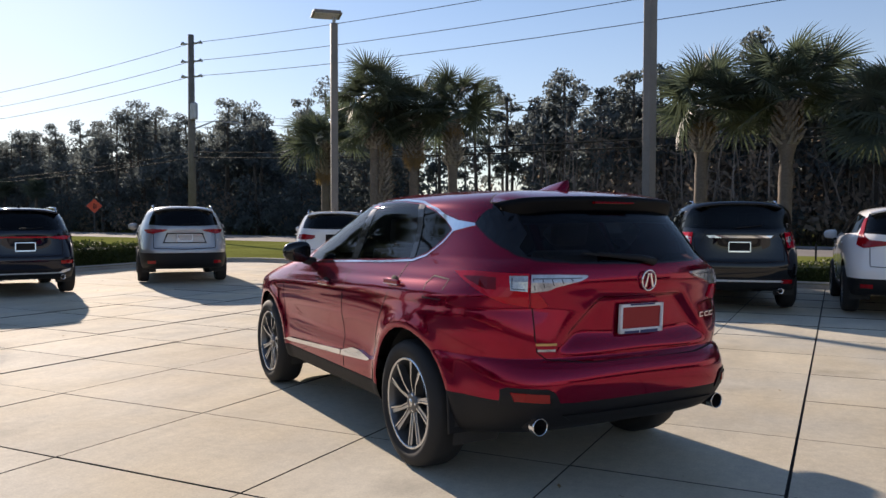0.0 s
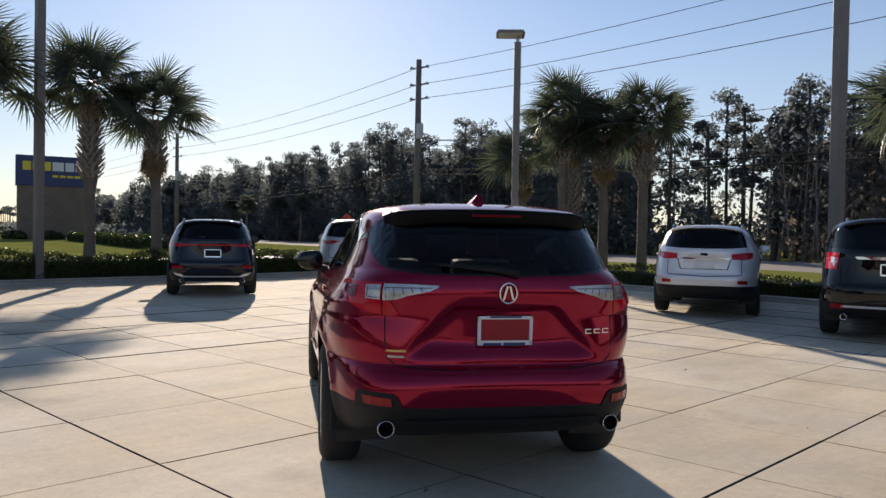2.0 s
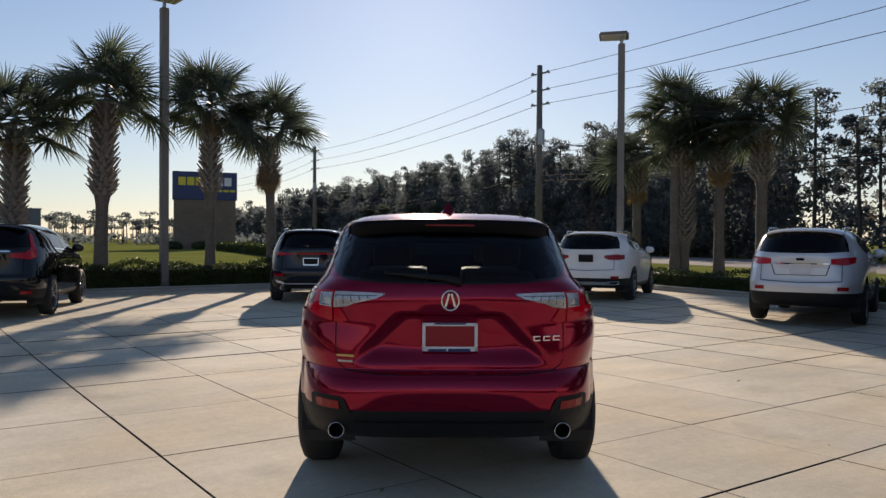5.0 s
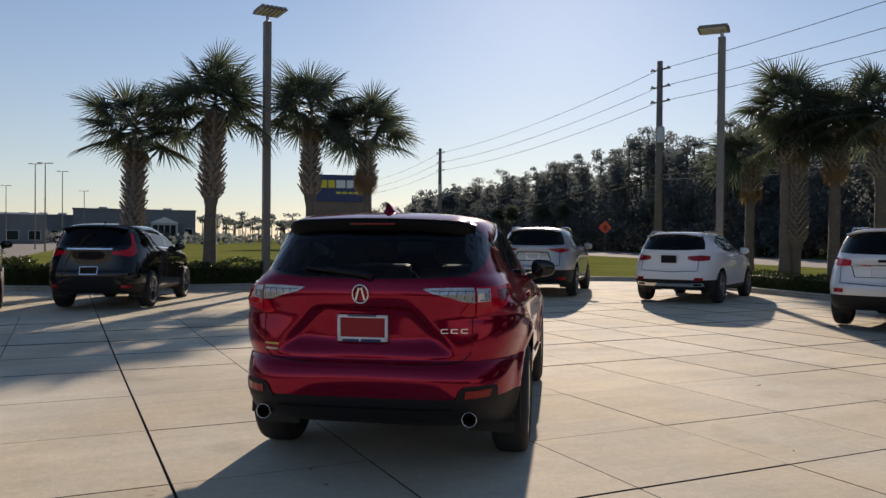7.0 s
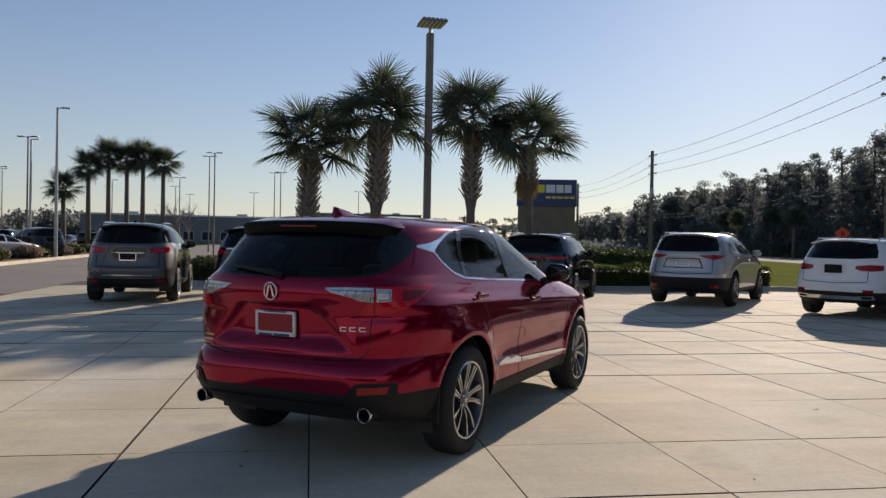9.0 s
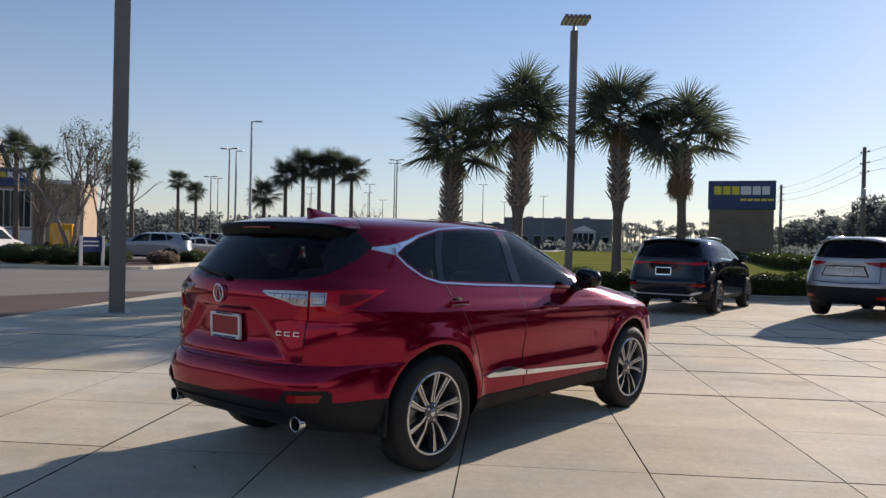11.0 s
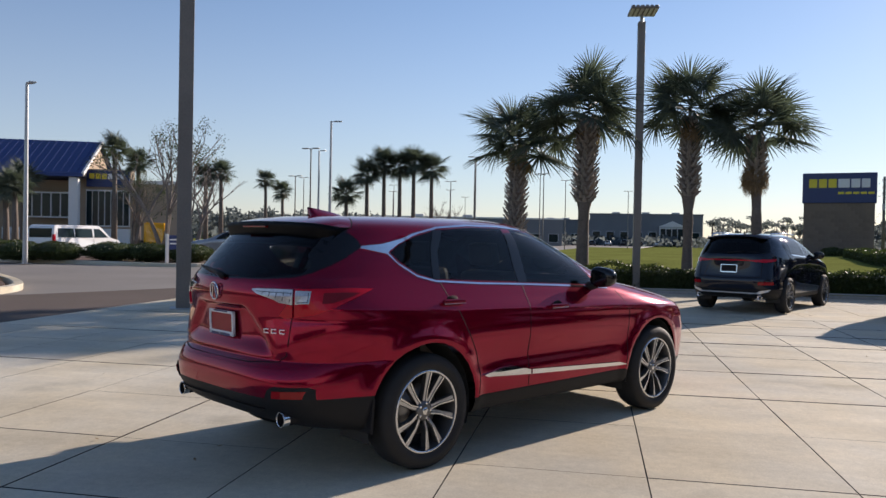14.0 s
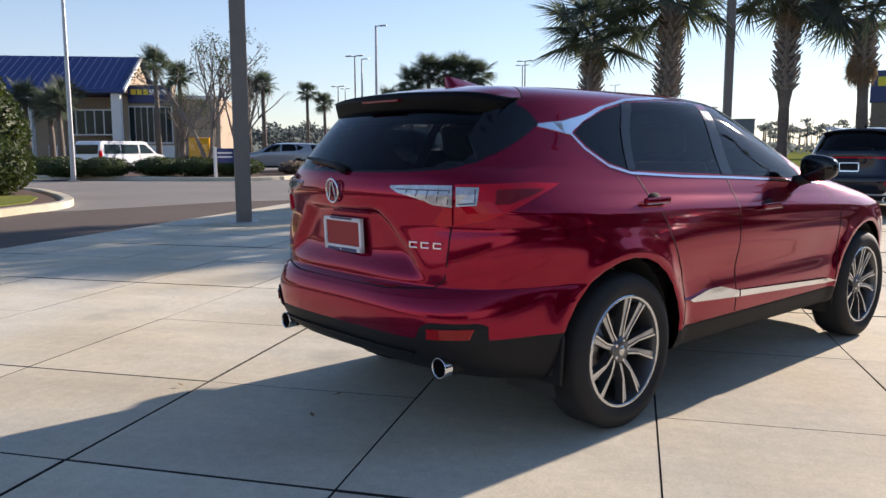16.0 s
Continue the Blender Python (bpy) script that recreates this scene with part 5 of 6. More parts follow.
# ---------------------------------------------------------------- palms
def frond_mesh(seed, petiole=.62, blade=.82, droop=.35, material="frond"):
    """A fan leaf: a bare stalk, then narrow blades spread round its end, bending at the tips."""
    rnd = random.Random(seed)
    bm = bmesh.new()
    tube(bm, [(0, 0, 0), (petiole * .6, 0, .03), (petiole, 0, 0)], [.022, .016, .012], 4, cap=False)
    n = 38
    for i in range(n):
        a = radians(-145 + 290 * (i + .5) / n + rnd.uniform(-3, 3))
        length = blade * (1 - .22 * abs(a / 2.2) ** 2) * rnd.uniform(.88, 1.08)
        d = Vector((math.cos(a), math.sin(a), 0))
        side = Vector((-d.y, d.x, 0))
        fold = .10 * math.cos(a * 2) - .06
        prev = None
        for q, w in ((0.0, .012), (.40, .021), (.72, .014), (1.0, .0015)):
            bend = -droop * length * max(0, q - .35) ** 1.6 + fold * q * length * .6
            c = Vector((petiole, 0, 0)) + d * (q * length) + Vector((0, 0, bend))
            tw = Vector((0, 0, .35 * w)) if i % 2 else Vector((0, 0, -.35 * w))
            cur = [bm.verts.new(c - side * w + tw), bm.verts.new(c + side * w - tw)]
            if prev:
                bm.faces.new((prev[0], prev[1], cur[1], cur[0]))
            prev = cur
    me = bpy.data.meshes.new("frond")
    bm.to_mesh(me)
    bm.free()
    me.materials.append(M[material])
    return me


FRONDS = [frond_mesh(i, .58 + .15 * (i % 3), .84 + .07 * (i % 2), .14 + .16 * (i % 4)) for i in range(6)]
DEAD = frond_mesh(11, .35, .55, .9, "dead")


def palm(x, y, top, seed, label, booted=.45, spread=1.0, count=26, z0=.08, skirt=False, girth=1.0, low=92):
    """A cabbage palm: bare trunk below, criss-cross leaf bases above, a round crown of fan leaves."""
    rnd = random.Random(seed)
    p = thing("palm_tree", label, "palm tree", pose(x, y, z0 + min(.12, lot_z(x, y))), "palms round the lot")
    top += .34 - z0
    lean = (rnd.uniform(-.12, .12), rnd.uniform(-.12, .12))
    pts, rad = [], []
    for t in np.linspace(0, 1, 14):
        pts.append((lean[0] * t * t, lean[1] * t * t, top * t - .05))
        rad.append(girth * (.155 + .06 * (1 - t) ** 6 + (.075 if t > 1 - booted else 0) + .012 * rnd.uniform(-1, 1)))
    part("trunk", tube(bmesh.new(), pts, rad, 14), "palm_bark", p, smooth=True)
    bm = bmesh.new()
    rows = int(booted * top / .115)
    for r in range(rows):
        z = top * (1 - booted) + r * .115
        t = z / top
        swell = .315 - .10 * (r / rows) ** 1.4 - (.05 if r == 0 else 0)
        for j in range(9):
            a = (j + .5 * (r % 2)) * math.tau / 9 + rnd.uniform(-.12, .12)
            out, l = girth * swell * rnd.uniform(.92, 1.1), rnd.uniform(.17, .27)
            c = Vector((lean[0] * t * t, lean[1] * t * t, z))
            d = Vector((math.cos(a), math.sin(a), 0))
            s_ = Vector((-d.y, d.x, 0))
            twist = s_ * (.05 if (j + r) % 2 else -.05)
            q0, q1 = c + d * (out - .09), c + d * (out + .085) + Vector((0, 0, l * .9)) + twist
            vs = [bm.verts.new(v) for v in (q0 - s_ * .075, q0 + s_ * .075, q0 + d * .055, q1 - s_ * .022, q1 + s_ * .022, q1 + d * .02 - Vector((0, 0, .02)))]
            for f in ((0, 2, 5, 3), (2, 1, 4, 5), (1, 0, 3, 4), (3, 5, 4)):
                bm.faces.new([vs[i] for i in f])
    part("booted_bark", bm, "boot", p, "criss-cross stubs of old leaves")
    hub = Vector((lean[0], lean[1], top))
    for i in range(count):
        q = (i + .5) / count
        up = 64 - low * q ** .85 + rnd.uniform(-9, 9)
        az = i * 137.5 + rnd.uniform(-14, 14)
        s_ = spread * (.84 + .36 * q) * rnd.uniform(.9, 1.12)
        f = part("frond", FRONDS[(i + seed) % len(FRONDS)], "frond", p)
        start = hub + Vector((0, 0, .12 + .30 * (1 - q)))
        f.matrix_basis = Matrix.Translation(start) @ pose(0, 0, 0, 0, -up, az) @ pose(0, 0, 0, rnd.uniform(-60, 60)) @ Matrix.Diagonal((s_, s_, s_, 1))
    for i in range(18 if skirt else 5):
        f = part("dead_frond", DEAD, "dead", p)
        z = -.9 if skirt else -.15
        f.matrix_basis = Matrix.Translation(hub + Vector((0, 0, z + rnd.uniform(-.15, .2)))) @ pose(0, 0, 0, 0, rnd.uniform(40, 75), rnd.uniform(0, 360)) @ Matrix.Diagonal((.8, .8, .8, 1))
    return p


GREEN = "cabbage palm with rough leaf-base trunk behind the kerb"
palm(-18.4, 4.68, 3.65, 1, GREEN, .78, 1.0, girth=.92)
palm(-18.15, 6.6, 4.42, 2, GREEN, .50, 1.03, girth=.98)
palm(-18.25, 9.42, 4.5, 3, GREEN, .47, 1.0, girth=.82)
palm(-18.3, 11.22, 3.98, 4, "cabbage palm with a skirt of dead leaves", .32, 1.0, skirt=True, girth=.83)
palm(-2.75, 21.9, 3.95, 5, "cabbage palm with brown leaf stubs over the hedge", .27, 1.06, 30, girth=1.0, low=88)
palm(-.7, 21.4, 4.0, 6, "cabbage palm with brown leaf stubs over the hedge", .26, 1.10, 31, girth=1.05, low=88)
palm(1.75, 21.2, 3.3, 7, "cabbage palm with brown leaf stubs over the hedge", .27, 1.06, 30, girth=1.0, low=88)
palm(-17.0, 25.4, 4.0, 8, "cabbage palm among other palms by the highway", .3, 1.05, skirt=True)
palm(-13.3, 22.9, 4.95, 9, "tall slim cabbage palm among other palms", .3, 1.0)
palm(-13.2, 23.2, 3.9, 10, "cabbage palm with a shaggy trunk", .7, .9)
palm(-12.3, 23.8, 4.4, 11, "cabbage palm among other palms by the highway", .3, .98, skirt=True)
palm(-10.9, 23.9, 4.5, 12, "cabbage palm among other palms by the highway", .35, 1.0)


# ---------------------------------------------------------------- lamp posts, power poles and wires
def lamp_post(x, y, h, yaw, label, z0=0.0, arm=0.0, r=.10, heads=1, material="pole", square=True):
    """A straight post with a flat LED head."""
    p = thing("lamp_post", label, "lamp post", pose(x, y, z0, 0, 0, yaw), "lamp posts")
    bm = bmesh.new()
    if square:
        box(bm, -r, -r, 0, r, r, h, .012)
    else:
        tube(bm, [(0, 0, 0), (0, 0, h)], [r, r * .6], 10)
    part("post", bm, material, p)
    part("base_plate", boxed(-r * 1.8, -r * 1.8, 0, r * 1.8, r * 1.8, .03, .008), "pole_grey", p)
    for s in ((1,) if heads == 1 else (1, -1)):
        head = new("lamp_head")
        head.parent = p
        head.matrix_basis = pose(0, 0, h + (.20 if square else 0), 0, 0, 0 if s > 0 else 180)
        if square:
            part("bracket", tube(bmesh.new(), [(0, 0, -.22), (0, 0, .0)], [.05, .045], 8), "pole_grey", head)
            part("housing", boxed(-.20, -.36, 0, .64, .36, .04, .015), "pole", head)
            for i in range(6):
                part("cooling_fin", boxed(-.16, -.345 + .12 * i, .04, .60, -.255 + .12 * i, .095, .01), "pole", head)
                part("led_module", boxed(-.12, -.335 + .12 * i, -.012, .58, -.265 + .12 * i, .001), "led", head)
        else:
            part("bracket", tube(bmesh.new(), [(0, 0, -.05), (arm * .35, 0, .0)], .03, 6), material, head)
            part("housing", boxed(arm * .2, -.13, -.04, arm * .2 + .48, .13, .03, .02), material, head)
    return p


lamp_post(-17.80, 8.05, 7.27, 5, "square bronze lamp post with a flat head behind the kerb", .1, r=.095)
lamp_post(-12.62, 19.52, 7.05, 221, "square bronze lamp post with a flat head beside palms", .1, r=.10)
lamp_post(-3.45, 18.75, 9.0, 150, "thick bronze lamp post at the lot's edge", .05, r=.11)
lamp_post(-9.9, -.85, 9.5, 30, "tall square bronze lamp post standing on the slabs", 0, r=.135)


def strand(pts, r, material="wire", name="power_line", label="thin overhead power line", sag=.6):
    """A wire hung from point to point."""
    line = []
    for a, b in zip(pts, pts[1:]):
        a, b = Vector(a), Vector(b)
        for i in range(14):
            t = i / 14
            line.append(a.lerp(b, t) - Vector((0, 0, 4 * sag * t * (1 - t))))
    line.append(Vector(pts[-1]))
    return tagged(part(name, tube(bmesh.new(), line, r, 5), material), label, "power line", "overhead lines")


POLES = [(12.5, 27.0, 11.6), (-33.8, 35.9, 12.4), (-75.4, 41.0, 11.6), (-122, 49, 11.6), (-172, 58, 11.6)]
for x, y, h in POLES:
    p = thing("power_pole", "weathered wooden power pole with insulators beside the highway", "power pole", pose(x, y, .1, 0, 0, 10), "power poles")
    part("mast", tube(bmesh.new(), [(0, 0, 0), (0, 0, h)], [.24, .17], 12), "wood", p, smooth=True)
    for z in (.54, 1.6, 2.5):
        for s in (1, -1):
            part("insulator", tube(bmesh.new(), [(.08 * s, 0, h - z), (.45 * s, .05, h - z + .05), (.60 * s, .06, h - z + .10), (.72 * s, .06, h - z + .02)], [.05, .05, .10, .05], 8), "pole_grey", p)
    part("transformer", lathe(bmesh.new(), [(0, 0), (0, .22), (.9, .22), (1.0, .1), (1.0, 0)], 14, "z", m=pose(.3, -.2, h - 5.0)), "pole_grey", p)
    part("street_light_arm", tube(bmesh.new(), [(0, 0, h - 5.6), (.5, 1.6, h - 4.9), (.7, 3.2, h - 4.8)], [.05, .04, .03], 8), "pole_grey", p)
    part("street_light_head", boxed(-.12, -.3, -.06, .12, .35, .06, .03, m=pose(.75, 3.4, h - 4.8, 0, 0, -10)), "pole_grey", p)
for z in (.54, 1.6, 2.5):
    strand([(x + .1, y, h - z + .16) for x, y, h in [(60, 19.5, 11.6)] + POLES], .016)
for z in (5.05, 5.4):
    strand([(x + .2, y, h - z) for x, y, h in [(60, 19.5, 11.6)] + POLES], .012, sag=.5)
for z in (6.85, 7.15):
    strand([(x + .2, y, h - z) for x, y, h in [(60, 19.5, 11.6)] + POLES], .030, label="thick overhead cable below the power lines", sag=.5)


# ---------------------------------------------------------------- woods across the highway
def leaf_cloud(rnd, n, centre, size, leaf):
    """Corners of n small random quads in an ellipsoid."""
    v = rnd.normal(size=(n, 3))
    v /= np.linalg.norm(v, axis=1)[:, None]
    p = centre + v * (rnd.random((n, 1)) ** .45) * size
    a = rnd.normal(size=(n, 3))
    b = rnd.normal(size=(n, 3))
    a /= np.linalg.norm(a, axis=1)[:, None]
    b -= a * (a * b).sum(1)[:, None]
    b /= np.linalg.norm(b, axis=1)[:, None]
    s = leaf * (.6 + .8 * rnd.random((n, 1)))
    return np.stack([p - a * s - b * s * .5, p + a * s - b * s * .5, p + a * s + b * s * .5, p - a * s + b * s * .5], 1)


def stuff_mesh(name, quads, material, label, category):
    q = np.concatenate(quads).reshape(-1, 3)
    me = bpy.data.meshes.new(name)
    n = len(q) // 4
    me.vertices.add(len(q))
    me.vertices.foreach_set("co", q.ravel().astype(np.float32))
    me.loops.add(len(q))
    me.loops.foreach_set("vertex_index", np.arange(len(q), dtype=np.int32))
    me.polygons.add(n)
    me.polygons.foreach_set("loop_start", np.arange(0, len(q), 4, dtype=np.int32))
    me.update(calc_edges=True)
    me.validate()
    me.materials.append(M[material])
    return tagged(new(name, me), label, category, kind="stuff")


def bar_quads(a, b, ra, rb, sides=5):
    """The side faces of a tapered bar, as quads."""
    a, b = np.array(a, float), np.array(b, float)
    d = (b - a) / np.linalg.norm(b - a)
    u = np.cross(d, (0, 0, 1) if abs(d[2]) < .9 else (1, 0, 0))
    u /= np.linalg.norm(u)
    w = np.cross(d, u)
    t = np.arange(sides + 1) * math.tau / sides
    c = np.cos(t)[:, None] * u + np.sin(t)[:, None] * w
    return np.stack([a + ra * c[:-1], a + ra * c[1:], b + rb * c[1:], b + rb * c[:-1]], 1)


rnd = np.random.default_rng(4)
thin = np.random.default_rng(77)
needles, trunks, under, twigs, dry = [], [], [], [], []


def open_at(along, deep, share):
    """True in the strip where the woods stand open and the sky shows between the trunks."""
    return .60 < (along + 4) / (deep + 30) < .86 and thin.random() < share


for i in range(520):
    s = rnd.uniform(-150, 230)
    o = 22 + abs(rnd.normal()) * 13
    p = base + road_dir * s + rn * o
    tall = 12.3 + 3.4 * min(1, max(0, (s - 10) / 80)) + 4 * min(1, max(0, (-s - 2) / 15))
    h = tall * rnd.uniform(.72, 1.12)
    x, y = p.x, p.y
    lean = rnd.normal(size=2) * .4
    stems, leaves = ([], []) if open_at(s, o, .66) else (trunks, needles)
    stems.append(bar_quads((x, y, 0), (x + lean[0], y + lean[1], h * .95), .17 + .1 * rnd.random(), .10))
    first = rnd.uniform(.42, .62)
    for j in range(11):
        t = first + (1 - first) * (j + rnd.random()) / 11
        a = rnd.uniform(0, math.tau)
        reach = (1.15 - t) * h * .30 * rnd.uniform(.5, 1.1)
        c = np.array([x + lean[0] * t + reach * math.cos(a), y + lean[1] * t + reach * math.sin(a), h * t])
        stems.append(bar_quads((x + lean[0] * t, y + lean[1] * t, h * t - .4), c, .05, .02, 3))
        r = rnd.uniform(.8, 1.5) * h / 17
        leaves.append(leaf_cloud(rnd, 105, c, (r, r, r * .62), .125))
for i in range(1900):
    s, o = rnd.uniform(-75, 230), 20.5 + rnd.random() * 22
    p = base + road_dir * s + rn * o
    r = rnd.uniform(.8, 2.2)
    ([] if open_at(s, o, .9) else under if i % 3 and (s > 26 or i % 4 == 1) else dry).append(leaf_cloud(rnd, 110, np.array([p.x, p.y, r * .8 + rnd.uniform(0, 1) ** 2 * min(6.5, (o - 16) * .6)]), (r * 1.3, r, r * 1.1), .17))
for i in range(1500):
    s, o = rnd.uniform(-4, 230), 19.5 + rnd.random() * 16
    p = base + road_dir * s + rn * o
    r, z = rnd.uniform(.9, 2.0), rnd.uniform(0, 1) ** 1.2 * 8.5
    ([] if z > 1.0 and (open_at(s, o, .97) or s < 24 and i % 5 < 3) else dry if s < 24 and i % 2 else under).append(leaf_cloud(rnd, 90, np.array([p.x, p.y, r * .7 + z]), (r * 1.25, r, r * .9), .17))
for i in range(420):
    s, o = rnd.uniform(-75, 26), 19 + rnd.random() * 10
    p = base + road_dir * s + rn * o
    h = rnd.uniform(3.5, 10)
    e = np.array([p.x + rnd.normal() * .8, p.y + rnd.normal() * .5, h])
    twigs.append(bar_quads((p.x, p.y, 0), e, .07, .02, 4))
    for j in range(7):
        t = rnd.uniform(.35, .95)
        q = np.array([p.x, p.y, 0]) * (1 - t) + e * t
        twigs.append(bar_quads(q, q + np.array([rnd.normal() * 1.0, rnd.normal() * .8, rnd.uniform(.3, 1.8)]), .03, .008, 3))
for i in range(420):
    s, o = rnd.uniform(-150, 230), rnd.uniform(40, 62)
    p = base + road_dir * s + rn * o
    h = (11.2 + 4.0 * min(1, max(0, (s - 10) / 80)) + 4 * min(1, max(0, (-s - 2) / 15))) * rnd.uniform(.8, 1.1)
    stems, leaves = ([], []) if open_at(s, o, .93) else (trunks, needles)
    stems.append(bar_quads((p.x, p.y, 0), (p.x, p.y, h), .2, .08, 4))
    for j in range(9):
        c = np.array([p.x + rnd.normal() * 1.6, p.y + rnd.normal() * 1.2, h * rnd.uniform(.25, .98)])
        leaves.append(leaf_cloud(rnd, 70, c, (1.7, 1.4, 1.3), .27))
for i in range(330):
    s, o = 200 + 520 * rnd.random() ** 1.3, rnd.uniform(20, 60)
    p = base + road_dir * s + rn * o
    h = rnd.uniform(13, 18)
    trunks.append(bar_quads((p.x, p.y, 0), (p.x, p.y, h), .25, .12, 4))
    for j in range(9):
        c = np.array([p.x + rnd.normal() * 2.5, p.y + rnd.normal() * 1.5, h * (.08 + .9 * (j + rnd.random()) / 9)])
        needles.append(leaf_cloud(rnd, 46, c, (2.8, 2.2, 1.7), .5))
stuff_mesh("pine_woods_trunks", trunks, "bark", "slim dark pine trunks of the woods across the highway", "woods")
stuff_mesh("pine_woods", needles, "pine", "dark pine crowns of the woods across the highway", "woods")
stuff_mesh("dry_undergrowth", dry, "brush", "dry brown brush at the foot of the woods", "undergrowth")
stuff_mesh("undergrowth", under, "pine", "dark shrubs at the foot of the woods", "undergrowth")
stuff_mesh("bare_saplings", twigs, "twig", "leafless pale saplings at the edge of the woods", "woods")


# ---------------------------------------------------------------- hedges and shrubs
def hedge(name, line, inner, wide, high, n, seed, label, leaf=.032, z0=.1):
    """A clipped hedge along a line: a dense core and many small leaves."""
    r = np.random.default_rng(seed)
    h = thing(name, label, "hedge")
    core = [Vector((p.x, p.y, 0)) for p in line]
    part("hedge_core", swept(core, [(inner + .12, z0), (inner + .10, z0 + high * .8), (inner + wide * .5, z0 + high * .9), (inner + wide - .1, z0 + high * .8), (inner + wide - .12, z0)], rise=True), "leaf", h)
    seg = np.array([(p.x, p.y) for p in line])
    d = np.diff(seg, axis=0)
    ln = np.hypot(*d.T)
    pick = r.choice(len(ln), n, p=ln / ln.sum())
    t = r.random(n)[:, None]
    p = seg[pick] + d[pick] * t
    nn = np.stack([-d[pick, 1], d[pick, 0]], 1) / ln[pick][:, None]
    a = inner + wide * r.random(n)
    z = z0 + high * r.random(n) ** .7
    bump = .07 * np.sin(p[:, 0] * 2.1 + p[:, 1] * 1.7) + .05 * np.sin(p[:, 1] * 5.3)
    top = r.random(n) < .45
    z = np.where(top, z0 + high + bump + r.normal(size=n) * .035, z)
    a = np.where(top, a, np.where(r.random(n) < .7, inner + r.normal(size=n) * .04, inner + wide + r.normal(size=n) * .04))
    z = z + np.array([lot_z(*q) for q in p])
    c = np.concatenate([p + nn * a[:, None], z[:, None]], 1)
    u, v = r.normal(size=(2, n, 3))
    u /= np.linalg.norm(u, axis=1)[:, None]
    v -= u * (u * v).sum(1)[:, None]
    v /= np.linalg.norm(v, axis=1)[:, None]
    s = leaf * (.6 + .8 * r.random((n, 1)))
    q = np.stack([c - u * s, c - v * s * .6, c + u * s, c + v * s * .6], 1)
    ob = stuff_mesh("hedge_leaves", [q], "leaf", "", "")
    ob.parent = h
    return h


west = [p for p in KERB_LINE if .55 < p.y < 19.3 and -20.6 < p.x < -17]
hedge("hedge", west, .38, .75, .55, 30000, 1, "low clipped green hedge behind the kerb")
north = [p for p in KERB_LINE if p.x > -14.6 and p.y > 16.6 and p.x < 14]
hedge("hedge", north, .45, .8, .38, 22000, 2, "low straggling hedge with bare patches behind the kerb", leaf=.03)


hedge("lawn_hedge", smooth_line([(-76, 30.2, 0), (-60, 26.6, 0), (-48, 23.6, 0), (-41, 22.6, 0), (-37, 23.2, 0)], 1.5), 0, 1.5, .75, 9000, 3, "low dark hedge running across the lawn", leaf=.09, z0=.08)


sheet("island_grass", [(-3, -6.75), (-7, -6.75), (-10.4, -7.1), (-12.4, -7.55), (-13.9, -8.65), (-14.6, -9.5), (-13.6, -10.6), (-3, -10.8)], .115, "grass", "thin grass along the kerb of the planted island", "lawn", .05)


def bush(name, x, y, w, d, h, seed, label, category="shrub", n=2200, leaf=.045, material="leaf", z0=.09, group=""):
    """A rounded bush of small leaves over a dark heart."""
    r = np.random.default_rng(seed)
    b = thing(name, label, category, pose(x, y, z0), group)
    core = bmesh.new()
    bmesh.ops.create_icosphere(core, subdivisions=2, radius=1)
    for v in core.verts:
        q = 1 + .10 * noise.noise(v.co * 2.3 + Vector((seed, 0, 0)))
        v.co = Vector((v.co.x * w * .46 * q, v.co.y * d * .46 * q, max(0, h * .48 + v.co.z * h * .46 * q)))
    part("heart", core, material, b)
    dirs = r.normal(size=(n, 3))
    dirs /= np.linalg.norm(dirs, axis=1)[:, None]
    wob = 1 + .10 * np.sin(dirs[:, 0] * 6 + seed) * np.cos(dirs[:, 1] * 5)
    c = np.array([0, 0, h * .48]) + dirs * np.array([w / 2, d / 2, h * .52]) * (wob * (.88 + .14 * r.random(n)))[:, None]
    c = c[c[:, 2] > .02]
    u, v = r.normal(size=(2, len(c), 3))
    u /= np.linalg.norm(u, axis=1)[:, None]
    v -= u * (u * v).sum(1)[:, None]
    v /= np.linalg.norm(v, axis=1)[:, None]
    s = leaf * (.6 + .8 * r.random((len(c), 1)))
    ob = stuff_mesh("leaves", [np.stack([c - u * s, c - v * s * .6, c + u * s, c + v * s * .6], 1)], material, "", "")
    ob.parent = b
    return b


for i, (x, y, w) in enumerate(((-25.9, -18.3, 2.2), (-26.6, -16.9, 2.1), (-27.9, -15.0, 2.3), (-27.9, -13.1, 1.9), (-28.6, -11.6, 2.3), (-28.0, -20.4, 2.0), (-29.0, -22.4, 2.0))):
    bush("shrub", x - .9, y, w * 1.0, w * 1.1, .88, 30 + i, "clipped round dark green shrub beyond the service road", n=4200, leaf=.034, group="round shrubs by the service road")
bush("island_shrub", -14.4, -10.6, 2.3, 2.1, 1.6, 41, "leafy light green shrub on the kerbed island", n=3500, leaf=.06)
bush("island_shrub", -15.5, -11.9, 2.7, 2.5, 3.4, 42, "tall leafy green shrub on the kerbed island", n=5200, leaf=.07)
for i, (x, y) in enumerate(((-84.5, 28.2), (-84, 31.5), (-83.4, 36.8), (-80, 33.5))):
    bush("sign_shrub", x, y, 3.4, 2.2, 1.1, 50 + i, "low dark shrub at the foot of the roadside sign", n=900, leaf=.12)
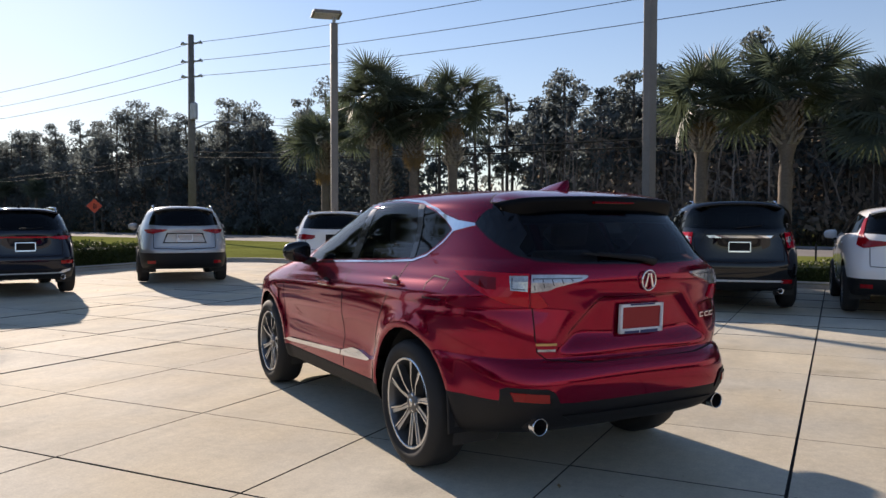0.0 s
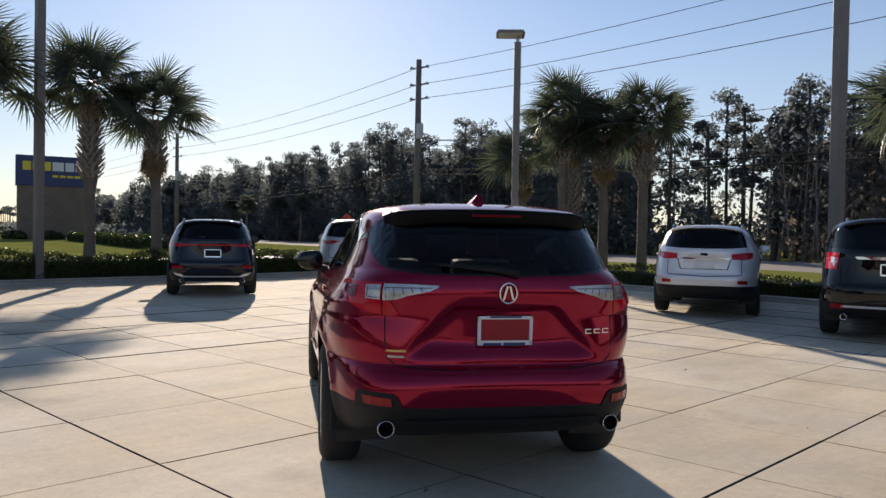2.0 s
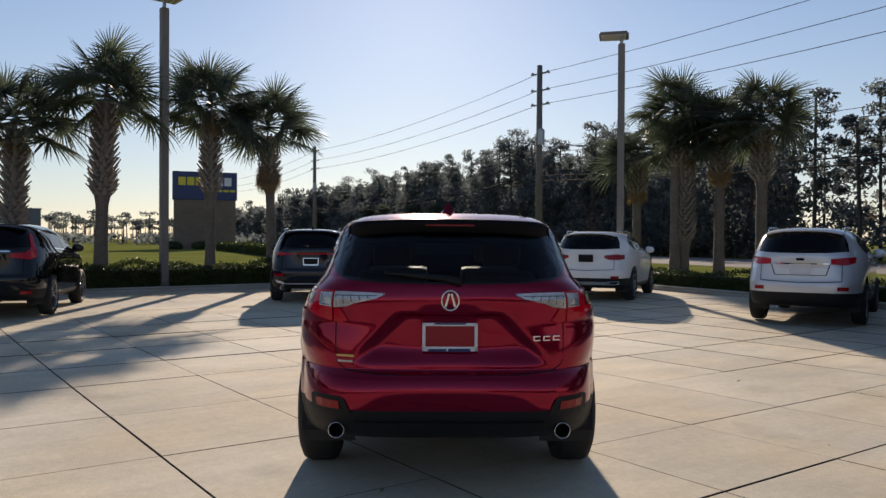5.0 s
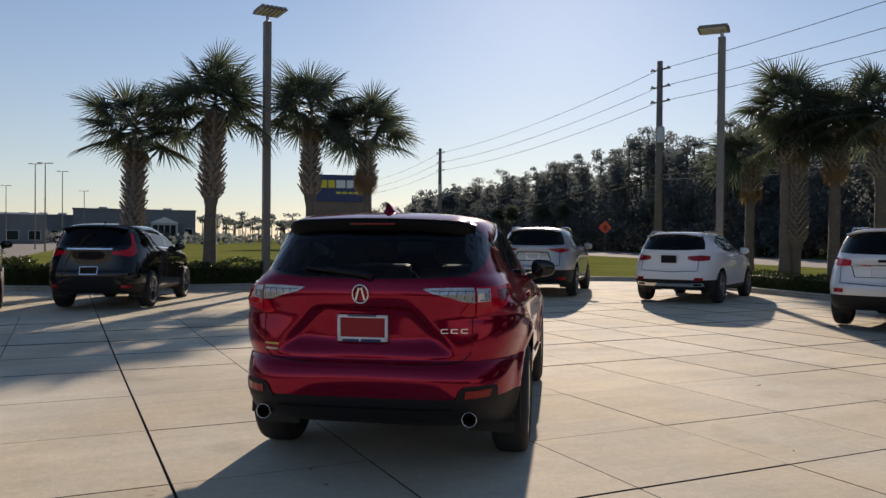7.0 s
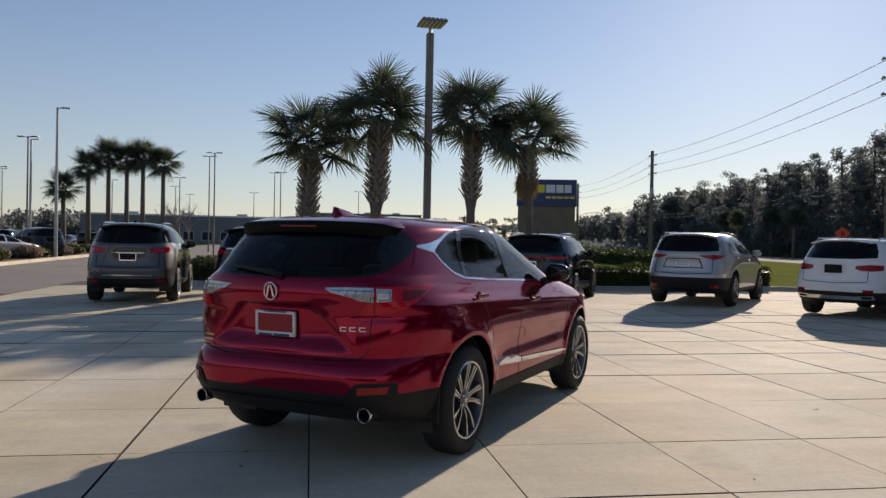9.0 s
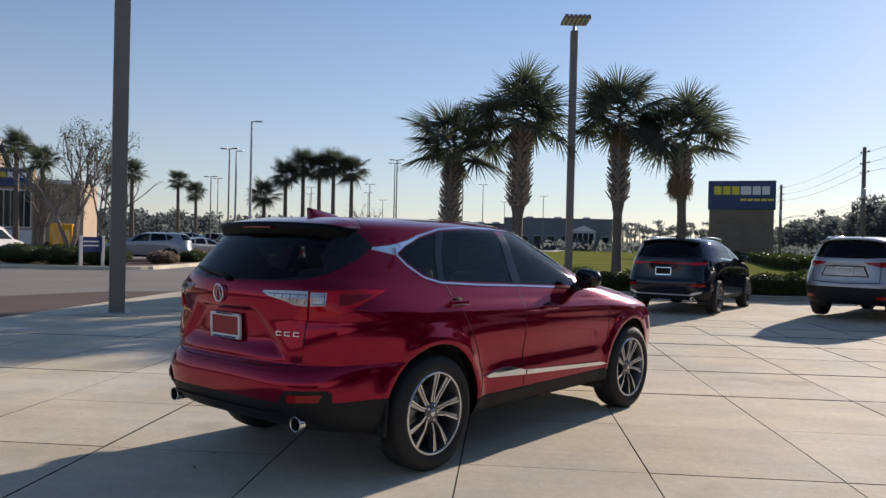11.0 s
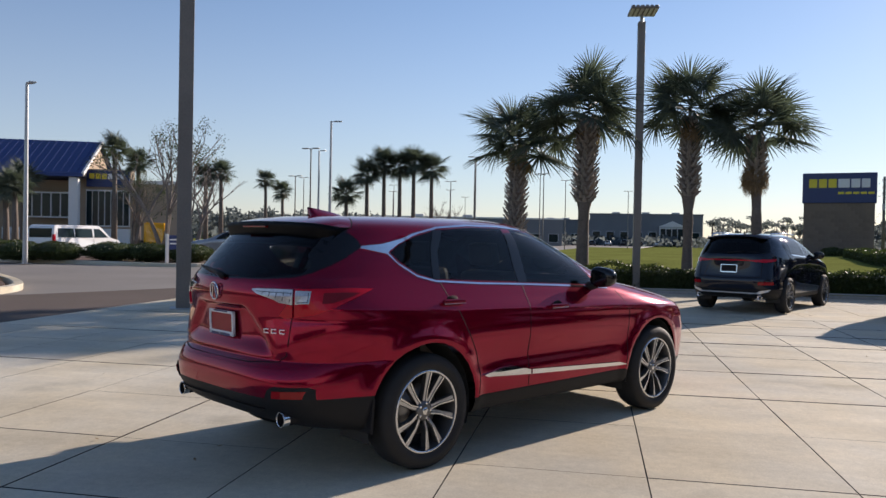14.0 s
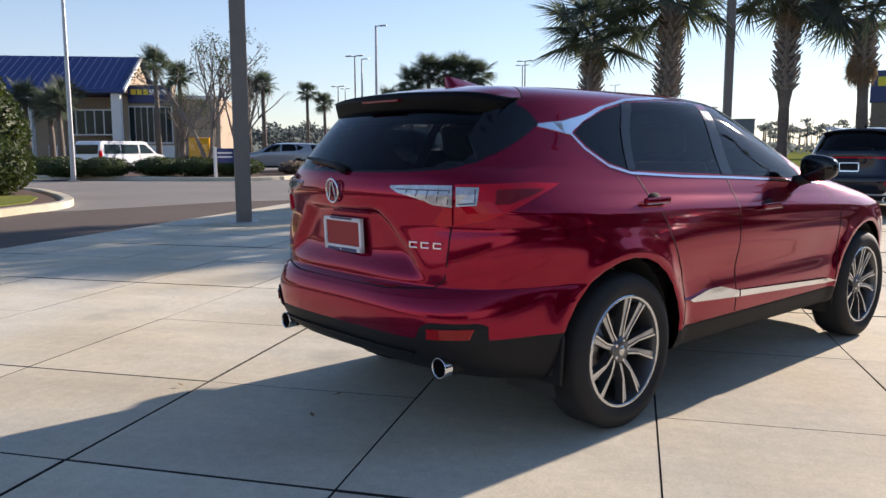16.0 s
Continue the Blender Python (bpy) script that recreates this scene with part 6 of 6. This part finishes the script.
for i in range(16):
    t = i / 15
    bush("bed_shrub", -34 - 40 * t + random.uniform(-1, 1), -10.8 - 2.6 * t + random.uniform(-.6, .6), random.uniform(1.4, 2.6), random.uniform(1.2, 2.0), random.uniform(.4, .8), 70 + i,
         "low mixed shrub in the mulch bed", n=700, leaf=.08, material=("brush", "leaf", "brush")[i % 3], group="shrubs in the mulch bed")


fence = thing("wire_fence", "low dark wire fence with thin stakes behind the kerb", "fence")
for i in range(5):
    x = -2.46 + 1.25 * i
    part("stake", boxed(x - .02, 19.98, .08, x + .02, 20.02, .95, .004), "plastic", fence)
for z in (.5, .84):
    part("wire", tube(bmesh.new(), [(-2.46, 20.0, z), (0, 20.0, z - .01), (2.54, 20.0, z)], .007, 5), "wire", fence)


# ---------------------------------------------------------------- broadleaf and bare trees
def small_tree(x, y, h, seed, label, leaves=0, spread=.45, z0=.05):
    """A branching tree with tapered limbs and, if it has them, clumps of leaves."""
    r = random.Random(seed)
    t = thing("tree", label, "tree", pose(x, y, z0))
    bm, tips = bmesh.new(), []

    def limb(p, d, length, rad, depth):
        q = p + d * length
        tube(bm, [p, (p + q) / 2 + Vector((r.uniform(-.06, .06), r.uniform(-.06, .06), 0)) * length, q], [rad, rad * .8, rad * .6], 5 if depth > 1 else 8, cap=False)
        if depth == 5:
            tips.append(q)
            return
        for _ in range(3 if depth < 3 else 2):
            nd = (d + Vector((r.uniform(-1, 1), r.uniform(-1, 1), r.uniform(-.15, .7))) * spread * 1.5).normalized()
            limb(q, nd, length * r.uniform(.62, .85), rad * .6, depth + 1)
        tips.append(q)

    for _ in range(3):
        limb(Vector((r.uniform(-.1, .1), r.uniform(-.1, .1), 0)), Vector((r.uniform(-.3, .3), r.uniform(-.3, .3), 1)).normalized(), h * .27, h * .016, 1)
    part("trunk", bm, "twig", t)
    if leaves:
        g = np.random.default_rng(seed)
        qs = [leaf_cloud(g, leaves, np.array(p), (h * .06, h * .06, h * .05), .034 * h / 8) for p in r.sample(tips, int(len(tips) * .55))]
        stuff_mesh("crown", qs, "leaf", "", "").parent = t
    return t


small_tree(-43.3, -21.1, 10.0, 5, "open half-bare tree beside the white van", 34, .46)
small_tree(-40.5, -17.4, 7.4, 6, "leafless pale tree beyond the shrubs", 0, .5)
small_tree(-69.8, -6.5, 6.2, 7, "leafless round tree in the far lot", 1, .55)
small_tree(-50.0, -27.5, 7.0, 8, "open half-bare tree near the showroom", 30, .5)


# ---------------------------------------------------------------- far palms: slim fan palms in the neighbouring lot
def far_palm(x, y, h, seed, label="slim fan palm in the neighbouring lot", spread=1.08, count=30):
    rnd2 = random.Random(seed)
    p = thing("palm_tree", label, "palm tree", pose(x, y, 0), "far palms")
    part("trunk", tube(bmesh.new(), [(0, 0, 0), (0, 0, h * .5), (.1, 0, h)], [.26, .20, .17], 8), "palm_bark", p, smooth=True)
    for i in range(count):
        q = (i + .5) / count
        up = 80 - 135 * q + rnd2.uniform(-9, 9)
        f = part("frond", FRONDS[i % len(FRONDS)], "frond", p)
        s_ = spread * rnd2.uniform(.85, 1.15)
        f.matrix_basis = Matrix.Translation((.1, 0, h + .2)) @ pose(0, 0, 0, 0, -up, i * 137.5) @ pose(0, 0, 0, rnd2.uniform(-30, 30)) @ Matrix.Diagonal((s_, s_, s_, 1))
    return p


for i, (x, y, h) in enumerate(((-67.4, -16.2, 5.2), (-67.8, -14.3, 7.2), (-68.4, -12.8, 8.2), (-69.0, -11.4, 8.0), (-68.8, -10.0, 8.3), (-69.5, -8.4, 7.8), (-54.5, -32.0, 8.0), (-57, -31.4, 7.2), (-62.4, -28.0, 6.4), (-63, -26.8, 6.8), (-83, -31.2, 7.6), (-83.8, -29.4, 6.4), (-47, -38, 4.9), (-49.5, -36.5, 5.2), (-45, -33.5, 4.4), (-46.4, -35.4, 4.0))):
    far_palm(x, y, h, 100 + i, spread=1.2 if i < 6 else 1.0, count=28)
for i, (x, y) in enumerate(((-138.5, 84.8), (-117.1, 75.4), (-114.2, 79.7), (-98.2, 73.2))):
    far_palm(x, y, (6.6, 5.9, 6.0, 5.5)[i], 200 + i, "round-headed palm beside the highway", 1.25, 44)

# far lamp posts
for i, (x, y, h, a) in enumerate(((-25.6, -17.0, 7.7, 60), (-44.2, -9.8, 8.8, 100), (-62.7, -17.3, 9.0, 80), (-94, -30.7, 9, 80), (-75.1, -5.1, 9.4, 80), (-93.8, .3, 9.5, 80), (-106, 3, 9.7, 80), (-49.7, -13.2, 7.7, 80), (-63.2, -3.2, 8.5, 80), (-88.5, -10, 8.2, 80), (-81.6, 1.5, 8.6, 80), (-66, -20.8, 7.0, 80),
                                  (-110, -14, 8.5, 80), (-120, -4, 8.5, 80), (-115, -24, 8.5, 80), (-128, 6, 8.5, 80), (-130, -15, 8.5, 80), (-100, -20, 8.5, 80), (-118, 12, 9, 80))):
    lamp_post(x, y, h, a, "slender galvanised lamp post in the neighbouring lot" if i else "tall white lamp post beyond the service road", 0, 1.0, .11 if i < 3 else .075, 1 if i < 3 else 2, "pole_grey" if i < 3 else "pole", False)


# ---------------------------------------------------------------- roadside sign
def roadside_sign():
    s = thing("roadside_sign", "broad tan block sign with a blue band and plain lettering shapes", "sign", pose(-87.3, 32.9, 0, 0, 0, -16))
    # its face looks along +x
    part("plinth", boxed(-1.6, -3.45, 0, 0, 3.45, 6.0, .05), "sign_wall", s)
    part("blue_band", boxed(-1.7, -3.6, 6.0, .15, 3.6, 9.25, .05), "sign_blue", s, "dark blue panel")
    for y0, y1, m_ in ((-2.95, -2.15, "sign_yellow"), (-2.0, -1.2, "sign_yellow"), (-1.05, -.25, "sign_yellow"), (-.1, 1.0, "sign_white"), (1.15, 2.0, "sign_white"), (2.15, 2.95, "sign_white")):
        part("letter_shape", boxed(.15, y0, 7.65, .21, y1, 8.6, .02), m_, s)
    for i in range(5):
        part("small_lettering", boxed(.15, -.1 + .72 * i, 6.95, .19, .48 + .72 * i, 7.2, .01), "sign_yellow", s)
    for r in range(14):
        for c in range(9):
            y0 = -3.45 + .77 * c + (.38 if r % 2 else 0)
            if y0 + .74 < 3.45:
                part("block", BLOCK, "sign_wall", s).location = (0, y0, .43 * r)
    return s


bmk = boxed(0, 0, .01, .02, .74, .41)
BLOCK = bpy.data.meshes.new("block")
bmk.to_mesh(BLOCK)
bmk.free()
BLOCK.materials.append(M["sign_wall"])
roadside_sign()


def diamond_sign(x, y, z, yaw):
    s = thing("warning_sign", "orange diamond roadworks sign on a post", "road sign", pose(x, y, 0, 0, 0, yaw), "roadworks signs")
    part("sign_face", boxed(-.62, -.02, -.62, .62, .02, .62, .008, m=pose(0, 0, z, 0, 45, 0)), "sign_orange", s)
    part("symbol", boxed(-.10, -.03, -.35, .02, -.021, .3, m=pose(0, 0, z)), "seam", s)
    part("symbol", boxed(.12, -.03, -.3, .22, -.021, .15, m=pose(0, 0, z)), "seam", s)
    part("post", boxed(-.05, .02, .05, .05, .1, z), "wood", s)


diamond_sign(-78.1, 66.0, 3.3, 50)
diamond_sign(-70.5, 81.0, 3.3, 45)


# ---------------------------------------------------------------- showroom with a blue roof
def showroom():
    a = math.degrees(math.atan2(.81, -.58)) - 15
    b = thing("showroom_building", "tan showroom with a broad blue metal roof and glass front", "building", pose(-67.2, -44.8, 0, 0, 0, a))
    # u runs to the right along x, away from the viewer along +y
    bm = bmesh.new()
    for u0, u1, e, rz, v0, v1 in ((-34, .6, 7.3, 11.3, 0, 15),):
        vs = [bm.verts.new(p) for p in ((u0, v0, e), (u1, v0, e), (u1, (v0 + v1) / 2, rz), (u0, (v0 + v1) / 2, rz), (u0, v1, e), (u1, v1, e), (u0, v0, e - .35), (u1, v0, e - .35), (u1, v1, e - .35), (u0, v1, e - .35))]
        for f in ((0, 1, 2, 3), (3, 2, 5, 4), (0, 6, 7, 1), (6, 9, 8, 7), (4, 5, 8, 9)):
            bm.faces.new([vs[i] for i in f])
    roof = part("roof", bm, "roof_blue", b)
    for i in range(44):
        part("roof_seam", SEAM, "roof_blue", roof).matrix_basis = pose(-33.6 + .78 * i, 0, 7.31, math.degrees(math.atan2(4, 7.5)))
    bm = bmesh.new()
    vs = [bm.verts.new(p) for p in ((.2, .4, 6.9), (.2, 14.6, 6.9), (.2, 7.5, 10.9), (-.2, .4, 6.9), (-.2, 14.6, 6.9), (-.2, 7.5, 10.9))]
    bm.faces.new(vs[:3])
    bm.faces.new(vs[3:][::-1])
    part("gable", bm, "stucco", b)
    part("gable_trim", boxed(.5, 0, -.18, .72, 8.5, .18, m=pose(0, 0, 7.2, math.degrees(math.atan2(4, 7.5)))), "white_wall", b)
    part("back_wall", boxed(-34, 5, 0, 8.6, 12, 6.8), "stucco", b)
    part("front_wall", boxed(-1.0, 3.2, 0, 4.6, 5.0, 8.0, .05), "stucco", b)
    part("low_wall", boxed(-8, 2.9, 0, 4.6, 3.3, 1.7, .03), "white_wall", b)
    for u in (-.4, -9.0, -18.0):
        part("column", boxed(u - .45, .4, 0, u + .45, 1.3, 6.9, .04), "white_wall", b)
    for i in range(6):
        u = -6.0 + .92 * i
        w = part("window", boxed(u - .06, 2.95, 2.75, u + .92, 3.3, 5.45), "white_wall", b)
        part("pane", boxed(u + .05, 2.90, 2.9, u + .82, 2.97, 5.3), "shop_glass", w)
    for i in range(7):
        u = .2 + .62 * i
        w = part("window", boxed(u - .05, 3.02, 1.9, u + .62, 3.22, 5.8), "white_wall", b)
        part("pane", boxed(u + .03, 2.97, 2.05, u + .54, 3.06, 5.65), "shop_glass", w)
    sign = part("wall_sign", boxed(.2, 2.9, 6.1, 4.5, 3.2, 7.85, .03), "sign_blue", b, "dark blue sign panel with lettering shapes")
    for i in range(6):
        part("letter_shape", boxed(.5 + .62 * i, 2.85, 6.95, 1.0 + .62 * i, 2.9, 7.5, .01), "sign_yellow" if i < 3 else "sign_white", sign)
    part("side_wing", boxed(4.6, 4.5, 0, 9.2, 14, 6.9, .05), "stucco", b)
    part("wing_band", boxed(4.55, 4.4, 6.6, 9.3, 4.5, 7.0, .02), "white_wall", b)
    part("entrance_wing", boxed(-44, 8, 0, -33, 18, 6.5, .05), "stucco", b)
    bm = bmesh.new()
    vs = [bm.verts.new(p) for p in ((-46, 6, 6.5), (-33, 6, 6.5), (-33, 13, 10.6), (-46, 13, 10.6))]
    bm.faces.new(vs)
    part("wing_roof", bm, "roof_blue", b)
    return b


sb = boxed(-.03, 0, 0, .03, 8.5, .035)
SEAM = bpy.data.meshes.new("roof_seam")
sb.to_mesh(SEAM)
sb.free()
SEAM.materials.append(M["roof_blue"])
showroom()


def far_block(x, y, yaw, l, d, h, label, bays, entrance=False):
    """A long low building with a band of openings along its front."""
    b = thing("low_building", label, "building", pose(x, y, 0, 0, 0, yaw))
    part("wall", boxed(-l / 2, 0, 0, l / 2, d, h, .05), "grey_wall", b)
    part("parapet", boxed(-l / 2 - .2, -.2, h, l / 2 + .2, d, h + .35, .03), "white_wall" if bays > 9 else "grey_wall", b)
    for i in range(bays):
        u = -l / 2 + (i + .2) * l / bays
        w = part("window", boxed(u, -.06, h * .12, u + l / bays * .6, .05, h * .46), "pole_grey", b)
        part("pane", boxed(u + .15, -.1, h * .14, u + l / bays * .6 - .15, -.05, h * .44), "shop_glass", w)
    for i in range(3):
        u = -l / 2 + l * (.2 + .27 * i)
        part("roof_unit", boxed(u, d * .3, h + .3, u + 2.4, d * .3 + 2, h + 1.0, .05), "pole_grey", b)
    if entrance:
        e = part("entrance", boxed(l * .12, -3.2, 0, l * .34, 0, h * .62, .05), "pole_grey", b, "glazed entrance porch")
        bm = bmesh.new()
        lo, hi = l * .12 - .3, l * .34 + .3
        vs = [bm.verts.new(q) for q in ((lo, -3.5, h * .62), (hi, -3.5, h * .62), ((lo + hi) / 2, -3.5, h * .80), (lo, 0, h * .62), (hi, 0, h * .62), ((lo + hi) / 2, 0, h * .80))]
        for f in ((0, 1, 2), (0, 2, 5, 3), (1, 4, 5, 2), (0, 3, 4, 1)):
            bm.faces.new([vs[i] for i in f])
        part("porch_roof", bm, "white_wall", e)
        for i in range(4):
            u = l * .13 + i * l * .05
            part("pane", boxed(u, -3.3, .3, u + l * .042, -3.19, h * .55), "shop_glass", e)


far_block(-246, 22.7, 88, 34, 20, 9.6, "long two-storey dark grey building across the far lot", 8, True)
far_block(-257, -3.0, 88, 19, 16, 7.8, "lower grey wing beside the long building", 5)
far_block(-176, -22, 97, 44, 20, 6.0, "pale low warehouse far across the lot", 11)

# ---------------------------------------------------------------- vehicles further off
def panel_van(x, y, yaw):
    """A tall window van, its nose along local x."""
    v = thing("white_van", "tall white window van behind round shrubs", "van", pose(x, y, -.04, 0, 0, yaw + 90) @ Matrix.Diagonal((1.03, .96, .85, 1)), "vehicles in the far lot")
    side = [(-2.7, .42), (-2.72, 1.0), (-2.68, 1.75), (-2.58, 2.05), (-2.4, 2.12), (.75, 2.12), (1.0, 2.06), (1.75, 1.30), (2.45, 1.12), (2.62, .95), (2.66, .42)]
    bm, rows = bmesh.new(), []
    for q, inset in ((-1.0, .06), (-.97, .0), (.97, .0), (1.0, .06)):
        rows.append([bm.verts.new((px * (1 - inset * .25), q * (1.0 - .13 * max(0, (pz - 1.1))), pz - inset * .5 * (pz > 1.5))) for px, pz in side])
    for r0, r1 in zip(rows, rows[1:]):
        for i in range(len(side)):
            j = (i + 1) % len(side)
            bm.faces.new((r0[i], r0[j], r1[j], r1[i]))
    bm.faces.new(rows[0])
    bm.faces.new(rows[-1][::-1])
    bmesh.ops.recalc_face_normals(bm, faces=bm.faces)
    part("body", bm, "white_paint", v)
    for s_ in (1, -1):
        for x0, x1, x2, x3 in ((-2.4, -1.2, -1.2, -2.35), (-1.1, .25, .25, -1.1), (.4, 1.55, .85, .4)):
            b2 = bmesh.new()
            pts = [(x0, 1.30), (x1, 1.30), (x2, 1.90), (x3, 1.90)]
            lo = [b2.verts.new((px, s_ * (1.012 - .13 * (pz - 1.1)), pz)) for px, pz in pts]
            hi = [b2.verts.new((px, s_ * (.98 - .13 * (pz - 1.1)), pz)) for px, pz in pts]
            b2.faces.new(lo)
            for i in range(4):
                b2.faces.new((lo[i], lo[(i + 1) % 4], hi[(i + 1) % 4], hi[i]))
            part("side_window", b2, "shop_glass", v)
        part("tail_lamp", boxed(-2.74, s_ * .93 - .07, .95, -2.60, s_ * .93 + .07, 1.5, .02), "lens_red", v)
        part("door_gap", boxed(.32, s_ * 1.003 - .004, .5, .335, s_ * 1.003 + .004, 1.15), "seam", v)
        for wx in (-1.65, 1.65):
            wheel(v, wx, .86 * s_, s_, 5, .36, detail=False)
    part("rear_window", boxed(-2.735, -.78, 1.28, -2.64, .78, 1.88, .03), "shop_glass", v)
    part("rear_bumper", boxed(-2.80, -.95, .36, -2.6, .95, .62, .04), "plastic", v)
    return v


van = panel_van(-37.4, -23.1, 85)
car_body("pale_wagon", "pale silver estate car parked across the service road", (-36.5, -12.9, .05), 195, "silver_paint", (4.7, 1.85, 1.62), .3, 24, 30)
pick = car_body("dark_pickup", "dark pickup-style car in the far lot", (-48.0, -12.2), 130, "black_paint", (5.4, 2.0, 1.9), .5, 24, 30)[0]
sedan = car_body("pale_sedan", "pale silver car nose-on beside shrubs", (-41.8, -11.9), 60, "silver_paint", (4.6, 1.82, 1.45), .0, 24, 30)[0]
dark = car_body("dark_sedan", "dark car in a row in the far lot", (-70, -13, -.04), 90, "navy_paint", (4.7, 1.85, 1.5), .1, 20, 26)[0]
for nm, ob in (("b", pick), ("c", sedan), ("d", dark)):
    ob["group"] = "vehicles in the far lot"
rr = random.Random(9)
for i in range(26):
    src = (sedan, dark, pick, dark)[i % 4]
    t = i / 25
    copy_thing(src, pose(-66 - 50 * rr.random(), -19 + 42 * t * .0 + rr.uniform(-9, 3), -.04, 0, 0, rr.choice((0, 90, 180)) + rr.uniform(-4, 4)))
for i in range(9):
    copy_thing((dark, sedan, pick)[i % 3], pose(-204 - rr.uniform(0, 8), -6 + 4.2 * i, -.03, 0, 0, 180 + rr.uniform(-4, 4)))
tw = thing("yellow_tow_truck", "small yellow service truck parked by the showroom", "truck", pose(-49.2, -25.0, 0, 0, 0, 20), "vehicles in the far lot")
part("cab", boxed(-.2, -.75, .5, .9, .75, 2.15, .15), "bus_yellow", tw)
part("bed", boxed(-3.6, -.9, .6, -.2, .9, 1.0, .05), "plastic", tw)
part("cab_window", boxed(0, -.76, 1.5, .7, .76, 2.0, .05), "shop_glass", tw)
for x in (-2.6, 1.0):
    for s in (1, -1):
        wheel(tw, x, .85 * s, s, 5, .42, detail=False)
ss = thing("direction_sign", "small blue direction sign on white posts by the shrubs", "sign", pose(-27.9, -11.2, .09, 0, 0, 60))
part("panel", boxed(-.03, -.55, .62, .03, .55, 1.25, .01), "sign_blue", ss)
for y in (-.5, .5):
    part("post", boxed(-.05, y - .06, 0, .05, y + .06, 1.3, .01), "white_wall", ss)
for z in (.85, 1.02):
    part("lettering", boxed(.03, -.4, z, .034, .3, z + .06), "sign_white", ss)
# far tree line along the western horizon
far, fart = [], []
g = np.random.default_rng(12)
for i in range(560):
    deg = g.uniform(95, 168)
    d = g.uniform(230, 320)
    h = (3 + 5.5 * min(1, (deg - 95) / 12)) * g.uniform(.75, 1.15)
    x, y = -math.sin(radians(deg)) * d, math.cos(radians(deg)) * d
    fart.append(bar_quads((x, y, 0), (x, y, h * .9), .25, .12, 4))
    for j in range(5):
        far.append(leaf_cloud(g, 30, np.array([x + g.normal() * 2.2, y + g.normal() * 2.2, h * (.12 + .8 * (j + g.random()) / 5)]), (3.0, 3.0, 1.7), .5))
for i in range(170):
    deg = g.uniform(58, 80.5)
    d = g.uniform(265, 370)
    x, y = -math.sin(radians(deg)) * d, math.cos(radians(deg)) * d
    if y > .25 * -x + 30:
        continue
    h = g.uniform(6, 10.5)
    fart.append(bar_quads((x, y, 0), (x + g.normal() * .4, y, h * .95), .22, .1, 4))
    for j in range(3):
        far.append(leaf_cloud(g, 26, np.array([x + g.normal() * 1.0, y + g.normal() * 1.0, h * g.uniform(.84, 1)]), (1.6, 1.6, .75), .32))
for i in range(330):
    deg = g.uniform(62, 168)
    d = g.uniform(200, 300)
    far.append(leaf_cloud(g, 40, np.array([-math.sin(radians(deg)) * d, math.cos(radians(deg)) * d, 1.4]), (6, 6, 1.7), .6))
stuff_mesh("far_woods", far, "pine", "low dark tree line along the horizon", "woods")
stuff_mesh("far_trunks", fart, "bark", "thin trunks in the far tree line", "woods")

# added unseen behind the camera: a wall closing the east, for bounce and reflections
tagged(part("wall_east", boxed(30, -40, 0, 44, 46, 7.0), "pale_wall"), "plain pale wall, unseen, added behind the lot for bounce light", "wall", kind="structure")
tagged(part("window_band", boxed(29.9, -12, .4, 30.1, 18, 3.6), "shop_glass"), "dark glass band added on the unseen wall", "window", kind="structure")


# ---------------------------------------------------------------- slabs (pieces of the lot floor)
slabs, rest = {}, bmesh.new()
for i, (x0, x1) in enumerate(zip(COLS, COLS[1:])):
    for j, (y0, y1) in enumerate(zip(ROWS_Y, ROWS_Y[1:])):
        a, b, c, d = x0 + gap(x0, WIDE_X), x1 - gap(x1, WIDE_X), y0 + gap(y0, WIDE_Y), y1 - gap(y1, WIDE_Y)
        if y0 > 20.6 - .06 * x0 or x1 < -18.4 or (x1 < -18 and y0 < .6):
            continue
        lift = .0015 * math.sin(i * 3.7 + j * 5.1)
        if -12.2 < x0 < 5.5 and y0 < 17.5:
            key = (round(b - a, 3), round(d - c, 3))
            if key not in slabs:
                slabs[key] = slab_mesh(*key)
            q0 = lot_z(a, c)
            sx, sy = (lot_z(b, c) - q0) / (b - a), (lot_z(a, d) - q0) / (d - c)
            part("slab", slabs[key], "concrete", lot).matrix_basis = Matrix(((1, 0, 0, a + SKEW * (c - 5)), (0, 1, 0, c), (sx, sy, 1, q0 + lift), (0, 0, 0, 1)))
        else:
            q0 = lot_z(a, c)
            sx, sy = (lot_z(b, c) - q0) / (b - a), (lot_z(a, d) - q0) / (d - c)
            box(rest, 0, 0, -.05, b - a, d - c, 0, m=Matrix(((1, SKEW, 0, a + SKEW * (c - 5)), (0, 1, 0, c), (sx, sy, 1, q0 + lift), (0, 0, 0, 1))))
tagged(part("outer_slabs", rest, "concrete", lot), "concrete slabs further out", kind="stuff")

# ---------------------------------------------------------------- dry leaves blown over the slabs
g = np.random.default_rng(31)
litter = []
for i in range(150):
    x, y = g.uniform(-15, 6), g.uniform(-1, 16)
    if i > 60:
        x, y = g.uniform(-16.8, -12), g.uniform(3, 18)
    z = lot_z(x, y) + .008
    a, w = g.uniform(0, math.tau), g.uniform(.008, .02)
    u, v = np.array([math.cos(a), math.sin(a), g.uniform(-.2, .3)]) * w * 1.7, np.array([-math.sin(a), math.cos(a), g.uniform(-.1, .4)]) * w * .8
    c = np.array([x, y, z + abs(u[2]) + abs(v[2])])
    litter.append(np.stack([c - u, c - v, c + u, c + v])[None])
stuff_mesh("fallen_leaves", litter, "dead", "small dry leaves scattered over the slabs", "leaves")
